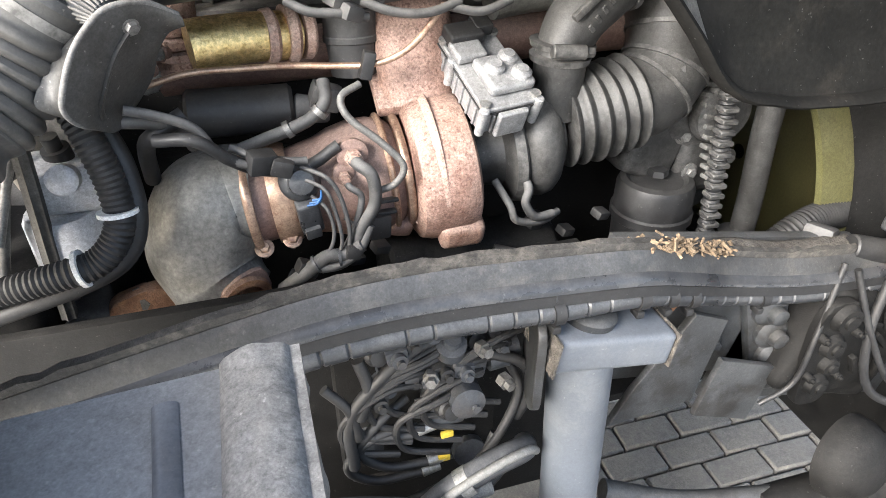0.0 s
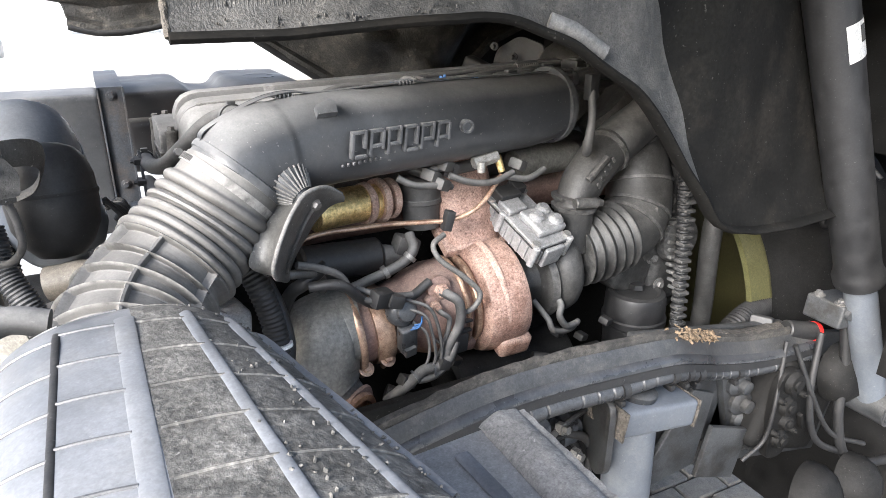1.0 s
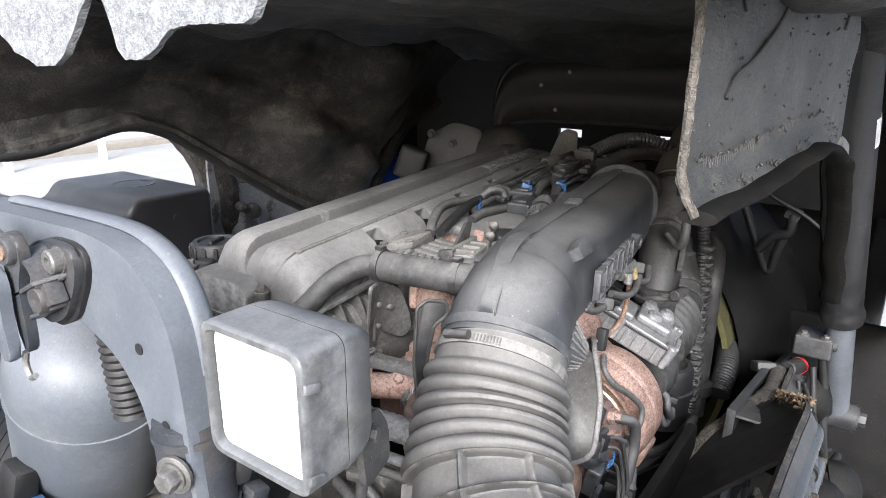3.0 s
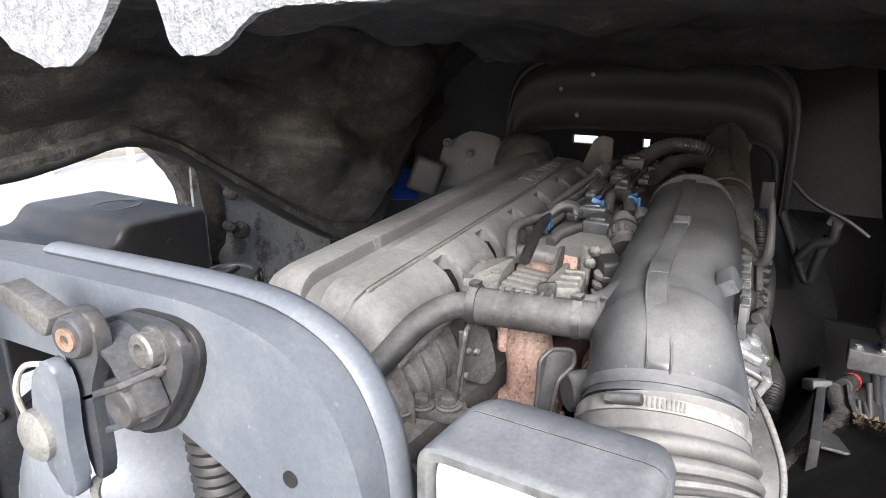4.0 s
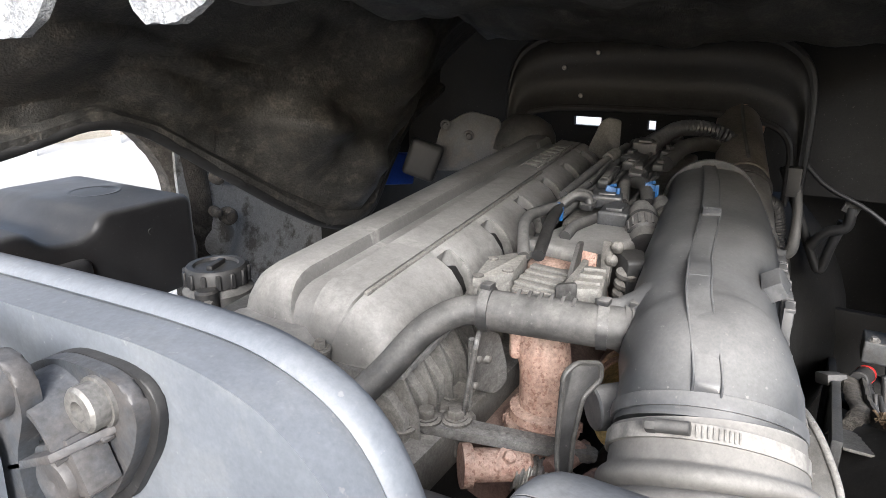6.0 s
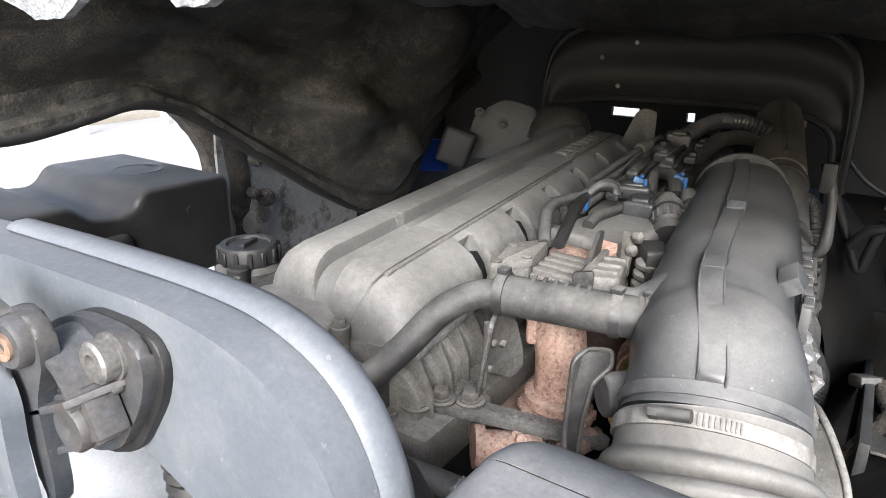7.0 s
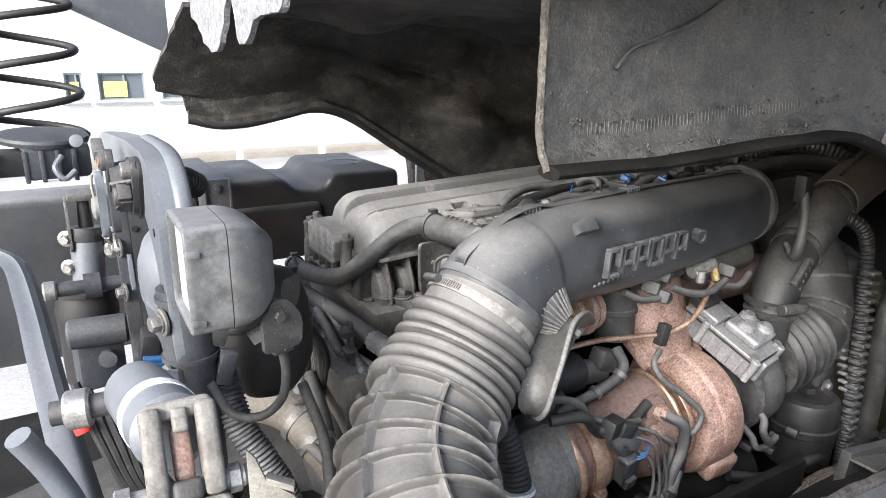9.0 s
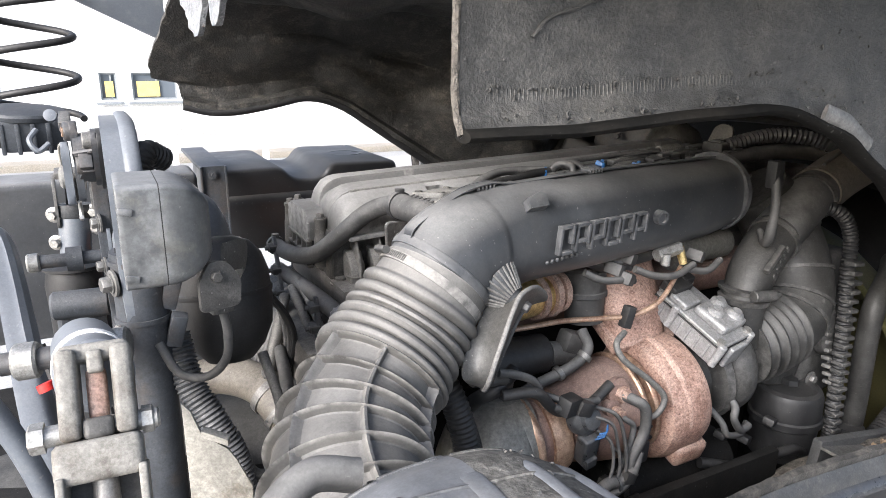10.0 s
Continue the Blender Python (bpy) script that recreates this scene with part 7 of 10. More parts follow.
# dark parts added below the chassis to hide pale ground: axle, tyre, sump
ax = thing("front_axle", (0.3, 1.3, 0.4), "dark front axle beam", "axle")
bm = bmesh.new()
box(bm, (0.12, 1.3, 0.50), (0.12, 1.6, 0.12), bevel=0.02)
part("beam", bm, M_DARK, ax)
bm = bmesh.new()
sweep(bm, [(0.45, 0.70, 0.70), (0.60, 0.66, 0.66), (0.80, 0.63, 0.64)], 0.022, 14, 6)
part("steering_link", bm, M_CHASSIS, ax)
bm = bmesh.new()
lathe(bm, (-0.17, 0.36, 0.52), (0, 1, 0), [(0, 0.28), (0.0, 0.46), (0.03, 0.50), (0.15, 0.505), (0.24, 0.50), (0.27, 0.46), (0.27, 0.28)], 56)
wheel = part("wheel", bm, M_RUBBER, ax, "worn black front tyre")
bm = bmesh.new()
lathe(bm, (-0.17, 0.40, 0.52), (0, 1, 0), [(0, 0.02), (0.0, 0.2), (0.0, 0.285), (0.2, 0.285), (0.2, 0.02)], 40)
rim = part("rim", bm, M_CHASSIS, wheel, "dusty steel rim")
sump = thing("oil_sump", (0.3, 1.4, 0.5), "dark oil sump below the engine", "sump")
bm = bmesh.new()
box(bm, (0.35, 1.4, 0.62), (0.9, 0.34, 0.30), bevel=0.03)
part("pan", bm, M_DARK, sump)

# brick paving under the truck
rng = random.Random(7)
pav = None
pave_me = None
for i in range(12):
    for j in range(20):
        x, y = 0.0 + i * 0.205 + (0.1 if j % 2 else 0), -0.6 + j * 0.105
        if pave_me is None:
            bm = bmesh.new()
            box(bm, (0, 0, 0), (0.198, 0.098, 0.05), bevel=0.007, seg=1)
            ob = part("paver", bm, M_PAVER, ground)
            pave_me = ob.data
        else:
            ob = new("paver", pave_me)
            ob.parent = ground
        ob.location = (x, y, 0.0 + rng.uniform(0, 0.006))
        ob.rotation_euler = (rng.uniform(-0.02, 0.02), rng.uniform(-0.02, 0.02), rng.uniform(-0.02, 0.02))

# ---- tilt cylinder and valve block ----
tilt = thing("cab_tilt_cylinder", (1.09, 0.63, 0.95), "black hydraulic cab tilt cylinder with grey rod", "hydraulic cylinder")
AXB, AXT = V((1.09, 0.625, 0.945)), V((0.62, 0.70, 2.05))
AXD = (AXT - AXB).normalized()
COL = AXB + AXD * 0.37
bm = bmesh.new()
lathe(bm, COL, AXD, [(0, 0.03), (0.0, 0.05), (0.02, 0.052), (0.03, 0.048), (0.05, 0.045), (0.9, 0.045)], 32)
part("barrel", bm, M_RUBBER, tilt)
bm = bmesh.new()
cyl(bm, AXB, COL + AXD * 0.01, 0.033, 0.033, 28)
part("rod", bm, M_PAINT, tilt, "blue-grey piston rod")
bm = bmesh.new()
lathe(bm, AXB - V((0, 0.05, 0)), (0, 1, 0), [(0, 0.03), (0, 0.04), (0.1, 0.04), (0.1, 0.03)], 24)
hexbolt(bm, AXB - V((0, 0.05, 0)), (0, -1, 0), 0.02, 0.02)
part("pivot_eye", bm, M_CHASSIS, tilt)
LC = V((0.697, 0.632, 1.772))
bx, by, bz = basis(AXD, (0, -1, 0))
bm = bmesh.new()
nrm = V((-0.35, -0.93, 0.0))
u_ = AXD.cross(nrm).normalized()
nrm = u_.cross(AXD).normalized()
axis_pt = AXB + AXD * (LC - AXB).dot(AXD)
rows = []
for k in range(9):
    a = radians(-62 + k * 9)
    d = (-u_ * math.sin(a) + nrm * math.cos(a)) if False else (nrm * math.cos(a) - u_ * math.sin(a))
    rows.append([bm.verts.new(axis_pt + d * 0.0462 + AXD * h) for h in (-0.034, 0.034)])
ring_faces(bm, rows, False, False)
bmesh.ops.solidify(bm, geom=bm.faces[:], thickness=0.0006)
part("paper_label", bm, M_PAPER, tilt, "white barcode label")
bm = bmesh.new()
for k in range(7):
    a = radians(-40 + k * 2.4)
    d = nrm * math.cos(a) - u_ * math.sin(a)
    p = axis_pt + d * 0.0470
    q = d.to_track_quat("Z", "Y").to_euler()
    cyl(bm, p + AXD * -0.004, p + AXD * 0.026, 0.0006 + 0.0004 * (k % 2), None, 6)
part("barcode_bar", bm, M_BAR, tilt)
vb = thing("hydraulic_valve_block", (0.97, 0.70, 1.1), "grey hydraulic valve block with hoses and red ring", "valve")
bm = bmesh.new()
box(bm, (0.985, 0.70, 1.185), (0.11, 0.09, 0.055), (0, 6, 0), 0.006, 3)
lathe(bm, (0.95, 0.66, 1.20), (0, -1, 0), [(0, 0.014), (0.015, 0.014), (0.016, 0.008)], 14)
lathe(bm, (1.01, 0.66, 1.195), (0, -1, 0), [(0, 0.012), (0.02, 0.012), (0.021, 0.006)], 14)
part("block", bm, M_CHASSIS, vb)
for q in ((0.945, 0.672, 1.218), (0.945, 0.725, 1.218), (1.02, 0.675, 1.210)):
    bm = bmesh.new()
    hexbolt(bm, q, (-0.1, 0, 1), 0.008, 0.008)
    part("bolt", bm, M_STEEL, vb)
bm = bmesh.new()
cyl(bm, (0.88, 0.745, 1.135), (0.965, 0.725, 1.118), 0.022, 0.022, 18, 0.003)
part("hose_end", bm, M_RUBBER, vb)
bm = bmesh.new()
cyl(bm, (0.955, 0.727, 1.12), (0.965, 0.725, 1.118), 0.0235, 0.0235, 18)
part("red_ring", bm, M_RED, vb, "red ring on the hose end")
for pth, r in (([(0.99, 0.68, 1.17), (1.0, 0.66, 1.05), (1.0, 0.64, 0.9), (1.06, 0.62, 0.78), (1.2, 0.6, 0.75)], 0.012), ([(0.93, 0.69, 1.14), (0.90, 0.665, 1.0), (0.94, 0.65, 0.87), (1.05, 0.63, 0.8)], 0.008), ([(0.86, 0.70, 1.12), (0.90, 0.66, 1.0), (0.98, 0.64, 0.88), (1.1, 0.62, 0.82)], 0.006), ([(0.84, 0.71, 1.13), (0.80, 0.68, 1.0), (0.79, 0.68, 0.9), (0.74, 0.69, 0.85)], 0.005)):
    bm = bmesh.new()
    sweep(bm, pth, r, 12, 8)
    part("hose", bm, M_RUBBER, vb)
rh = thing("ribbed_coolant_hose", (1.0, 0.93, 1.05), "black ribbed coolant hose in front of the fan", "hose")
bm = bmesh.new()
sweep(bm, [(0.86, 0.90, 1.02), (0.93, 0.90, 1.07), (1.02, 0.92, 1.075), (1.12, 0.93, 1.06), (1.2, 0.93, 1.0)], 0.03, 24, 8, ridge=corrugate(0.008, 0.0025), step=0.0016)
part("tube", bm, M_RUBBER, rh)
bm = bmesh.new()
box(bm, (0.87, 0.80, 1.13), (0.06, 0.05, 0.03), (0, 20, 30), 0.008)
solo("cable_clamp", bm, M_DUSTRUB, "black plastic cable clamp by the hose", "clamp")

# ---- mudguard in the foreground ----
mg = thing("front_mudguard", (-0.35, 0.4, 1.3), "ribbed black plastic mudguard, dusty and mud-stained", "mudguard")
PROFILE = [(-0.605, 1.40), (-0.603, 1.47), (-0.592, 1.525), (-0.57, 1.562), (-0.53, 1.583), (-0.48, 1.59), (-0.43, 1.588), (-0.39, 1.577), (-0.355, 1.555), (-0.33, 1.52), (-0.313, 1.46), (-0.305, 1.36)]
GP = smooth_path([(x, 0, z) for x, z in PROFILE], 6)


def guard(u, y, r=0.0):
    """A point of the mudguard: u runs from its rear edge over the top to its front edge."""
    k = min(max(u, 0.0), 0.9999) * (len(GP) - 1)
    i = int(k)
    p = GP[i].lerp(GP[i + 1], k - i)
    d = (GP[i + 1] - GP[i]).normalized()
    n = V((-d.z, 0, d.x))
    far = max(0.0, (y - 0.52) / 0.07)
    skew = -0.24 * (y - 0.50) * min(1.0, max(0.0, (p.x + 0.47) / 0.12))
    return V((p.x + skew, y, p.z - 0.03 * far * far)) + n * r


bm = bmesh.new()
grid_sheet(bm, lambda u, v: guard(0.492 * u, -0.02 + 0.61 * v, -0.004), 40, 40)
part("shell", bm, M_FENDER, mg)
bm = bmesh.new()
grid_sheet(bm, lambda u, v: guard(0.492 + 0.508 * u, -0.02 + 0.61 * v, -0.004), 34, 40)
part("front_shell", bm, M_FENDERMUD, mg, "mud-caked front slope")
# flat raised bands and narrow dark joints along the guard
for u, w in ((0.480, 0.0085), (0.585, 0.0055), (0.680, 0.0050), (0.770, 0.0060)):
    bm = bmesh.new()
    sweep(bm, [guard(u, 0.0 + 0.0645 * j, -0.0035) for j in range(10)], w, 10, 3, flat=(1.0, 1.0 / (w * 1000)), ridge=(lambda s, a: 0.0009 * spot(s * 60, a, 3)) if u > 0.5 else None)
    part("flat_band", bm, M_FENDER, mg)
for u, y0, y1 in ((0.380, 0.0, 0.585), (0.255, 0.30, 0.51)):
    bm = bmesh.new()
    sweep(bm, [guard(u, y0 + (y1 - y0) * j / 9, -0.0038) for j in range(10)], 0.0032, 8, 3, flat=(1.0, 0.35))
    part("dark_joint", bm, M_RUBBER, mg, "narrow dark joint between panels")
# cross ribs in a darker plastic: their shaded look is put into the colour
for j in range(10):
    y = 0.575 - j * 0.0575
    for u0, u1 in ((0.255, 0.376), (0.384, 0.470)):
        bm = bmesh.new()
        sweep(bm, [guard(u0 + (u1 - u0) * k / 10, y - 0.010 * k / 10, -0.0038) for k in range(11)], 0.0016, 6, 2)
        part("cross_rib", bm, M_CONDUIT, mg)
    bm = bmesh.new()
    sweep(bm, [guard(0.495 + 0.27 * k / 14, y - 0.012, -0.0042) for k in range(15)], 0.0019, 6, 2)
    part("mud_rib", bm, M_FENDERMUD, mg)
bm = bmesh.new()
rng = random.Random(19)
for k in range(260):
    u, y = (rng.uniform(0.585, 0.80), rng.uniform(0.0, 0.585)) if k % 3 else (rng.uniform(0.765, 0.80), rng.uniform(0.0, 0.585))
    p = guard(u, y, -0.003)
    r = rng.uniform(0.0008, 0.0022) * (1.4 if k % 3 == 0 else 1.0)
    m = Matrix.Translation(p) @ Euler((rng.uniform(0, 3), rng.uniform(0, 3), rng.uniform(0, 3))).to_matrix().to_4x4() @ Matrix.Diagonal((r * rng.uniform(1, 2.2), r, r * 0.8, 1))
    bmesh.ops.create_icosphere(bm, subdivisions=1, radius=1, matrix=m)
tagged(part("dried_mud", bm, M_FENDERMUD, mg, "dried mud crumbs"), kind="stuff")
bm = bmesh.new()
slab(bm, [(-0.36, -0.3), (0.015, -0.3), (0.015, 0.0), (-0.20, 0.0), (-0.30, -0.03), (-0.36, -0.10)], (-0.075, 0.46, 1.375), (1, 0, 0.06), (0, 1, 0), 0.012, 0.003)
part("front_plate", bm, M_FRONT, mg, "flat dusty plate")
bm = bmesh.new()
grid_sheet(bm, lambda u, v: V((-0.118 + 0.064 * u, 0.165 + 0.297 * v, 1.386 + 0.006 * u + 0.012 * math.sin(math.pi * min(1, u * 1.15)) ** 0.6 + 0.0025 * spot(u * 4, v * 22, 1))), 16, 60, 0.012)
part("front_edge", bm, M_PLATE, mg, "thick mud-crusted edge")
bm = bmesh.new()
sweep(bm, [(-0.150, 0.17, 1.384), (-0.150, 0.30, 1.384), (-0.158, 0.43, 1.384)], 0.006, 10, 6, flat=(1.6, 0.6))
part("plate_rib", bm, M_FENDER, mg)
bm = bmesh.new()
sweep(bm, [(-0.53, 0.585, 1.565), (-0.57, 0.59, 1.572), (-0.61, 0.57, 1.55), (-0.625, 0.52, 1.51), (-0.625, 0.45, 1.44), (-0.61, 0.40, 1.36)], 0.014, 14, 8)
part("drain_hose", bm, M_DUSTRUB, mg, "grey hose looped round the edge")
for z in (1.50, 1.46, 1.42):
    bm = bmesh.new()
    box(bm, (-0.60, 0.50 - (1.5 - z), z - 0.01), (0.05, 0.012, 0.012), (0, 10, 0), 0.003)
    part("edge_lug", bm, M_FENDER, mg)

# ---- rear cab support hoop ----
hoop = thing("rear_cab_support", (-0.69, 1.3, 1.3), "blue-grey painted rear cab support hoop", "chassis frame")
out = [(2.05, 1.735), (1.75, 1.762), (1.50, 1.782), (1.32, 1.796), (1.20, 1.801), (1.115, 1.804), (1.078, 1.801), (1.046, 1.793), (1.023, 1.777), (1.006, 1.755), (0.997, 1.728), (0.992, 1.68), (0.990, 1.56), (1.04, 1.56), (1.043, 1.62), (1.055, 1.668), (1.085, 1.70), (1.15, 1.722), (1.24, 1.735), (1.5, 1.722), (1.75, 1.705), (2.05, 1.68)]
bm = bmesh.new()
slab(bm, rounded(out, 0.02, 3), (-0.682, 0, 0), (0, 1, 0), (0, 0, 1), 0.037, 0.012)
part("gusset_plate", bm, M_PAINT, hoop)
bm = bmesh.new()
sweep(bm, [(-0.652, 1.30, 1.800), (-0.652, 1.20, 1.804), (-0.652, 1.11, 1.806), (-0.652, 1.06, 1.801), (-0.652, 1.022, 1.782), (-0.652, 1.0, 1.745), (-0.652, 0.993, 1.70)], 0.006, 10, 6, flat=(1.6, 0.7))
part("weld_bead", bm, M_PAINT, hoop)
bm = bmesh.new()
cyl(bm, (-0.660, 1.015, 1.05), (-0.660, 1.02, 1.655), 0.030, 0.031, 28)
part("post", bm, M_PAINTDARK, hoop, "dark round support post")
for z in (1.640, 1.565):
    bm = bmesh.new()
    lathe(bm, (-0.660, 1.019, z), (0, 0, 1), [(0, 0.030), (0.0, 0.0335), (0.006, 0.0335), (0.006, 0.030)], 28)
    part("band", bm, M_PAINTDARK, hoop)
bm = bmesh.new()
sweep(bm, [(-0.694, 1.45, 1.74), (-0.694, 1.45, 1.62), (-0.692, 1.45, 1.50), (-0.690, 1.445, 1.42), (-0.692, 1.41, 1.388), (-0.696, 1.29, 1.415), (-0.698, 1.12, 1.492)], 0.014, 16, 8, ridge=lambda s, a: -0.0025 * math.cos(4 * a))
part("brace", bm, M_PAINTDARK, hoop, "dark upright brace bar bent at its foot")
bm = bmesh.new()
slab(bm, rounded([(-0.03, -0.03), (0.035, -0.012), (0.04, 0.02), (-0.02, 0.035)], 0.01), (-0.692, 1.43, 1.56), (0, 1, 0), (0, 0, 1), 0.006, 0.001)
part("stay_tab", bm, M_PAINT, hoop)
for p, d in (((-0.688, 1.005, 1.62), (-1, -0.3, 0)), ((-0.688, 1.0, 1.55), (-1, -0.3, 0)), ((-0.700, 1.44, 1.60), (-1, -0.2, 0)), ((-0.700, 1.44, 1.52), (-1, -0.2, 0))):
    bm = bmesh.new()
    hexbolt(bm, p, d, 0.010, 0.012)
    part("bolt", bm, M_STEEL, hoop)
for y, z in ((1.045, 1.717), (1.02, 1.655)):
    bm = bmesh.new()
    lathe(bm, (-0.6825, y, z), (-1, 0, 0), [(0, 0.005), (0.001, 0.005)], 12)
    part("hole", bm, M_RUBBER, hoop)
# latch mechanism on the hoop
lk = thing("cab_lock_latch", (-0.69, 1.15, 1.70), "dusty grey cab lock latch with hook and rollers", "latch")
base = [(1.196, 1.774), (1.181, 1.784), (1.160, 1.792), (1.127, 1.793), (1.111, 1.789), (1.107, 1.777), (1.113, 1.759), (1.137, 1.725), (1.169, 1.711), (1.192, 1.717)]
bc = V((1.150, 1.755))
bm = bmesh.new()
slab(bm, rounded([tuple(bc + (V(q) - bc) * 1.07 + V((-0.002, -0.002))) for q in base], 0.01, 3), (-0.682, 0, 0), (0, 1, 0), (0, 0, 1), -0.005, 0.001)
part("gasket", bm, M_RUBBER, lk, "black rubber gasket")
bm = bmesh.new()
slab(bm, rounded(base, 0.012, 4), (-0.687, 0, 0), (0, 1, 0), (0, 0, 1), -0.007, 0.002)
part("base_plate", bm, M_PAINTDARK, lk)
for c, r, h in (((-0.694, 1.131, 1.779), 0.0105, 0.009), ((-0.694, 1.182, 1.725), 0.009, 0.008)):
    bm = bmesh.new()
    lathe(bm, c, (-1, 0, 0), [(0, r * 1.15), (0.002, r * 1.15), (0.002, r), (h, r), (h + 0.0015, r * 0.86), (h + 0.0015, r * 0.45), (h - 0.004, r * 0.4), (h - 0.004, 0.0)], 24)
    part("socket_bolt", bm, M_STEEL, lk, "pale socket bolt")
# folded box between the base and the arm
bm = bmesh.new()
slab(bm, rounded([(1.122, 1.764), (1.168, 1.742), (1.176, 1.752), (1.178, 1.770), (1.150, 1.780)], 0.004, 3), (-0.694, 0, 0), (0, 1, 0), (0, 0, 1), -0.006, 0.0015)
part("web_plate", bm, M_PAINTDARK, lk)
bm = bmesh.new()
slab(bm, [(0, 0), (0.052, 0), (0.052, 0.024), (0.010, 0.024)], (-0.694, 1.123, 1.766), (0, 0.9, -0.43), (-1, 0, 0), 0.004, 0.001)
part("upper_flange", bm, M_PAINTDARK, lk)
bm = bmesh.new()
slab(bm, [(0, 0), (0.045, 0), (0.045, 0.022), (0.0, 0.014)], (-0.694, 1.130, 1.738), (0, 0.9, -0.43), (-1, 0, 0), 0.004, 0.001)
part("lower_flange", bm, M_PAINTDARK, lk)
bm = bmesh.new()
box(bm, (-0.703, 1.146, 1.748), (0.016, 0.042, 0.026), (-25, 0, 0), 0.002)
part("arm_block", bm, M_PAINTDARK, lk)
bm = bmesh.new()
lathe(bm, (-0.704, 1.142, 1.746), (-1, -0.05, 0), [(0, 0.0125), (0.009, 0.0125), (0.011, 0.011), (0.011, 0.002), (0.010, 0.0)], 26)
part("pivot_pin", bm, M_PAINTDARK, lk)
# curved guard over the box
bm = bmesh.new()
gpts = smooth_path([V((0, 1.176, 1.782)), V((0, 1.160, 1.788)), V((0, 1.143, 1.782)), V((0, 1.132, 1.766))], 6)
rows = [[bm.verts.new(p + V((x, 0, dz))) for x, dz in ((-0.694, 0.0), (-0.716, -0.004), (-0.716, -0.007), (-0.694, -0.003))] for p in gpts]
ring_faces(bm, rows)
part("curved_guard", bm, M_PAINTDARK, lk)
# arm with its bushed head and the long hook
bm = bmesh.new()
slab(bm, rounded([(1.148, 1.800), (1.172, 1.803), (1.182, 1.785), (1.180, 1.745), (1.176, 1.700), (1.166, 1.690), (1.160, 1.705), (1.160, 1.755), (1.146, 1.780)], 0.008, 4), (-0.709, 0, 0), (0, 1, 0), (0, 0, 1), -0.009, 0.002)
part("arm", bm, M_PAINTDARK, lk)
bm = bmesh.new()
lathe(bm, (-0.712, 1.163, 1.788), (-1, -0.15, 0), [(0, 0.0125), (0.012, 0.0125), (0.014, 0.011), (0.014, 0.006)], 26)
part("arm_head", bm, M_PAINTDARK, lk)
bm = bmesh.new()
lathe(bm, (-0.724, 1.161, 1.788), (-1, -0.15, 0), [(0, 0.0068), (0.0035, 0.0068), (0.0035, 0.003), (-0.003, 0.0028), (-0.003, 0.0)], 22)
part("bronze_bush", bm, M_CLAMP, lk, "bronze bush with hex socket")
bm = bmesh.new()
hk = [(1.172, 1.776), (1.190, 1.768), (1.200, 1.742), (1.200, 1.712), (1.190, 1.690), (1.174, 1.684), (1.166, 1.694), (1.168, 1.730), (1.164, 1.758)]
slab(bm, rounded(hk, 0.012, 4), (-0.722, 0, 0), (0, 1, 0), (0, 0, 1), -0.010, 0.003)
part("hook", bm, M_PAINT, lk, "pale grey curved hook")
bm = bmesh.new()
lathe(bm, (-0.730, 1.196, 1.722), (-1, 0, 0), [(0, 0.016), (0.006, 0.016), (0.009, 0.012), (0.010, 0.005), (0.010, 0.0)], 24)
part("pale_bush", bm, M_EGR, lk, "pale worn bush")
bm = bmesh.new()
slab(bm, rounded([(1.166, 1.801), (1.215, 1.812), (1.222, 1.800), (1.176, 1.786)], 0.004, 3), (-0.716, 0, 0), (0, 1, 0), (0, 0, 1), -0.014, 0.002)
part("lever", bm, M_STEEL, lk)
bm = bmesh.new()
sweep(bm, [(-0.728, 1.178, 1.770), (-0.734, 1.196, 1.766), (-0.736, 1.206, 1.748), (-0.734, 1.202, 1.728)], 0.0018, 8, 6)
part("spring_wire", bm, M_CREAM, lk, "pale spring wire")
bm = bmesh.new()
sweep(bm, [(-0.718, 1.170, 1.692), (-0.718, 1.175, 1.680), (-0.718, 1.170, 1.668), (-0.718, 1.160, 1.672)], 0.003, 8, 6)
part("wire_ring", bm, M_ZINC, lk)
bm = bmesh.new()
sweep(bm, [(-0.64, 1.155, 1.60), (-0.642, 1.16, 1.68), (-0.640, 1.168, 1.725), (-0.628, 1.185, 1.752), (-0.604, 1.21, 1.738)], 0.016, 16, 8, ridge=corrugate(0.008, 0.003), step=0.002)
solo("corrugated_sleeve", bm, M_RUBBER, "black corrugated cable sleeve behind the hoop", "conduit")

# work lamp
lamp = thing("work_lamp", (-0.63, 0.88, 1.65), "square grey work lamp with white lens", "lamp")
LCN = V((-0.635, 0.914, 1.707))
square_ = rounded([(-0.054, -0.055), (0.054, -0.055), (0.054, 0.055), (-0.054, 0.055)], 0.013, 5)


def lamp_rows(bm, steps):
    return [[bm.verts.new(LCN + V((d, a * s, b * s))) for a, b in square_] for d, s in steps]


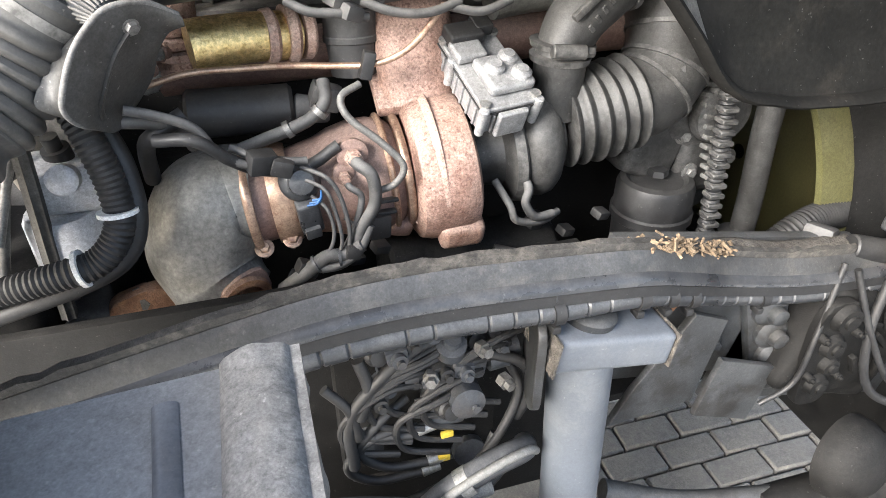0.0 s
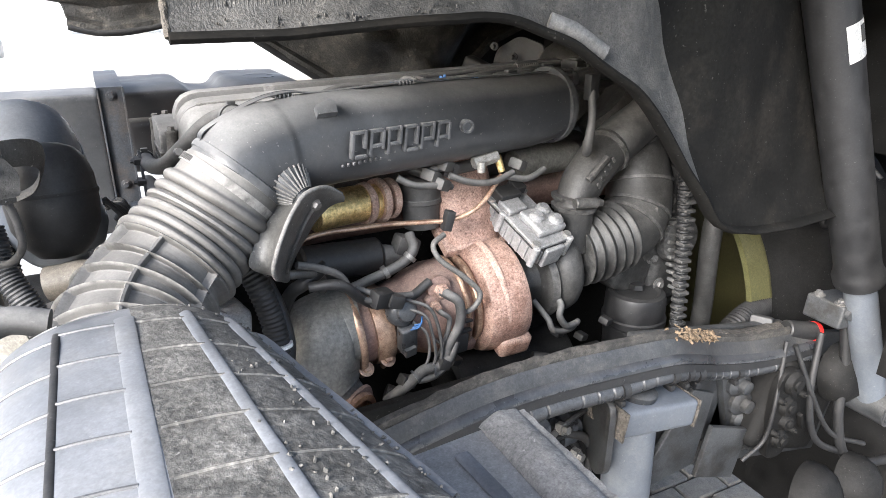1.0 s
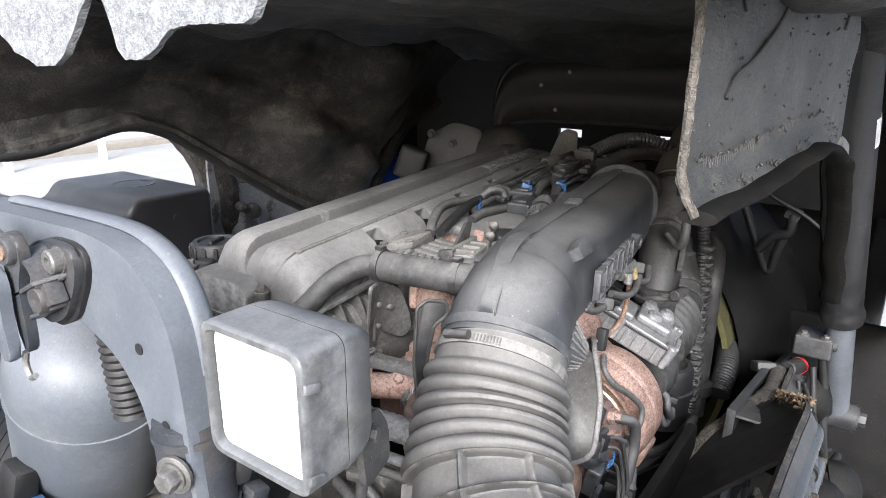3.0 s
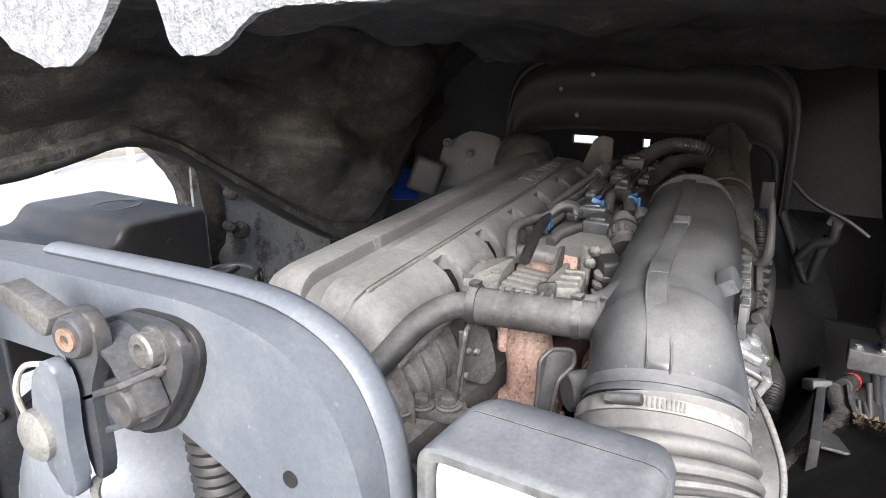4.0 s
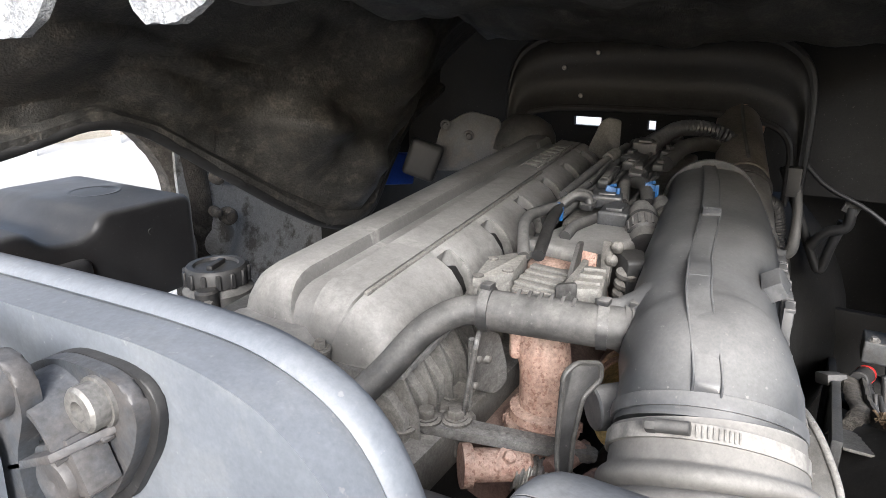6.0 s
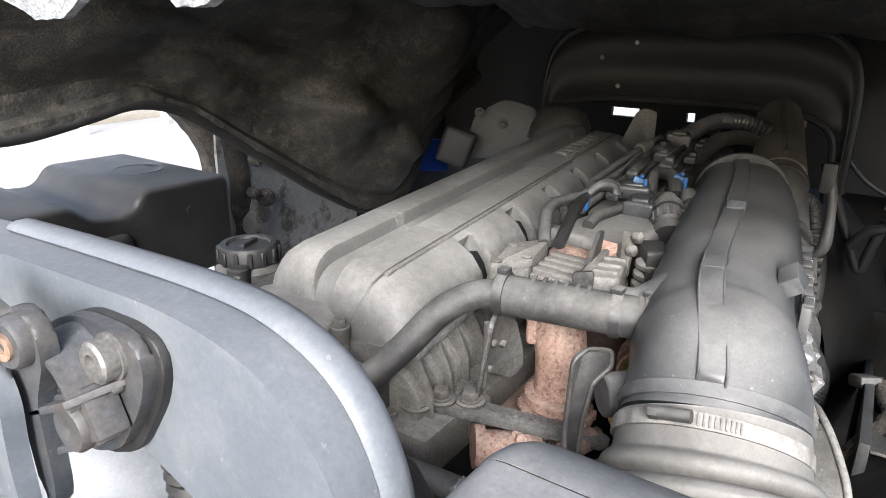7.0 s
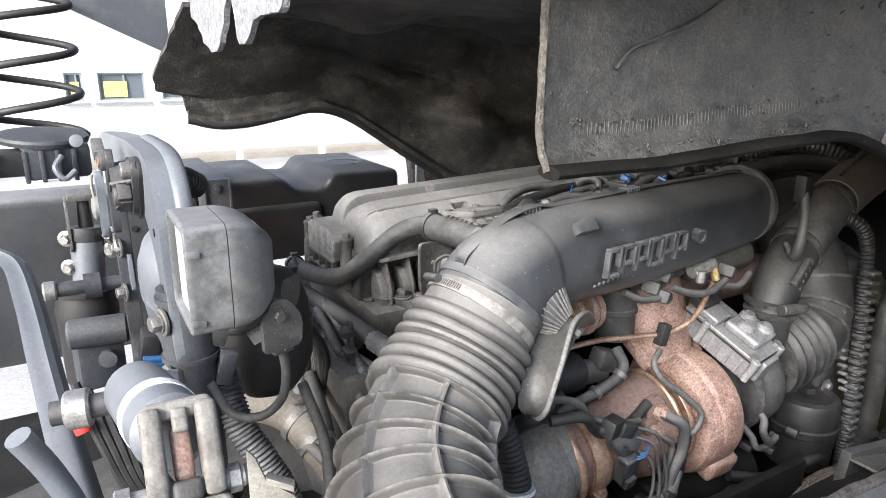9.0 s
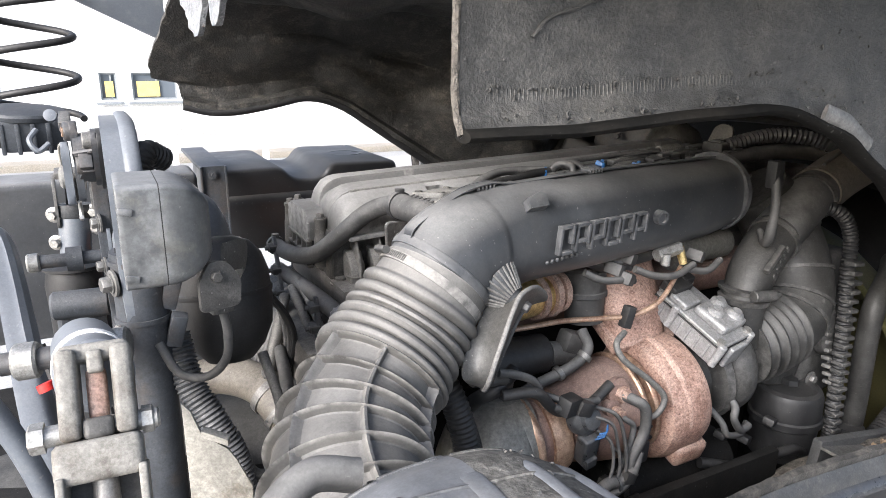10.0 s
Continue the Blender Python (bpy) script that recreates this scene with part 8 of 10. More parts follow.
bm = bmesh.new()
ring_faces(bm, lamp_rows(bm, ((-0.001, 1.0), (0.006, 0.995), (0.016, 0.965), (0.026, 0.90), (0.035, 0.80), (0.043, 0.66), (0.048, 0.52), (0.049, 0.3))))
part("housing", bm, M_LAMPBODY, lamp)
bm = bmesh.new()
ring_faces(bm, lamp_rows(bm, ((-0.0022, 0.9), (-0.0022, 1.0), (-0.036, 1.005), (-0.0405, 1.0), (-0.042, 0.975), (-0.042, 0.90), (-0.038, 0.885), (-0.030, 0.875))), True, False)
part("bezel", bm, M_LAMPBODY, lamp, "deep grey front rim")
bm = bmesh.new()
ring_faces(bm, lamp_rows(bm, ((-0.0024, 0.9), (-0.0024, 0.993), (-0.0006, 0.993), (-0.0006, 0.9))))
part("seam", bm, M_RUBBER, lamp)
bm = bmesh.new()
ring_faces(bm, lamp_rows(bm, ((-0.028, 0.885), (-0.033, 0.885), (-0.035, 0.86))))
part("lens", bm, M_LAMPGLASS, lamp, "white fluted lens")
for y_, z_ in ((0.8588, 1.737), (0.8588, 1.667)):
    bm = bmesh.new()
    box(bm, (-0.670, y_, z_), (0.014, 0.004, 0.007), (0, 12, 0), 0.0018)
    part("rim_clip", bm, M_LAMPBODY, lamp)
bm = bmesh.new()
slab(bm, rounded([(-0.020, -0.034), (0.026, -0.034), (0.030, -0.004), (0.014, 0.020), (-0.006, 0.022), (-0.020, 0.0)], 0.006), (-0.588, 0.888, 1.646), (1, 0.3, 0), (0, 0.1, 1), 0.006, 0.001)
part("bracket", bm, M_LAMPIRON, lamp, "dark grit-speckled bracket plate")
bm = bmesh.new()
hexbolt(bm, (-0.587, 0.885, 1.651), (0.3, -1, 0), 0.0065, 0.006)
part("bolt", bm, M_LAMPIRON, lamp)
bm = bmesh.new()
box(bm, (-0.582, 0.90, 1.607), (0.026, 0.02, 0.010), (0, 0, 15), 0.004)
part("bracket_foot", bm, M_LAMPIRON, lamp)
bm = bmesh.new()
sweep(bm, [(-0.580, 0.902, 1.608), (-0.575, 0.91, 1.57), (-0.578, 0.925, 1.53), (-0.60, 0.94, 1.505), (-0.63, 0.955, 1.51), (-0.648, 0.975, 1.545)], 0.0055, 10, 8)
part("cable", bm, M_DUSTRUB, lamp)
bm = bmesh.new()
sweep(bm, [(-0.575, 0.90, 1.665), (-0.552, 0.93, 1.66), (-0.538, 0.97, 1.645), (-0.540, 1.0, 1.62), (-0.556, 1.01, 1.59), (-0.59, 1.01, 1.575)], 0.014, 8, 6, flat=(0.2, 1.3))
part("yoke", bm, M_LAMPIRON, lamp, "dusty curved yoke")
for q in ((-0.626, 1.005, 1.60), (-0.624, 1.0, 1.55)):
    bm = bmesh.new()
    box(bm, q, (0.02, 0.018, 0.045), (10, 15, 0), 0.004)
    part("yoke_tab", bm, M_PAINTDARK, lamp)
pad = thing("black_air_vessel", (-0.56, 1.07, 1.5), "round black vessel with dust on its crown", "vessel")
bm = bmesh.new()
lathe(bm, (-0.545, 1.13, 1.565), (0.0, -0.2, -1), [(-0.066, 0.004), (-0.064, 0.024), (-0.056, 0.044), (-0.037, 0.06), (-0.01, 0.068), (0.03, 0.07), (0.07, 0.066), (0.10, 0.052), (0.12, 0.034), (0.125, 0.01)], 40)
part("shell", bm, M_RUBBER, pad)
bm = bmesh.new()
lathe(bm, (-0.545, 1.13, 1.555), (0.0, -0.2, -1), [(0.0, 0.068), (0.004, 0.0715), (0.010, 0.0715), (0.014, 0.069)], 40)
part("weld_seam", bm, M_RUBBER, pad)
bm = bmesh.new()
sweep(bm, [(-0.625, 1.03, 1.53), (-0.615, 1.0, 1.47), (-0.592, 0.975, 1.42), (-0.57, 0.96, 1.36), (-0.56, 0.95, 1.25), (-0.555, 0.95, 1.12)], 0.017, 18, 8, ridge=corrugate(0.006, 0.0028), step=0.0016)
solo("grey_corrugated_tube", bm, M_CONDUIT, "grey corrugated cable tube beside the gearbox", "conduit")

# cab lock fork in the foreground
fork = thing("cab_latch_fork", (-0.705, 0.72, 1.5), "dusty cream cast cab latch fork with copper bush", "latch")
FT = Matrix.Translation((-0.711, 0.735, 1.598)) @ Euler((radians(-28), 0, radians(-3))).to_matrix().to_4x4() @ Matrix.Scale(0.9, 4)


def fpart(name, shapes, material, label=""):
    bm_ = bmesh.new()
    for c, s_, bev in shapes:
        box(bm_, c, s_, (0, 0, 0), bev, 3)
    bmesh.ops.transform(bm_, matrix=FT, verts=bm_.verts)
    return part(name, bm_, material, fork, label)


fpart("cheek", [((-0.0235, 0, 0.012), (0.019, 0.040, 0.085), 0.007)], M_FORK)
fpart("cheek", [((0.0235, 0, 0.012), (0.019, 0.040, 0.085), 0.007)], M_FORK)
fpart("bridge", [((0, 0.006, 0.050), (0.062, 0.034, 0.018), 0.008), ((0.001, -0.008, 0.040), (0.014, 0.016, 0.022), 0.004)], M_FORK)
fpart("bush", [((0, 0.004, 0.010), (0.018, 0.02, 0.05), 0.007)], M_COPPER, "worn copper bush")
fpart("stop", [((0, -0.010, -0.022), (0.026, 0.020, 0.020), 0.006)], M_CASTDARK)
fpart("yoke_block", [((-0.002, -0.004, -0.050), (0.076, 0.046, 0.038), 0.009)], M_FORK, "worn cast yoke block")
for sx in (-1, 1):
    fpart("channel_side", [((0.034 * sx, -0.006, -0.105), (0.008, 0.05, 0.09), 0.003)], M_FORK)
fpart("channel_back", [((0, 0.016, -0.105), (0.064, 0.006, 0.09), 0.002)], M_CASTDARK)
bm = bmesh.new()
cyl(bm, FT @ V((0, 0, -0.066)), FT @ V((0, 0, -0.14)), 0.010, 0.012, 16, 0.002)
part("plunger", bm, M_STEEL, fork)
bm = bmesh.new()
cyl(bm, FT @ V((-0.058, 0, -0.022)), FT @ V((0.052, 0, -0.022)), 0.009, 0.009, 16, 0.002)
hexbolt(bm, FT @ V((-0.046, 0, -0.022)), FT.to_3x3() @ V((-1, 0, 0)), 0.013, 0.012, False)
hexbolt(bm, FT @ V((0.036, 0, -0.022)), FT.to_3x3() @ V((1, 0, 0)), 0.012, 0.010, False)
part("pin", bm, M_ZINC, fork)
arm = thing("suspension_damper", (-0.75, 0.95, 1.5), "blue-grey damper tube with pale band", "damper")
bm = bmesh.new()
cyl(bm, (-0.712, 0.775, 1.605), (-0.727, 0.955, 1.565), 0.034, 0.034, 28, 0.008)
part("tube", bm, M_PAINT, arm)
bm = bmesh.new()
lathe(bm, (-0.716, 0.825, 1.594), (-0.015, 0.18, -0.04), [(0, 0.034), (0, 0.0352), (0.022, 0.0352), (0.022, 0.034)], 28)
part("pale_band", bm, M_PAPER, arm, "pale band")
bm = bmesh.new()
cyl(bm, (-0.70, 0.945, 1.562), (-0.81, 0.962, 1.556), 0.013, 0.013, 18)
part("cross_pin", bm, M_PAINTDARK, arm)
for a, b in (((-0.772, 0.956, 1.558), (-0.797, 0.96, 1.557)), ((-0.705, 0.948, 1.562), (-0.68, 0.943, 1.564))):
    bm = bmesh.new()
    cyl(bm, a, b, 0.021, 0.021, 18, 0.003)
    part("pin_collar", bm, M_ZINC, arm)

# side arm of the rear support, further in
sid = thing("cab_suspension_arm", (-0.82, 1.2, 1.4), "grey curved cab suspension arm", "suspension")
bm = bmesh.new()
sweep(bm, [(-0.875, 1.42, 1.62), (-0.85, 1.40, 1.60), (-0.838, 1.36, 1.55), (-0.828, 1.30, 1.47), (-0.815, 1.22, 1.38), (-0.80, 1.15, 1.28), (-0.79, 1.1, 1.1)], [0.012, 0.014, 0.016, 0.018, 0.02, 0.022, 0.025], 14, 8, flat=(1.3, 0.8), ridge=lambda s, a: 0.003 * math.cos(4 * a))
part("arm", bm, M_PAINT, sid)
bm = bmesh.new()
sweep(bm, [(-0.84, 0.94, 1.55), (-0.82, 0.95, 1.50), (-0.80, 0.95, 1.44), (-0.785, 0.95, 1.37), (-0.775, 0.95, 1.27)], 0.013, 14, 8)
part("bent_tube", bm, M_PAINT, sid, "blue-grey bent tube")
bel = thing("height_control_cylinder", (-0.76, 1.52, 1.5), "grey height control cylinder in a bracket", "suspension")
bm = bmesh.new()
cyl(bm, (-0.744, 1.605, 1.60), (-0.752, 1.59, 1.50), 0.029, 0.028, 28, 0.005)
part("cylinder", bm, M_PAINT, bel)
bm = bmesh.new()
lathe(bm, (-0.744, 1.605, 1.605), (-0.05, -0.1, -1), [(0, 0.022), (0.0, 0.033), (0.022, 0.033), (0.026, 0.030)], 28)
part("collar", bm, M_CHASSIS, bel, "dark collar round the cylinder")
bm = bmesh.new()
cyl(bm, (-0.744, 1.605, 1.60), (-0.744, 1.605, 1.66), 0.013, 0.010, 16, 0.002)
part("piston_rod", bm, M_RUBBER, bel)
for sx in (-1, 1):
    bm = bmesh.new()
    slab(bm, rounded([(-0.025, -0.06), (0.02, -0.06), (0.02, 0.03), (0.005, 0.045), (-0.02, 0.03)], 0.008), (-0.744 + 0.031 * sx, 1.60, 1.625), (0, 1, 0), (0, 0, 1), 0.005, 0.001)
    part("bracket_cheek", bm, M_STEEL, bel)
for q in ((-0.778, 1.59, 1.59), (-0.780, 1.59, 1.535), (-0.708, 1.585, 1.592), (-0.708, 1.585, 1.56)):
    bm = bmesh.new()
    hexbolt(bm, q, (-0.4, -1, 0), 0.009, 0.012)
    part("bolt", bm, M_ZINC, bel)
bm = bmesh.new()
box(bm, (-0.744, 1.595, 1.668), (0.05, 0.03, 0.014), (15, 0, 0), 0.004)
box(bm, (-0.722, 1.585, 1.65), (0.014, 0.02, 0.03), (0, 10, 0), 0.003)
part("valve_head", bm, M_STEEL, bel)
bel2 = thing("air_spring", (-0.79, 1.66, 1.35), "black air spring with dished top plate", "suspension")
bm = bmesh.new()
lathe(bm, (-0.762, 1.66, 1.478), (0, 0, -1), [(0, 0.045), (0.006, 0.062), (0.012, 0.062), (0.016, 0.052), (0.05, 0.058), (0.10, 0.056), (0.2, 0.056)], 32)
part("bellows", bm, M_RUBBER, bel2)
tie = thing("tie_rod", (-0.77, 1.47, 1.54), "dark grey tie rod with pale end collar", "rod")
bm = bmesh.new()
cyl(bm, (-0.82, 1.47, 1.531), (-0.70, 1.47, 1.531), 0.012, 0.012, 18)
part("rod", bm, M_PAINTDARK, tie)
bm = bmesh.new()
cyl(bm, (-0.824, 1.47, 1.531), (-0.803, 1.47, 1.531), 0.017, 0.017, 18, 0.003)
part("end_collar", bm, M_ZINC, tie)
bm = bmesh.new()
lathe(bm, (-0.762, 1.47, 1.531), (1, 0, 0), [(0, 0.012), (0, 0.022), (0.026, 0.022), (0.026, 0.012)], 20)
part("clevis", bm, M_PAINTDARK, tie)
ct = thing("cross_tube", (-0.77, 1.6, 1.42), "grey cross tube of the rear cab suspension", "tube")
bm = bmesh.new()
cyl(bm, (-0.80, 1.50, 1.436), (-0.70, 1.49, 1.436), 0.027, 0.027, 28, 0.005)
part("tube", bm, M_PAINTDARK, ct)
bm = bmesh.new()
box(bm, (-0.755, 1.53, 1.365), (0.08, 0.06, 0.09), (0, 0, 10), 0.008)
lathe(bm, (-0.74, 1.50, 1.38), (-0.2, -1, 0), [(0, 0.016), (0.012, 0.016), (0.013, 0.008)], 14)
part("mount_box", bm, M_PAINTDARK, ct)
at = thing("air_tank", (-0.6, 1.33, 1.4), "pale grey domed compressed air tank", "tank")
bm = bmesh.new()
lathe(bm, (-0.602, 1.295, 1.655), (0.12, 0.45, -0.86), [(0, 0.005), (0.004, 0.035), (0.014, 0.06), (0.034, 0.082), (0.06, 0.091), (0.09, 0.095), (0.30, 0.095), (0.33, 0.085), (0.36, 0.04)], 40)
part("shell", bm, M_PAINT, at)
bm = bmesh.new()
lathe(bm, (-0.588, 1.346, 1.557), (0.12, 0.45, -0.86), [(0, 0.094), (0.0, 0.097), (0.010, 0.097), (0.010, 0.094)], 40)
part("weld_seam", bm, M_PAINT, at)
cn = thing("cable_connector", (-0.68, 1.26, 1.5), "black cable connector with blue latch behind the hoop", "connector")
bm = bmesh.new()
box(bm, (-0.678, 1.27, 1.54), (0.03, 0.04, 0.055), (10, 10, 0), 0.006)
part("housing", bm, M_RUBBER, cn)
for k in range(3):
    bm = bmesh.new()
    box(bm, (-0.678, 1.247, 1.522 - 0.009 * k), (0.03, 0.012, 0.006), (10, 10, 0), 0.001)
    part("blue_latch", bm, M_BLUE, cn, "blue latch")
bm = bmesh.new()
sweep(bm, [(-0.67, 1.28, 1.51), (-0.662, 1.275, 1.47), (-0.658, 1.26, 1.41), (-0.65, 1.23, 1.33), (-0.62, 1.2, 1.25)], 0.017, 16, 8, ridge=corrugate(0.009, 0.003), step=0.002)
part("corrugated_sleeve", bm, M_RUBBER, cn)
cn.location = cn.location + V((0.0, 0.11, -0.10))
vblk = thing("pneumatic_valve", (-0.77, 1.33, 1.76), "dark grey pneumatic valve with screws", "valve")
bm = bmesh.new()
box(bm, (-0.775, 1.35, 1.77), (0.085, 0.08, 0.05), (0, 0, 8), 0.008)
part("body", bm, M_PAINTDARK, vblk)
bm = bmesh.new()
lathe(bm, (-0.785, 1.36, 1.795), (0.05, -0.1, 1), [(0, 0.058), (0.006, 0.06), (0.010, 0.058), (0.012, 0.03)], 28)
part("top_disc", bm, M_PAINTDARK, vblk)
for k in range(4):
    bm = bmesh.new()
    box(bm, (-0.81 + 0.02 * k, 1.308, 1.765), (0.006, 0.01, 0.045), (0, 0, 8), 0.002)
    part("rib", bm, M_PAINTDARK, vblk)
bm = bmesh.new()
box(bm, (-0.835, 1.33, 1.77), (0.07, 0.05, 0.035), (0, 0, 4), 0.005)
part("connector", bm, M_RUBBER, vblk)
for p in ((-0.744, 1.30, 1.798), (-0.85, 1.302, 1.78), (-0.85, 1.302, 1.758)):
    bm = bmesh.new()
    lathe(bm, p, (-0.1, -1, 0.3), [(0, 0.009), (0.008, 0.009), (0.009, 0.004)], 14)
    part("screw", bm, M_PAINT, vblk)
bm = bmesh.new()
sweep(bm, [(-0.765, 1.295, 1.78), (-0.775, 1.285, 1.765), (-0.765, 1.28, 1.75), (-0.75, 1.285, 1.76)], 0.004, 8, 6)
part("ring_clip", bm, M_PAINT, vblk)
wire = thing("brake_cable_loom", (-0.75, 1.1, 1.35), "black cable loom with clips behind the cab", "wiring")
for k in range(7):
    bm = bmesh.new()
    o = 0.013 * k
    sweep(bm, [(-0.79 + o, 1.15, 1.50 - o), (-0.77 + o * 0.8, 1.12, 1.42), (-0.74 + o * 0.6, 1.10, 1.34), (-0.68 + o, 1.12, 1.28), (-0.60, 1.18 + o, 1.24)], 0.0065, 8, 6)
    part("cable", bm, M_RUBBER, wire)
bm = bmesh.new()
cyl(bm, (-0.79, 1.12, 1.455), (-0.787, 1.117, 1.445), 0.011, 0.011, 16)
part("red_ring", bm, M_RED, wire, "red ring")
spi = thing("spiral_air_line", (-0.75, 1.95, 1.8), "black spiral trailer air line behind the cab", "air line")
bm = bmesh.new()
sp = []
for i in range(60):
    a = i * 0.42
    sp.append((-0.80 + 0.10 * math.cos(a) * 0.9, 1.95 + 0.06 * math.sin(a), 1.74 + i * 0.0062))
sweep(bm, sp, 0.008, 10, 3)
part("coil", bm, M_RUBBER, spi)
side_box = thing("battery_box", (-1.3, 2.4, 1.2), "grey plastic box behind the cab", "box")
bm = bmesh.new()
box(bm, (-1.45, 2.5, 1.35), (0.9, 0.5, 0.45), bevel=0.03, seg=3)
part("body", bm, M_CHASSIS, side_box)

# cream bent plate and hoses by the gearbox
bp_ = thing("bent_sheet_plate", (-0.61, 0.8, 1.4), "cream painted bent sheet metal plate", "plate")
bm = bmesh.new()
slab(bm, [(-0.006, -0.26), (-0.006, 0.0), (0.004, -0.012), (0.012, -0.040), (0.040, -0.058), (0.048, -0.072), (0.064, -0.108), (0.056, -0.26)], (-0.632, 0.852, 1.522), (1, -0.42, 0), (0, 0, 1), 0.003, 0.0008)
part("sheet", bm, M_CREAM, bp_)
bm = bmesh.new()
slab(bm, [(0.0, 0.0), (0.028, -0.012), (0.028, -0.004), (0.0, 0.008)], (-0.622, 0.842, 1.480), (1, -0.42, 0), (0, 0, 1), -0.012, 0.0008)
part("folded_lip", bm, M_CREAM, bp_)
wh = thing("coolant_hose", (-0.45, 1.25, 1.25), "dusty grey elbow hose with steel clamps", "hose")
bm = bmesh.new()
sweep(bm, [(-0.60, 1.36, 1.30), (-0.53, 1.34, 1.31), (-0.475, 1.28, 1.305), (-0.45, 1.22, 1.28), (-0.41, 1.17, 1.22), (-0.36, 1.14, 1.17)], 0.036, 24, 8)
part("elbow", bm, M_BROWNPIPE, wh)
for p, d in (((-0.465, 1.255, 1.298), (0.3, -0.6, -0.3)), ((-0.45, 1.22, 1.28), (0.4, -0.6, -0.5)), ((-0.40, 1.165, 1.215), (0.5, -0.4, -0.6))):
    bm = bmesh.new()
    lathe(bm, p, d, [(0, 0.037), (0, 0.0395), (0.014, 0.0395), (0.014, 0.037)], 28)
    box(bm, V(p) + V((0, -0.01, 0.043)), (0.02, 0.02, 0.01), bevel=0.002)
    part("clamp", bm, M_STEEL, wh)
fp = thing("fuel_pipes", (-0.37, 1.3, 1.42), "dusty fuel pipes in brackets behind the engine", "pipe")
for pth, r, m in (([(-0.378, 1.50, 1.452), (-0.370, 1.40, 1.457), (-0.362, 1.25, 1.464), (-0.358, 1.12, 1.470)], 0.0155, M_DUSTRUB), ([(-0.374, 1.44, 1.412), (-0.368, 1.33, 1.424), (-0.362, 1.22, 1.436)], 0.012, M_DUSTRUB), ([(-0.374, 1.44, 1.390), (-0.368, 1.28, 1.405), (-0.36, 1.10, 1.425), (-0.355, 1.0, 1.43)], 0.0075, M_ALU), ([(-0.376, 1.44, 1.375), (-0.37, 1.28, 1.384), (-0.362, 1.10, 1.40), (-0.358, 1.0, 1.41)], 0.0065, M_GREYALU)):
    bm = bmesh.new()
    sweep(bm, pth, r, 14, 6)
    part("tube", bm, m, fp)
bm = bmesh.new()
sweep(bm, [(-0.360, 1.15, 1.468), (-0.357, 1.09, 1.472), (-0.352, 1.02, 1.475)], 0.017, 24, 6, ridge=lambda s, a: 0.0012 * math.cos(a * 12 + s * 500), step=0.002)
part("braided_sleeve", bm, M_ALU, fp, "silver braided sleeve")
for y0, z0, y1, z1 in ((1.475, 1.53, 1.40, 1.36), (1.185, 1.495, 1.175, 1.35)):
    bm = bmesh.new()
    d = V((0, y1 - y0, z1 - z0))
    slab(bm, rounded([(-0.008, 0), (0.008, 0), (0.008, d.length), (-0.008, d.length)], 0.004), (-0.392, y0, z0), (0, d.z, -d.y), d, 0.006, 0.001)
    part("pipe_bracket", bm, M_PAINTDARK, fp)
    for k in range(4):
        q = V((-0.394, y0, z0)) + d * (0.12 + 0.25 * k)
        bm = bmesh.new()
        box(bm, q, (0.018, 0.022, 0.014), (10, 0, 0), 0.003)
        hexbolt(bm, q + V((-0.008, 0, 0)), (-1, 0, 0), 0.005, 0.006)
        part("pipe_clip", bm, M_DUSTRUB, fp)
ca = thing("rear_engine_casting", (-0.38, 1.2, 1.3), "dusty brown-grey casting with machined ports", "engine part")
bm = bmesh.new()
slab(bm, rounded([(-0.16, -0.05), (0.12, -0.06), (0.14, 0.03), (0.02, 0.06), (-0.15, 0.09)], 0.02), (-0.365, 1.22, 1.31), (0, 1, 0), (0, 0, 1), 0.05, 0.008)
part("casting", bm, M_IRON, ca)
bm = bmesh.new()
lathe(bm, (-0.372, 1.14, 1.333), (-1, -0.2, 0), [(-0.01, 0.03), (0.006, 0.03), (0.008, 0.026), (0.008, 0.016), (-0.01, 0.015)], 24)
part("port", bm, M_IRON, ca)
bm = bmesh.new()
lathe(bm, (-0.372, 1.22, 1.30), (-1, -0.2, 0), [(-0.01, 0.022), (0.006, 0.022), (0.008, 0.018), (0.008, 0.012), (-0.01, 0.011)], 20)
part("port", bm, M_IRON, ca)
bm = bmesh.new()
slab(bm, [(0, 0), (0.04, 0.0), (0.04, -0.02), (0.012, -0.02), (0.012, -0.24), (0, -0.24)], (-0.398, 1.34, 1.345), (0.2, 1, 0), (0, 0.5, 0.87), 0.012, 0.002)
part("channel", bm, M_GREYALU, ca, "dusty folded channel bracket")
for p in ((-0.376, 1.32, 1.34), (-0.376, 1.10, 1.29), (-0.376, 1.27, 1.275)):
    bm = bmesh.new()
    hexbolt(bm, p, (-1, 0, 0), 0.010, 0.012)
    part("bolt", bm, M_IRON, ca)
lc = thing("hose_bunch", (-0.45, 1.35, 1.35), "bunch of dark hoses behind the engine", "hose")
rng = random.Random(52)
for k in range(10):
    y = 1.30 + 0.018 * k
    bm = bmesh.new()
    sweep(bm, [(-0.40 - 0.006 * k, y + 0.06, 1.44 - 0.008 * k), (-0.43, y + 0.02 * math.sin(k), 1.40), (-0.455 - 0.005 * (k % 3), y - 0.02, 1.33 + 0.012 * math.sin(k * 2)), (-0.47, y - 0.08, 1.29), (-0.45, y - 0.16, 1.27)], rng.uniform(0.006, 0.011), 10, 8)
    part("hose", bm, M_DUSTRUB if k % 3 else M_GREYALU, lc)
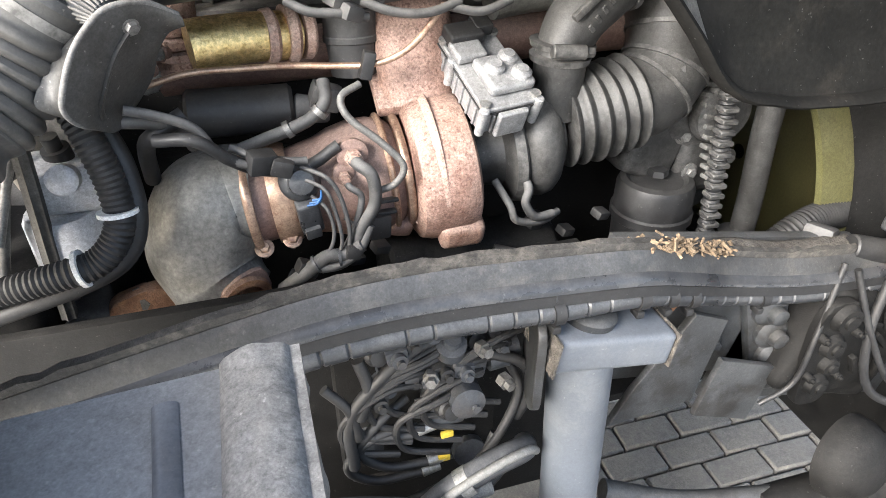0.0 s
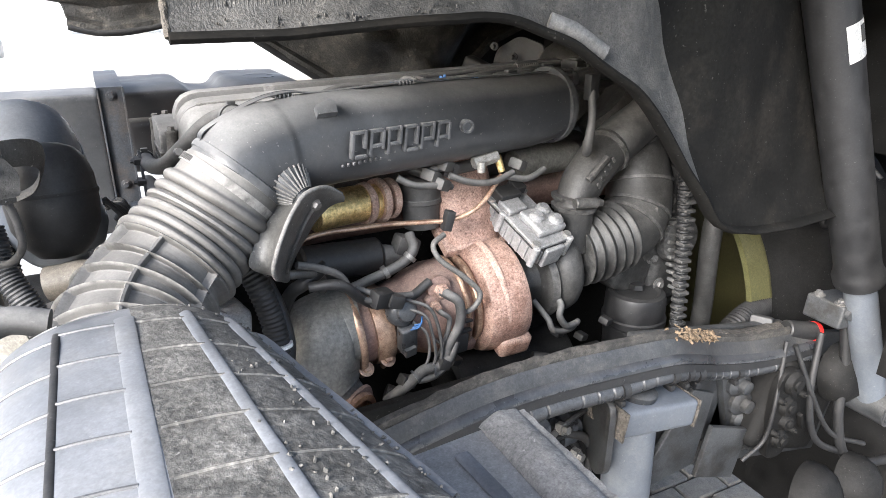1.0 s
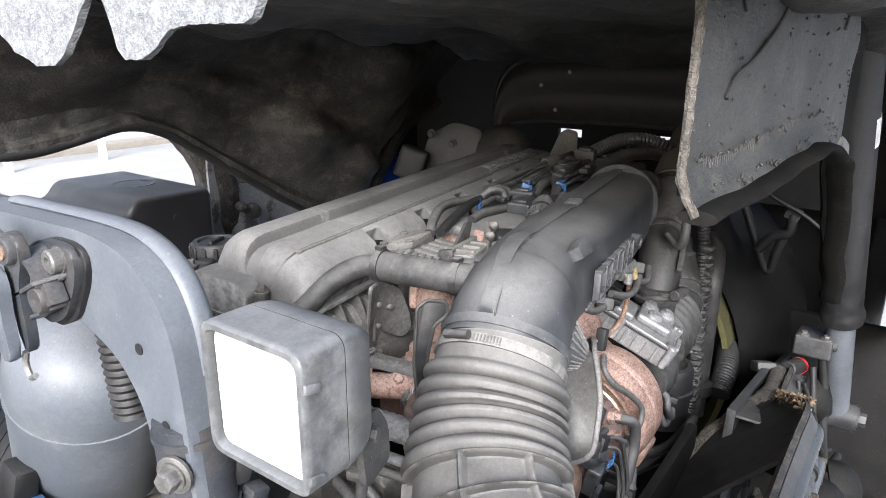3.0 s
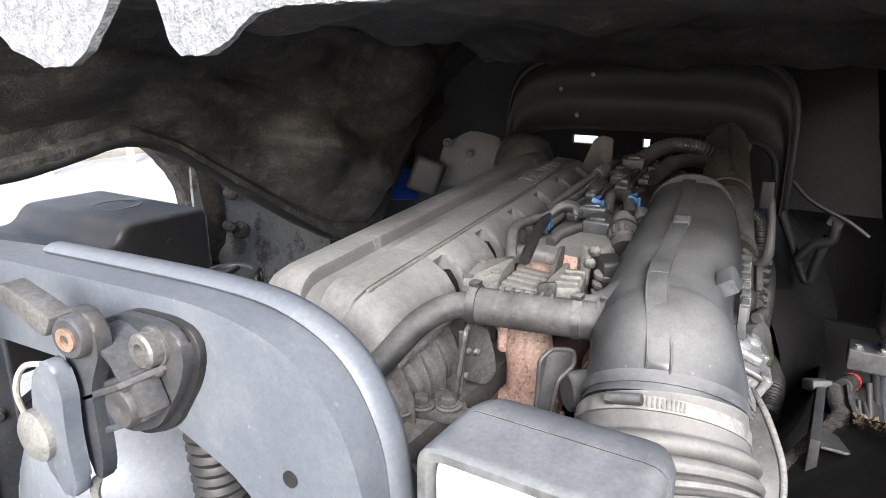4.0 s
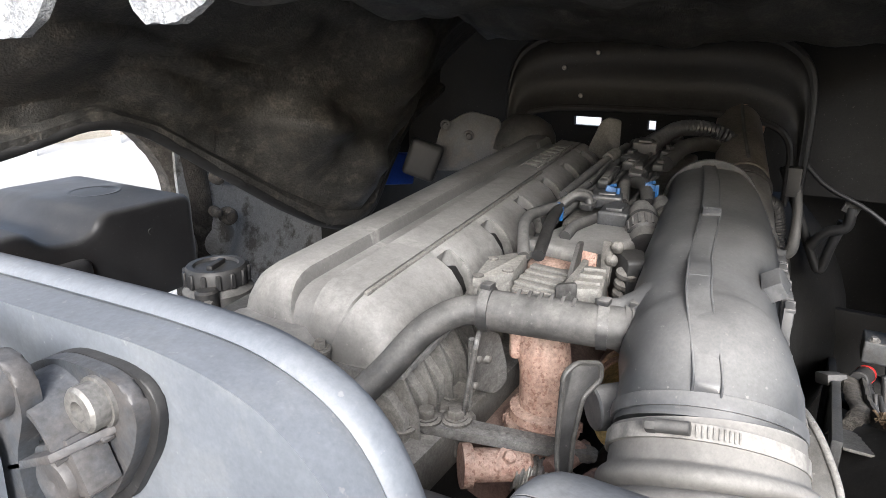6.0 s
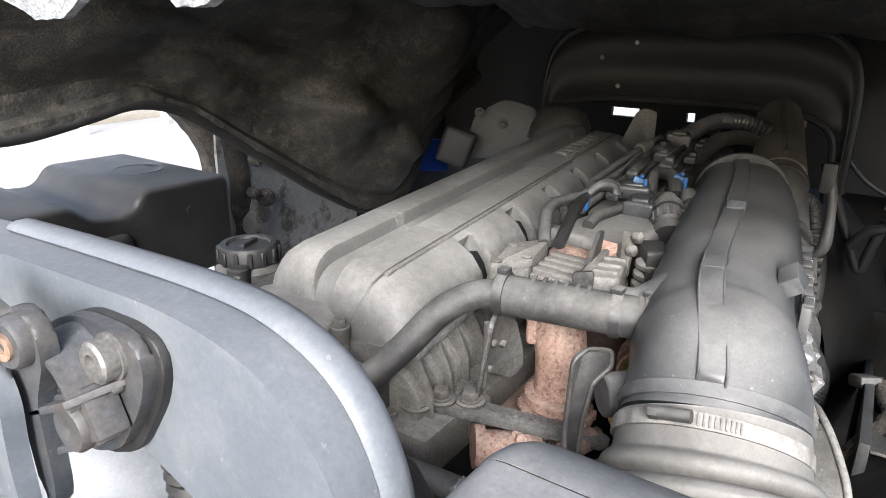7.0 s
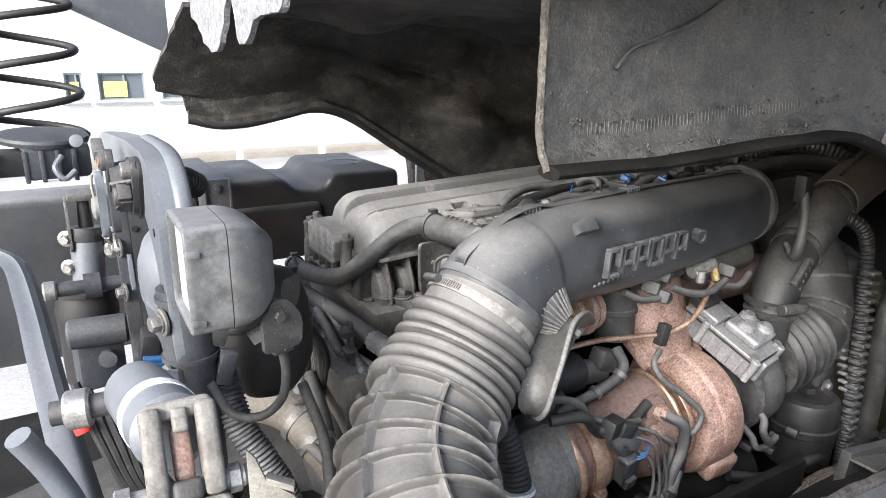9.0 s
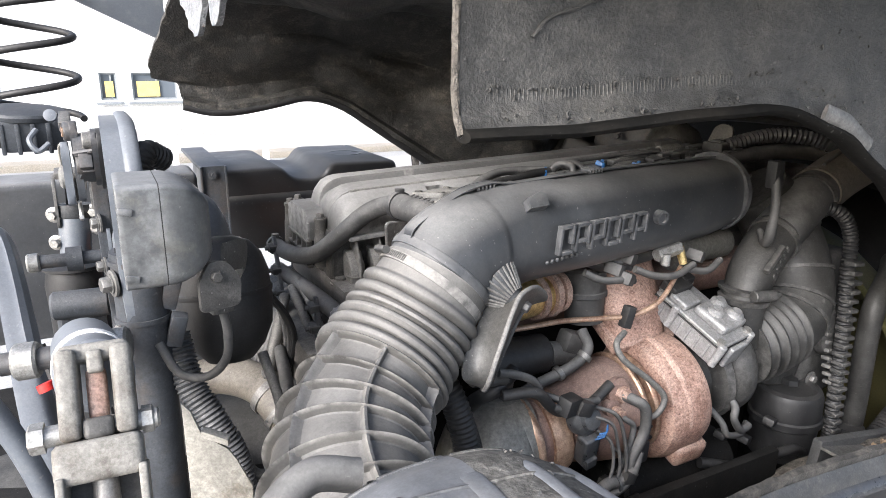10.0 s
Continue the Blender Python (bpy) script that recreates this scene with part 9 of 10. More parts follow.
for k in range(8):
    bm = bmesh.new()
    sweep(bm, [(-0.47, 1.16 + 0.025 * k, 1.52 - 0.01 * k), (-0.44, 1.17 + 0.02 * k, 1.47), (-0.425, 1.20 + 0.01 * k, 1.41), (-0.44, 1.22, 1.34 - 0.006 * k), (-0.48, 1.2, 1.27)], rng.uniform(0.004, 0.008), 8, 8)
    part("cable", bm, M_RUBBER, lc)
gx = thing("gearbox_top", (-0.75, 1.35, 1.1), "dark dusty gearbox top behind the engine", "gearbox")
bm = bmesh.new()
box(bm, (-0.80, 1.36, 1.06), (0.80, 0.84, 0.24), (0, 0, 0), 0.05, 3)
box(bm, (-0.62, 1.15, 1.19), (0.22, 0.2, 0.04), (0, 0, 12), 0.01)
part("case", bm, M_DARK, gx)
for k in range(6):
    bm = bmesh.new()
    hexbolt(bm, (-0.70 + 0.035 * k, 1.07 + 0.012 * k, 1.185), (0, 0, 1), 0.010, 0.012)
    part("bolt", bm, M_STEEL, gx)
cm = thing("rear_crossmember", (-1.2, 1.3, 1.0), "dark painted chassis crossmember behind the gearbox", "chassis")
bm = bmesh.new()
box(bm, (-1.40, 1.32, 0.98), (0.75, 1.3, 0.22), (0, 0, 0), 0.02, 3)
part("beam", bm, M_PAINTDARK, cm)
for k in range(7):
    bm = bmesh.new()
    sweep(bm, [(-1.5, 0.95 + 0.05 * k, 1.12), (-1.2, 0.98 + 0.04 * k, 1.115), (-0.95, 1.0 + 0.05 * k, 1.14), (-0.75, 1.02 + 0.03 * k, 1.22)], 0.012, 10, 6)
    part("cable", bm, M_RUBBER, cm)

# ---- details on top of the engine ----
eg = thing("egr_actuator", (-0.12, 1.17, 1.63), "pale cast actuator beside the valve cover", "actuator")
def plan(bm, pts, z0, z1, r=0.004, bevel=0.0015):
    return slab(bm, rounded(pts, r, 3), (0, 0, z0), (1, 0, 0), (0, 1, 0), z1 - z0, bevel)


bm = bmesh.new()
plan(bm, [(-0.194, 1.220), (-0.148, 1.188), (-0.058, 1.206), (-0.112, 1.238)], 1.643, 1.653)
part("lid", bm, M_EGR, eg, "pale dusty cast lid")
bm = bmesh.new()
plan(bm, [(-0.188, 1.220), (-0.148, 1.192), (-0.064, 1.206), (-0.114, 1.233)], 1.598, 1.6425)
lathe(bm, (-0.180, 1.208, 1.634), (-0.8, -0.6, 0), [(-0.02, 0.010), (0, 0.0105), (0.010, 0.0105), (0.010, 0.005), (0.002, 0.0045), (0.002, 0.0)], 18)
part("housing", bm, M_EGR, eg)
bm = bmesh.new()
plan(bm, [(-0.150, 1.190), (-0.142, 1.128), (-0.046, 1.136), (-0.068, 1.198)], 1.600, 1.634)
part("ribbed_body", bm, M_EGR, eg)
for k in range(4):
    x0 = -0.138 + 0.0205 * k
    bm = bmesh.new()
    box(bm, (x0 + 0.002, 1.161 + 0.0019 * k, 1.6365), (0.0135, 0.060, 0.006), (0, 0, -6), 0.002, 2)
    part("cooling_fin", bm, M_EGR, eg)
for k in range(4):
    bm = bmesh.new()
    box(bm, (-0.146, 1.161, 1.606 + 0.009 * k), (0.006, 0.056, 0.0035), (0, 0, 7), 0.001, 1)
    part("cooling_fin", bm, M_EGR, eg)
bm = bmesh.new()
plan(bm, [(-0.146, 1.122), (-0.128, 1.084), (-0.050, 1.100), (-0.058, 1.130)], 1.602, 1.646, 0.007, 0.004)
plan(bm, [(-0.150, 1.124), (-0.147, 1.116), (-0.054, 1.126), (-0.054, 1.134)], 1.598, 1.652, 0.003, 0.001)
part("motor", bm, M_EGR, eg, "pale cast motor housing")
for k in range(3):
    bm = bmesh.new()
    box(bm, (-0.122 + 0.024 * k, 1.105 + 0.004 * k, 1.647), (0.005, 0.030, 0.006), (0, 0, 14), 0.0015)
    part("motor_rib", bm, M_EGR, eg)
bm = bmesh.new()
slab(bm, rounded([(-0.012, -0.05), (0.060, -0.045), (0.090, 0.028), (0.070, 0.030), (0.030, -0.002), (0.0, 0.0)], 0.004), (-0.150, 1.128, 1.650), (0.97, 0.10, 0), (0, 0, 1), 0.005, 0.001)
part("dark_bracket", bm, M_CASTDARK, eg, "dark folded bracket plate")
bm = bmesh.new()
slab(bm, rounded([(-0.012, -0.05), (0.012, -0.05), (0.012, 0.012), (-0.012, 0.010)], 0.004), (-0.152, 1.120, 1.644), (0.5, -0.85, 0), (0, 0, 1), 0.005, 0.001)
part("bracket_flange", bm, M_CASTDARK, eg)
bm = bmesh.new()
slab(bm, rounded([(-0.006, -0.045), (0.006, -0.045), (0.008, 0.012), (-0.008, 0.012)], 0.004), (-0.066, 1.10, 1.672), (0.3, 1, 0), (0.2, 0, 1), 0.005, 0.001)
for p in ((-0.066, 1.092, 1.678), (-0.066, 1.098, 1.66)):
    lathe(bm, p, (-0.3, -1, 0.2), [(-0.004, 0.003), (0, 0.007), (0.004, 0.008), (0.009, 0.007), (0.012, 0.003)], 16)
part("lever", bm, M_IRON, eg)
for k in range(3):
    bm = bmesh.new()
    lathe(bm, (-0.075 + 0.002 * k, 1.07 + 0.002 * k, 1.655 - 0.014 * k), (0.1, 0.2, -1), [(0, 0.010), (0.003, 0.014), (0.008, 0.014), (0.011, 0.010)], 16)
    part("spring_coil", bm, M_IRON, eg)
for p in ((-0.180, 1.219, 1.652), (-0.116, 1.231, 1.652), (-0.072, 1.206, 1.652), (-0.146, 1.196, 1.652)):
    bm = bmesh.new()
    lathe(bm, p, (0, 0, 1), [(-0.006, 0.007), (0.003, 0.007), (0.004, 0.004)], 10)
    part("screw", bm, M_IRON, eg)
bm = bmesh.new()
sweep(bm, [(-0.080, 1.205, 1.650), (-0.045, 1.222, 1.664), (0.0, 1.240, 1.672), (0.05, 1.248, 1.672), (0.107, 1.236, 1.670)], 0.0085, 12, 8)
part("cable", bm, M_DUSTRUB, eg)
bm = bmesh.new()
sweep(bm, [(-0.072, 1.188, 1.652), (-0.03, 1.198, 1.660), (0.03, 1.215, 1.664), (0.08, 1.226, 1.668), (0.12, 1.234, 1.668)], 0.0085, 12, 8)
part("cable", bm, M_RUBBER, eg)
bm = bmesh.new()
slab(bm, rounded([(-0.03, -0.035), (0.03, -0.035), (0.034, 0.012), (0.012, 0.032), (-0.03, 0.03)], 0.006), (-0.045, 1.062, 1.640), (0.8, 0.6, 0), (0, 0, 1), -0.03, 0.004)
part("dark_cover", bm, M_RUBBER, eg, "black moulded cover")
bm = bmesh.new()
slab(bm, [(-0.012, -0.03), (0.012, -0.03), (0.014, 0.014), (-0.008, 0.014)], (-0.046, 1.128, 1.645), (0.2, 1, 0), (0.35, 0, 1), 0.003, 0.0005)
part("gasket_plate", bm, M_OLDCOPPER, eg, "copper-tinted gasket plate")
egr = thing("egr_valve_body", (0.02, 1.15, 1.58), "heat-tinted valve body under a grey cap", "valve")
bm = bmesh.new()
box(bm, (0.01, 1.16, 1.60), (0.12, 0.11, 0.07), (0, 0, -10), 0.02, 3)
part("body", bm, M_COPPER, egr)
bm = bmesh.new()
box(bm, (0.055, 1.165, 1.635), (0.16, 0.12, 0.03), (0, 0, -10), 0.014, 3)
part("cap", bm, M_COVER, egr)
hb = thing("heat_shield_bracket", (-0.21, 1.2, 1.5), "folded grey steel bracket by the exhaust elbow", "bracket")
hbo = rounded([(-0.262, 1.612), (-0.222, 1.607), (-0.174, 1.580), (-0.154, 1.535), (-0.146, 1.505), (-0.160, 1.492), (-0.206, 1.520), (-0.228, 1.488), (-0.238, 1.500), (-0.252, 1.532)], 0.008, 3)
bm = bmesh.new()
lowv = [bm.verts.new((a, 1.188 + 0.016 * math.sin((a + 0.26) * 28) - 0.010 * (b - 1.55) / 0.06, b)) for a, b in hbo]
bmesh.ops.triangulate(bm, faces=[bm.faces.new(lowv)])
bmesh.ops.recalc_face_normals(bm, faces=bm.faces[:])
bmesh.ops.solidify(bm, geom=bm.faces[:], thickness=0.003)
part("plate", bm, M_PLATE, hb)
bm = bmesh.new()
sweep(bm, [(a, 1.188 + 0.016 * math.sin((a + 0.26) * 28) - 0.010 * (b - 1.55) / 0.06, b) for a, b in hbo + hbo[:1]], 0.0026, 8, smooth=False)
part("rolled_edge", bm, M_PLATE, hb)
for x, z in ((-0.226, 1.570), (-0.222, 1.532), (-0.196, 1.556)):
    bm = bmesh.new()
    lathe(bm, (x, 1.1985 - 0.010 * (z - 1.55) / 0.06, z), (0, -1, 0.1), [(-0.004, 0.005), (0.005, 0.005), (0.006, 0.0035)], 14)
    part("rivet", bm, M_IRON, hb)
bm = bmesh.new()
sweep(bm, [(-0.236, 1.196, 1.600), (-0.232, 1.199, 1.56), (-0.228, 1.203, 1.51)], 0.004, 8, 6)
part("stamped_bead", bm, M_PLATE, hb)
# steel lines and hoses running down beside the head
ln = thing("steel_line_bundle", (-0.40, 1.05, 1.4), "dusty steel and rubber lines beside the engine rear", "pipes")
for k, (pth, r, m) in enumerate((
    ([(-0.372, 1.36, 1.47), (-0.378, 1.22, 1.44), (-0.385, 1.10, 1.40), (-0.40, 1.0, 1.34), (-0.43, 0.95, 1.25)], 0.007, M_STEEL),
    ([(-0.385, 1.36, 1.455), (-0.392, 1.22, 1.42), (-0.40, 1.10, 1.375), (-0.415, 1.0, 1.31), (-0.44, 0.95, 1.2)], 0.0085, M_GREYALU),
    ([(-0.44, 1.25, 1.38), (-0.46, 1.12, 1.36), (-0.49, 1.02, 1.33), (-0.50, 0.96, 1.25), (-0.47, 0.93, 1.18)], 0.011, M_DUSTRUB),
    ([(-0.40, 1.30, 1.34), (-0.43, 1.15, 1.31), (-0.47, 1.05, 1.25), (-0.52, 1.0, 1.2)], 0.014, M_RUBBER),
    ([(-0.50, 1.10, 1.45), (-0.49, 1.04, 1.38), (-0.51, 0.98, 1.33), (-0.55, 0.96, 1.34), (-0.57, 0.97, 1.40)], 0.008, M_GREYALU))):
    bm = bmesh.new()
    sweep(bm, pth, r, 12, 8)
    part("line", bm, m, ln)
for q, d, r in (((-0.382, 1.14, 1.415), (0.1, 1, 0.3), 0.010), ((-0.47, 1.08, 1.35), (0.3, 1, 0.2), 0.014), ((-0.395, 1.16, 1.40), (0.1, 1, 0.35), 0.012)):
    bm = bmesh.new()
    lathe(bm, q, d, [(0, r * 0.8), (0, r), (0.012, r), (0.012, r * 0.8)], 16)
    part("line_clamp", bm, M_ZINC, ln)
strut = thing("stay_bar", (-0.29, 1.13, 1.5), "flat cast steel stay bar bolted to the engine", "bracket")
bm = bmesh.new()
slab(bm, rounded([(-0.012, -0.016), (0.20, -0.01), (0.20, 0.01), (-0.012, 0.016)], 0.01), (-0.262, 1.240, 1.486), (0.42, -0.9, -0.16), (-0.9, -0.42, 0), -0.012, 0.003)
part("bar", bm, M_PLATE, strut)
bm = bmesh.new()
for k in range(9):
    p = V((-0.262, 1.240, 1.4990)) + V((0.42, -0.9, -0.16)).normalized() * (0.06 + 0.012 * k)
    box(bm, p, (0.003, 0.005, 0.0012), (0, 0, 20), 0)
part("cast_mark_bar", bm, M_STEEL, strut)
sh2 = thing("hose_shield", (-0.27, 1.03, 1.52), "folded dark steel shield beside the air hose", "bracket")
so = rounded([(-0.030, 0.050), (-0.016, 0.060), (0.012, 0.054), (0.014, 0.036), (-0.006, 0.022), (-0.014, -0.02), (-0.016, -0.085), (-0.026, -0.09), (-0.033, -0.03)], 0.006, 4)
su, sv = V((0.80, -0.60, 0)).normalized(), V((0.06, 0.02, 1)).normalized()
bm = bmesh.new()
slab(bm, so, (-0.268, 1.052, 1.568), su, sv, 0.004, 0.001)
part("plate", bm, M_LOOM, sh2)
bm = bmesh.new()
sweep(bm, [V((-0.268, 1.052, 1.568)) + su * a + sv * b + V((-0.003, -0.004, 0)) for a, b in so + so[:1]], 0.0026, 8, smooth=False)
part("rolled_rim", bm, M_EAR, sh2)
bm = bmesh.new()
cyl(bm, (-0.262, 1.046, 1.572), (-0.215, 0.995, 1.572), 0.0225, 0.024, 22, 0.002)
part("spigot", bm, M_PIPE, sh2, "grey moulded spigot")

for q in ((-0.264, 1.240, 1.497), (-0.243, 1.212, 1.494), (-0.290, 1.257, 1.496)):
    bm = bmesh.new()
    hexbolt(bm, q, (0, 0, 1), 0.011, 0.012)
    part("bolt", bm, M_IRON, strut)
pump = thing("heat_tinted_pump", (-0.25, 1.16, 1.42), "pinkish brown pump stub with crinkled silver foil sleeve", "pump")
bm = bmesh.new()
cyl(bm, (-0.262, 1.188, 1.452), (-0.214, 1.128, 1.446), 0.020, 0.019, 24, 0.004)
lathe(bm, (-0.262, 1.188, 1.452), (0.048, -0.060, -0.006), [(-0.006, 0.015), (-0.006, 0.026), (0.006, 0.026), (0.006, 0.015)], 24)
part("stub", bm, M_OLDCOPPER, pump)
bm = bmesh.new()
hexbolt(bm, (-0.238, 1.146, 1.462), (-0.5, -0.5, 0.7), 0.008, 0.010)
part("bolt", bm, M_OLDCOPPER, pump)
bm = bmesh.new()
sweep(bm, [(-0.226, 1.142, 1.440), (-0.214, 1.110, 1.432), (-0.206, 1.076, 1.418)], 0.021, 28, 8, ridge=lambda s, a: 0.0022 * math.cos(s * 900) + 0.0012 * math.cos(9 * a + s * 300), step=0.0012)
part("foil_sleeve", bm, M_ZINC, pump, "crinkled silver foil sleeve")
har = thing("wiring_harness", (0.3, 1.22, 1.65), "black injector wiring harness with blue clips", "wiring")


def hb_pt(x, y, z):
    """Along the engine: its length runs askew."""
    return V((x, y + 0.10 * (x - 0.11), z + 0.012 * (x - 0.11)))


for pth, r, m in (
    ([(0.107, 1.236, 1.668), (0.20, 1.228, 1.672), (0.35, 1.222, 1.672), (0.55, 1.214, 1.672), (0.72, 1.205, 1.672)], 0.0085, M_LOOM),
    ([(0.107, 1.226, 1.660), (0.22, 1.214, 1.666), (0.38, 1.206, 1.666), (0.55, 1.196, 1.668)], 0.007, M_DUSTRUB),
    ([(0.125, 1.232, 1.668), (0.135, 1.215, 1.684), (0.150, 1.198, 1.680), (0.150, 1.190, 1.664)], 0.008, M_LOOM),
    ([(0.150, 1.232, 1.668), (0.160, 1.216, 1.682), (0.176, 1.202, 1.678), (0.182, 1.194, 1.664)], 0.008, M_LOOM),
    ([(0.02, 1.196, 1.655), (0.06, 1.192, 1.660), (0.115, 1.182, 1.656), (0.14, 1.176, 1.654)], 0.0085, M_DUSTRUB),
    ([(0.20, 1.150, 1.664), (0.26, 1.160, 1.676), (0.33, 1.168, 1.672), (0.42, 1.17, 1.668)], 0.010, M_LOOM),
    ([(0.22, 1.112, 1.664), (0.27, 1.128, 1.682), (0.31, 1.15, 1.676)], 0.011, M_DUSTRUB),
    ([(0.62, 1.19, 1.684), (0.74, 1.165, 1.692), (0.86, 1.13, 1.690), (0.95, 1.09, 1.680)], 0.015, M_DUSTRUB),
    ([(0.55, 1.13, 1.665), (0.68, 1.11, 1.678), (0.80, 1.07, 1.672), (0.86, 1.03, 1.655)], 0.017, M_DUSTRUB)):
    bm = bmesh.new()
    sweep(bm, [hb_pt(*q) for q in pth], r, 12, 8)
    part("cable", bm, m, har)
# thin rigid pipe with its spring sleeve, running forwards
bm = bmesh.new()
sweep(bm, [hb_pt(*q) for q in ((0.15, 1.236, 1.680), (0.30, 1.232, 1.684), (0.46, 1.226, 1.686), (0.60, 1.22, 1.686))], 0.0075, 12, 6)
part("rigid_line", bm, M_LOOM, har)
bm = bmesh.new()
sweep(bm, [hb_pt(*q) for q in ((0.44, 1.227, 1.686), (0.50, 1.224, 1.687))], 0.010, 14, 6, ridge=corrugate(0.006, 0.002), step=0.0015)
part("ribbed_sleeve", bm, M_GREYALU, har)
# main connector blocks with ridges
for c, s, rz in (((0.152, 1.150, 1.652), (0.062, 0.046, 0.036), 0), ((0.205, 1.176, 1.668), (0.055, 0.05, 0.022), 8), ((0.33, 1.20, 1.676), (0.15, 0.020, 0.016), 3), ((0.46, 1.176, 1.678), (0.11, 0.028, 0.024), -3), ((0.36, 1.152, 1.674), (0.05, 0.022, 0.018), -6), ((0.60, 1.18, 1.684), (0.07, 0.05, 0.034), 6)):
    bm = bmesh.new()
    p = hb_pt(*c)
    box(bm, p, s, (0, 0, 6 + rz), 0.005, 3)
    box(bm, p + V((0, 0, s[2] * 0.45)), (s[0] * 0.7, s[1] * 0.55, s[2] * 0.35), (0, 0, 6 + rz), 0.003)
    part("connector", bm, M_CONDUIT if c[0] < 0.25 else M_LOOM, har, "black connector")
    n_ = int(s[0] / 0.014)
    for k in range(n_):
        bm = bmesh.new()
        box(bm, p + V(((k - (n_ - 1) / 2) * 0.013, (k - (n_ - 1) / 2) * 0.0014 - s[1] * 0.5, 0)), (0.006, 0.003, s[2] * 0.55), (0, 0, 6 + rz), 0.001, 1)
        part("connector_rib", bm, M_LOOM, har)
# two large round plugs with knurled rings
for c, ax_, r in (((0.125, 1.103, 1.652), (-0.86, -0.32, -0.30), 0.025), ((0.175, 1.075, 1.652), (-0.80, -0.40, -0.30), 0.021)):
    p = hb_pt(*c)
    bm = bmesh.new()
    lathe(bm, p, ax_, [(-0.055, r * 0.6), (-0.035, r * 0.72), (-0.034, r * 0.9), (-0.018, r * 0.9), (-0.017, r * 0.75), (-0.006, r * 0.75), (-0.005, r), (0.022, r), (0.024, r * 0.86), (0.030, r * 0.86), (0.031, r * 0.98), (0.050, r * 0.98), (0.052, r * 0.7)], 28)
    part("round_plug", bm, M_LOOM, har)
    x1, y1, z1 = basis(ax_)
    for k in range(16):
        a = k * math.pi / 8
        bm = bmesh.new()
        q = p + (x1 * math.cos(a) + y1 * math.sin(a)) * r
        cyl(bm, q - z1 * 0.002, q + z1 * 0.020, 0.0022, 0.0022, 6)
        part("plug_knurl", bm, M_LOOM, har)
for c in ((0.107, 1.237, 1.668), (0.205, 1.170, 1.684), (0.255, 1.116, 1.684)):
    p = hb_pt(*c)
    bm = bmesh.new()
    box(bm, p, (0.008, 0.020, 0.010), (20, 10, 30), 0.002)
    box(bm, p + V((0.004, 0.0, 0.006)), (0.014, 0.006, 0.005), (0, 20, 60), 0.001)
    box(bm, p + V((-0.003, -0.012, -0.006)), (0.005, 0.005, 0.022), (0, 0, 0), 0.001)
    part("blue_clip", bm, M_BLUE, har, "blue locking clip")
# holding clamp beside the loops
bm = bmesh.new()
slab(bm, rounded([(-0.035, -0.012), (0.03, -0.008), (0.034, 0.008), (0.0, 0.014), (-0.03, 0.010)], 0.006), hb_pt(0.165, 1.196, 1.664), (1, 0.1, 0), (0, 1, 0), 0.008, 0.002)
part("loop_clamp", bm, M_LOOM, har)
rng = random.Random(33)
for k in range(11):
    x = 0.36 + 0.045 * k
    y = 1.16 + rng.uniform(-0.06, 0.04)
    sz = (rng.uniform(0.03, 0.07), rng.uniform(0.014, 0.026), rng.uniform(0.012, 0.022))
    rz = rng.uniform(-8, 20)
    bm = bmesh.new()
    p = hb_pt(x, y, 1.672 + rng.uniform(-0.010, 0.012))
    box(bm, p, sz, (rng.uniform(-10, 10), rng.uniform(-6, 6), rz), 0.004)
    box(bm, p + V((0.016, 0, 0.004)), (sz[0] * 0.5, sz[1] * 0.6, sz[2] * 1.2), (0, 0, rz), 0.002)
    part("connector", bm, M_DUSTRUB if k % 3 else M_LOOM, har, "black connector")
for k in range(8):
    y0 = 1.225 - 0.013 * k
    z0 = 1.668 + 0.008 * math.sin(k * 1.7)
    bm = bmesh.new()
    sweep(bm, [hb_pt(0.24 + 0.02 * (k % 3) + 0.10 * i, y0 + rng.uniform(-0.010, 0.010), z0 + rng.uniform(-0.006, 0.010)) for i in range(6)], rng.uniform(0.003, 0.006), 8, 6)
    part("cable", bm, M_LOOM if k % 2 else M_DUSTRUB, har)
# corrugated loom arching over the front of the engine
bm = bmesh.new()
sweep(bm, [hb_pt(*q) for q in ((0.60, 1.17, 1.690), (0.72, 1.13, 1.712), (0.80, 1.07, 1.705), (0.83, 1.01, 1.675), (0.83, 0.98, 1.62))], 0.014, 16, 8, ridge=corrugate(0.012, 0.004), step=0.003)
part("corrugated_loom", bm, M_CONDUIT, har)
# engine top tray below the harness
bm = bmesh.new()
box(bm, (0.50, 1.20, 1.61), (0.72, 0.15, 0.07), (0, 0, 6), 0.015, 3)
solo("intake_manifold", bm, M_IRON, "dusty grey intake manifold under the wiring", "manifold")
bracket_f = thing("lifting_eye", (0.74, 1.33, 1.66), "flat grey lifting eye at the engine front", "bracket")
bm = bmesh.new()
slab(bm, rounded([(-0.05, -0.06), (0.034, -0.06), (0.034, 0.035), (0.004, 0.042), (-0.014, 0.03)], 0.008), (0.76, 1.365, 1.690), (0.3, -1, 0), (0, 0, 1), 0.01, 0.002)
part("plate", bm, M_GREYALU, bracket_f)
sens = thing("pressure_sensor", (0.38, 0.93, 1.62), "grey sensor with hanging cable at the pipe end", "sensor")
bm = bmesh.new()
sweep(bm, [(0.395, 0.93, 1.70), (0.395, 0.922, 1.67), (0.395, 0.917, 1.63), (0.39, 0.916, 1.58), (0.40, 0.93, 1.562), (0.42, 0.96, 1.575)], [0.006, 0.008, 0.008, 0.010, 0.009, 0.006], 14, 6)
part("cable", bm, M_DUSTRUB, sens)
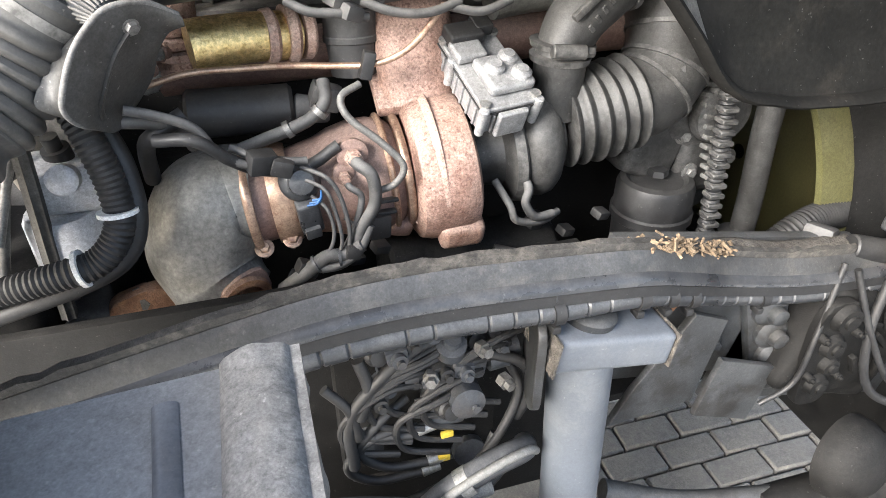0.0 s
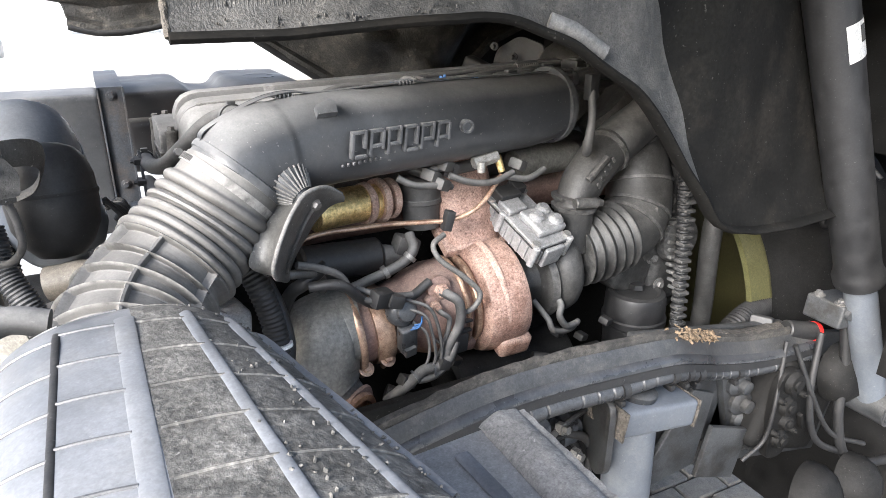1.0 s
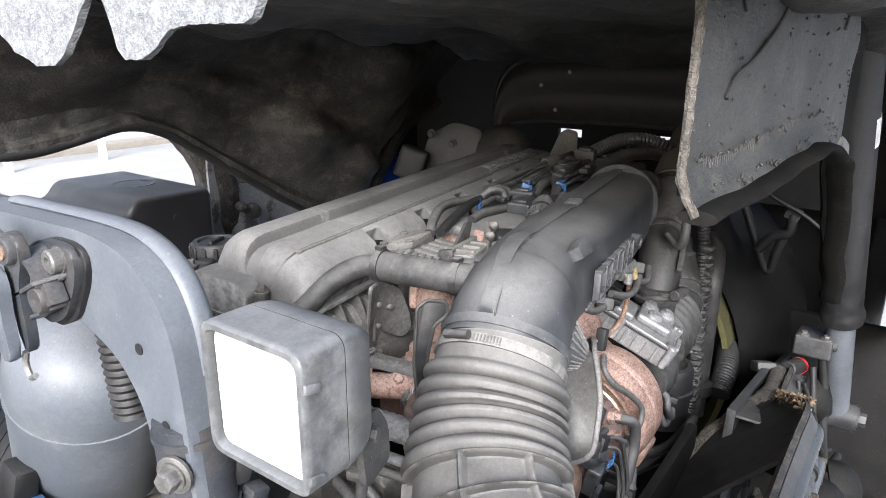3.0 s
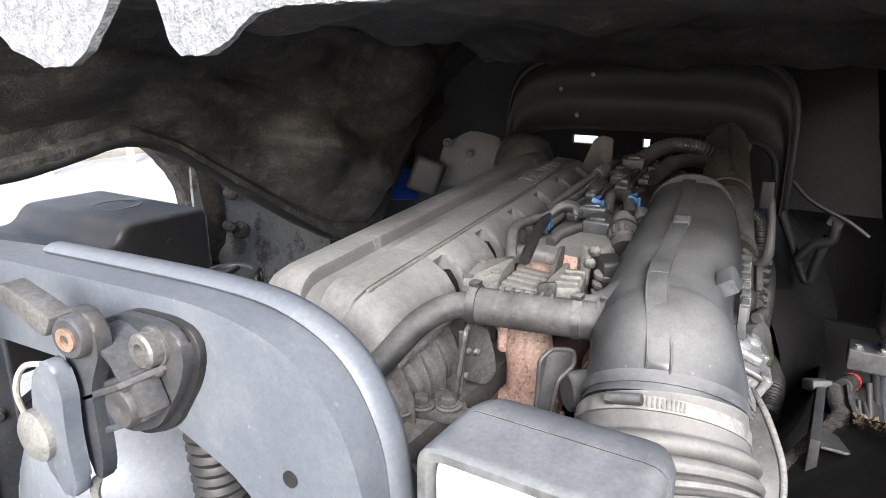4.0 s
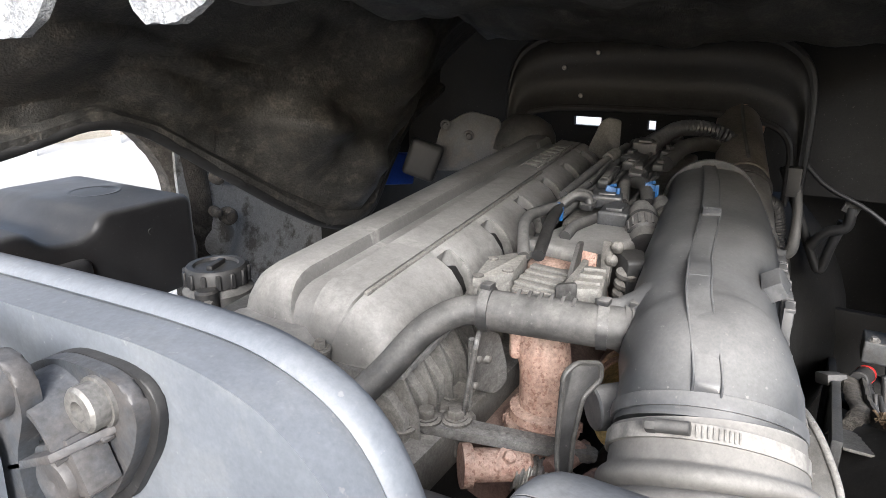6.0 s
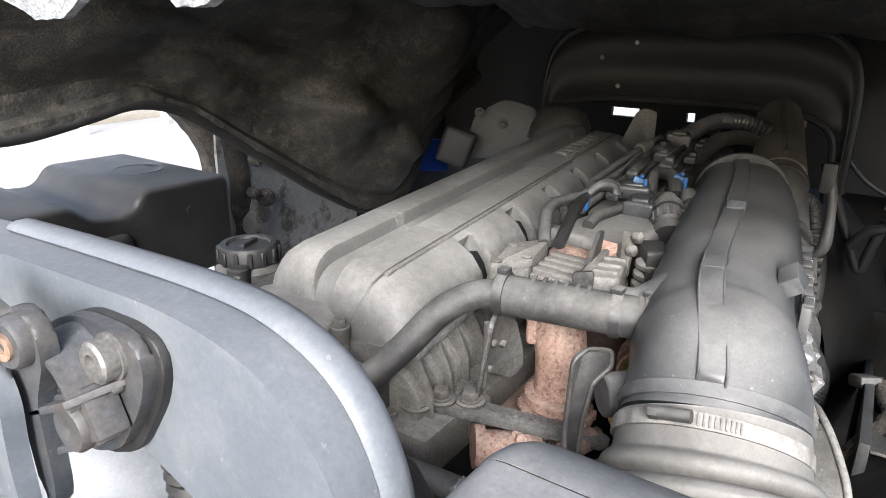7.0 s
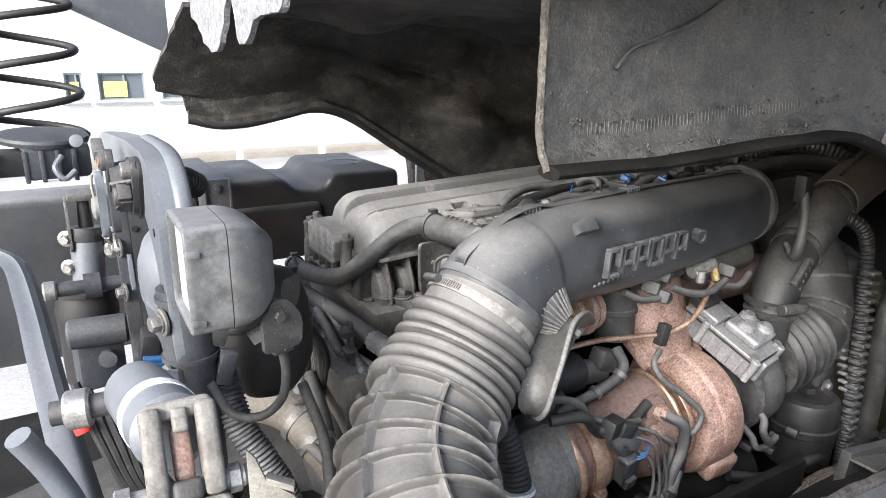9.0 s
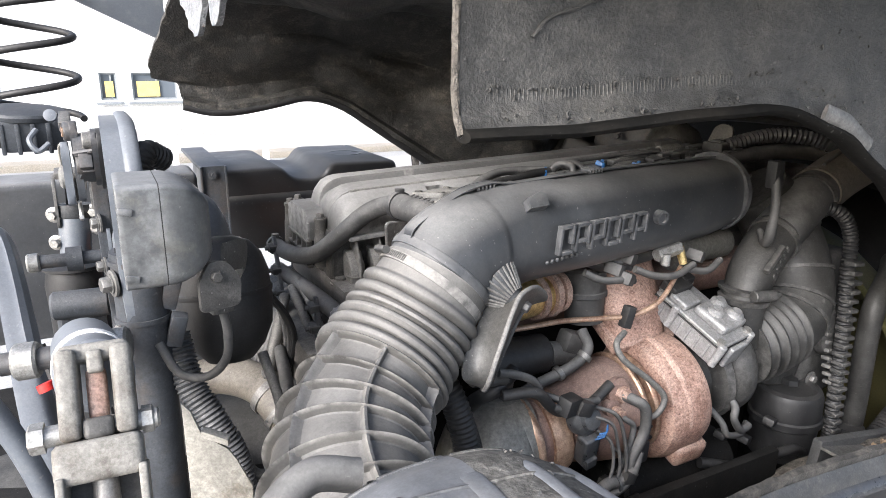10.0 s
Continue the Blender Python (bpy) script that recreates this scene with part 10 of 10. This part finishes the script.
bm = bmesh.new()
box(bm, (0.398, 0.93, 1.69), (0.022, 0.022, 0.05), (0, 0, 0), 0.004)
part("connector", bm, M_RUBBER, sens)
# pieces beneath the turbo
for nm, c, s, lab in (("starter_motor", (0.22, 1.0, 1.06), (0.3, 0.1), "dark starter motor under the turbo"),):
    st = thing(nm, c, lab, "motor")
    bm = bmesh.new()
    cyl(bm, (c[0] - 0.1, c[1], c[2]), (c[0] + 0.22, c[1] + 0.02, c[2] - 0.01), 0.07, 0.07, 28, 0.008)
    part("body", bm, M_DARK, st)
ht = thing("harness_bundle", (-0.25, 0.95, 1.2), "black corrugated harness bundle with pale cable ties", "wiring")
for pth, r in (([(-0.282, 0.93, 1.442), (-0.267, 0.912, 1.403), (-0.254, 0.897, 1.343), (-0.256, 0.882, 1.292), (-0.288, 0.868, 1.254), (-0.34, 0.86, 1.243), (-0.45, 0.87, 1.22), (-0.6, 0.9, 1.18)], 0.019), ([(-0.26, 0.95, 1.42), (-0.24, 0.93, 1.36), (-0.235, 0.90, 1.30), (-0.255, 0.885, 1.25), (-0.31, 0.875, 1.22), (-0.45, 0.88, 1.18)], 0.015), ([(-0.15, 0.93, 1.42), (-0.19, 0.92, 1.40), (-0.21, 0.95, 1.37), (-0.22, 1.0, 1.3)], 0.012), ([(-0.19, 0.90, 1.40), (-0.14, 0.885, 1.40), (-0.10, 0.90, 1.36), (-0.06, 0.92, 1.33), (0.0, 0.925, 1.325), (0.05, 0.93, 1.35)], 0.009)):
    bm = bmesh.new()
    sweep(bm, pth, r, 14, 8, ridge=corrugate(0.008, 0.002) if r > 0.015 else None, step=0.002 if r > 0.015 else None)
    part("sleeve", bm, M_RUBBER, ht)
for p, d in (((-0.2545, 0.888, 1.315), (0, -0.2, -1)), ((-0.31, 0.864, 1.248), (-1, 0, -0.2))):
    bm = bmesh.new()
    lathe(bm, p, d, [(0, 0.024), (0, 0.0265), (0.006, 0.0265), (0.006, 0.024)], 20)
    part("cable_tie", bm, M_PAPER, ht, "pale cable tie")

# injection side clutter left of the turbo
fl = thing("fuel_filter_head", (-0.33, 1.02, 1.25), "pale aluminium fuel filter head with fittings", "filter")
bm = bmesh.new()
box(bm, (-0.335, 1.03, 1.30), (0.12, 0.09, 0.075), (0, 6, 10), 0.02, 3)
lathe(bm, (-0.33, 0.985, 1.325), (0, -1, 0.3), [(0, 0.022), (0.02, 0.022), (0.024, 0.014)], 18)
part("head", bm, M_SILVER, fl)
bm = bmesh.new()
lathe(bm, (-0.34, 1.03, 1.335), (-0.1, -0.2, 1), [(0, 0.02), (0.02, 0.02), (0.02, 0.012), (0.04, 0.012)], 16)
part("fitting", bm, M_RUBBER, fl)
bm = bmesh.new()
lathe(bm, (-0.36, 1.02, 1.17), (0, 0, 1), [(0, 0.055), (0.08, 0.055), (0.09, 0.05)], 28)
part("bowl", bm, M_SILVER, fl)
vp = thing("ribbed_steel_pipe", (-0.37, 0.97, 1.2), "brownish ribbed steel pipe beside the engine", "pipe")
bm = bmesh.new()
sweep(bm, [(-0.365, 0.965, 1.40), (-0.37, 0.965, 1.32), (-0.378, 0.968, 1.22), (-0.385, 0.97, 1.10)], 0.012, 14, 6, ridge=lambda s, a: 0.002 * math.cos(6 * a))
part("tube", bm, M_IRON, vp)
eb = thing("engine_mount_bracket", (-0.28, 1.03, 1.0), "rusty engine mount bracket with bolts", "bracket")
bm = bmesh.new()
slab(bm, rounded([(-0.06, -0.10), (0.06, -0.10), (0.07, 0.03), (0.02, 0.06), (-0.06, 0.04)], 0.02), (-0.285, 1.04, 1.04), (1, 0.1, 0), (0, 0, 1), 0.03, 0.006)
part("plate", bm, M_RUST, eb)
for p in ((-0.32, 1.03, 1.01), (-0.25, 1.03, 0.98), (-0.29, 1.03, 1.07)):
    bm = bmesh.new()
    hexbolt(bm, p, (0, -1, 0), 0.014, 0.016)
    part("bolt", bm, M_STEEL, eb)
bm = bmesh.new()
box(bm, (-0.40, 1.05, 1.02), (0.12, 0.10, 0.10), (0, 0, 10), 0.02, 3)
lathe(bm, (-0.40, 1.0, 1.04), (0, -1, 0.2), [(0, 0.035), (0.03, 0.033), (0.034, 0.02)], 20)
part("casting", bm, M_GREYALU, eb)
bm = bmesh.new()
sweep(bm, [(-0.25, 0.96, 1.07), (-0.20, 0.93, 1.03), (-0.15, 0.90, 0.99)], 0.006, 8, 4)
part("rod", bm, M_STEEL, eb)
cl = thing("underbody_hose_cluster", (0.45, 0.95, 1.05), "dark hoses and brackets under the turbo", "wiring")
for k, pth in enumerate(([(0.30, 0.93, 1.12), (0.40, 0.90, 1.10), (0.50, 0.88, 1.12), (0.58, 0.90, 1.08)], [(0.32, 0.95, 1.06), (0.42, 0.90, 1.07), (0.52, 0.86, 1.05)], [(0.0, 0.90, 1.10), (0.08, 0.87, 1.07), (0.16, 0.88, 1.10), (0.24, 0.90, 1.07)], [(-0.05, 0.92, 1.14), (0.02, 0.89, 1.11), (0.10, 0.88, 1.13)])):
    bm = bmesh.new()
    sweep(bm, pth, 0.011 + 0.002 * k, 10, 6)
    part("hose", bm, M_RUBBER, cl)
for c in ((0.44, 0.94, 1.13), (0.50, 0.93, 1.16), (0.38, 0.95, 1.15), (0.06, 0.93, 1.15), (0.10, 0.92, 1.17)):
    bm = bmesh.new()
    box(bm, c, (0.028, 0.024, 0.016), (10, 15, 20), 0.004)
    part("clip_block", bm, M_RUBBER, cl)

hh = thing("hanging_hose", (1.15, 0.95, 1.5), "dusty black hoses looped on the dark front panel", "hose")
for pth, r in (([(1.150, 0.991, 1.582), (1.150, 0.955, 1.499), (1.150, 0.899, 1.371), (1.150, 0.867, 1.310), (1.150, 0.850, 1.378), (1.150, 0.831, 1.452)], 0.013), ([(1.120, 0.899, 1.379), (1.120, 0.865, 1.424), (1.120, 0.823, 1.445), (1.120, 0.819, 1.499)], 0.014), ([(1.100, 0.968, 1.637), (1.100, 0.891, 1.555), (1.100, 0.795, 1.506), (1.100, 0.740, 1.469)], 0.006)):
    bm = bmesh.new()
    sweep(bm, pth, r, 12, 8)
    part("hose", bm, M_RUBBER, hh)
bm = bmesh.new()
box(bm, (1.120, 0.819, 1.499), (0.02, 0.04, 0.035), (20, 0, 0), 0.004)
part("clip", bm, M_CASTDARK, hh)
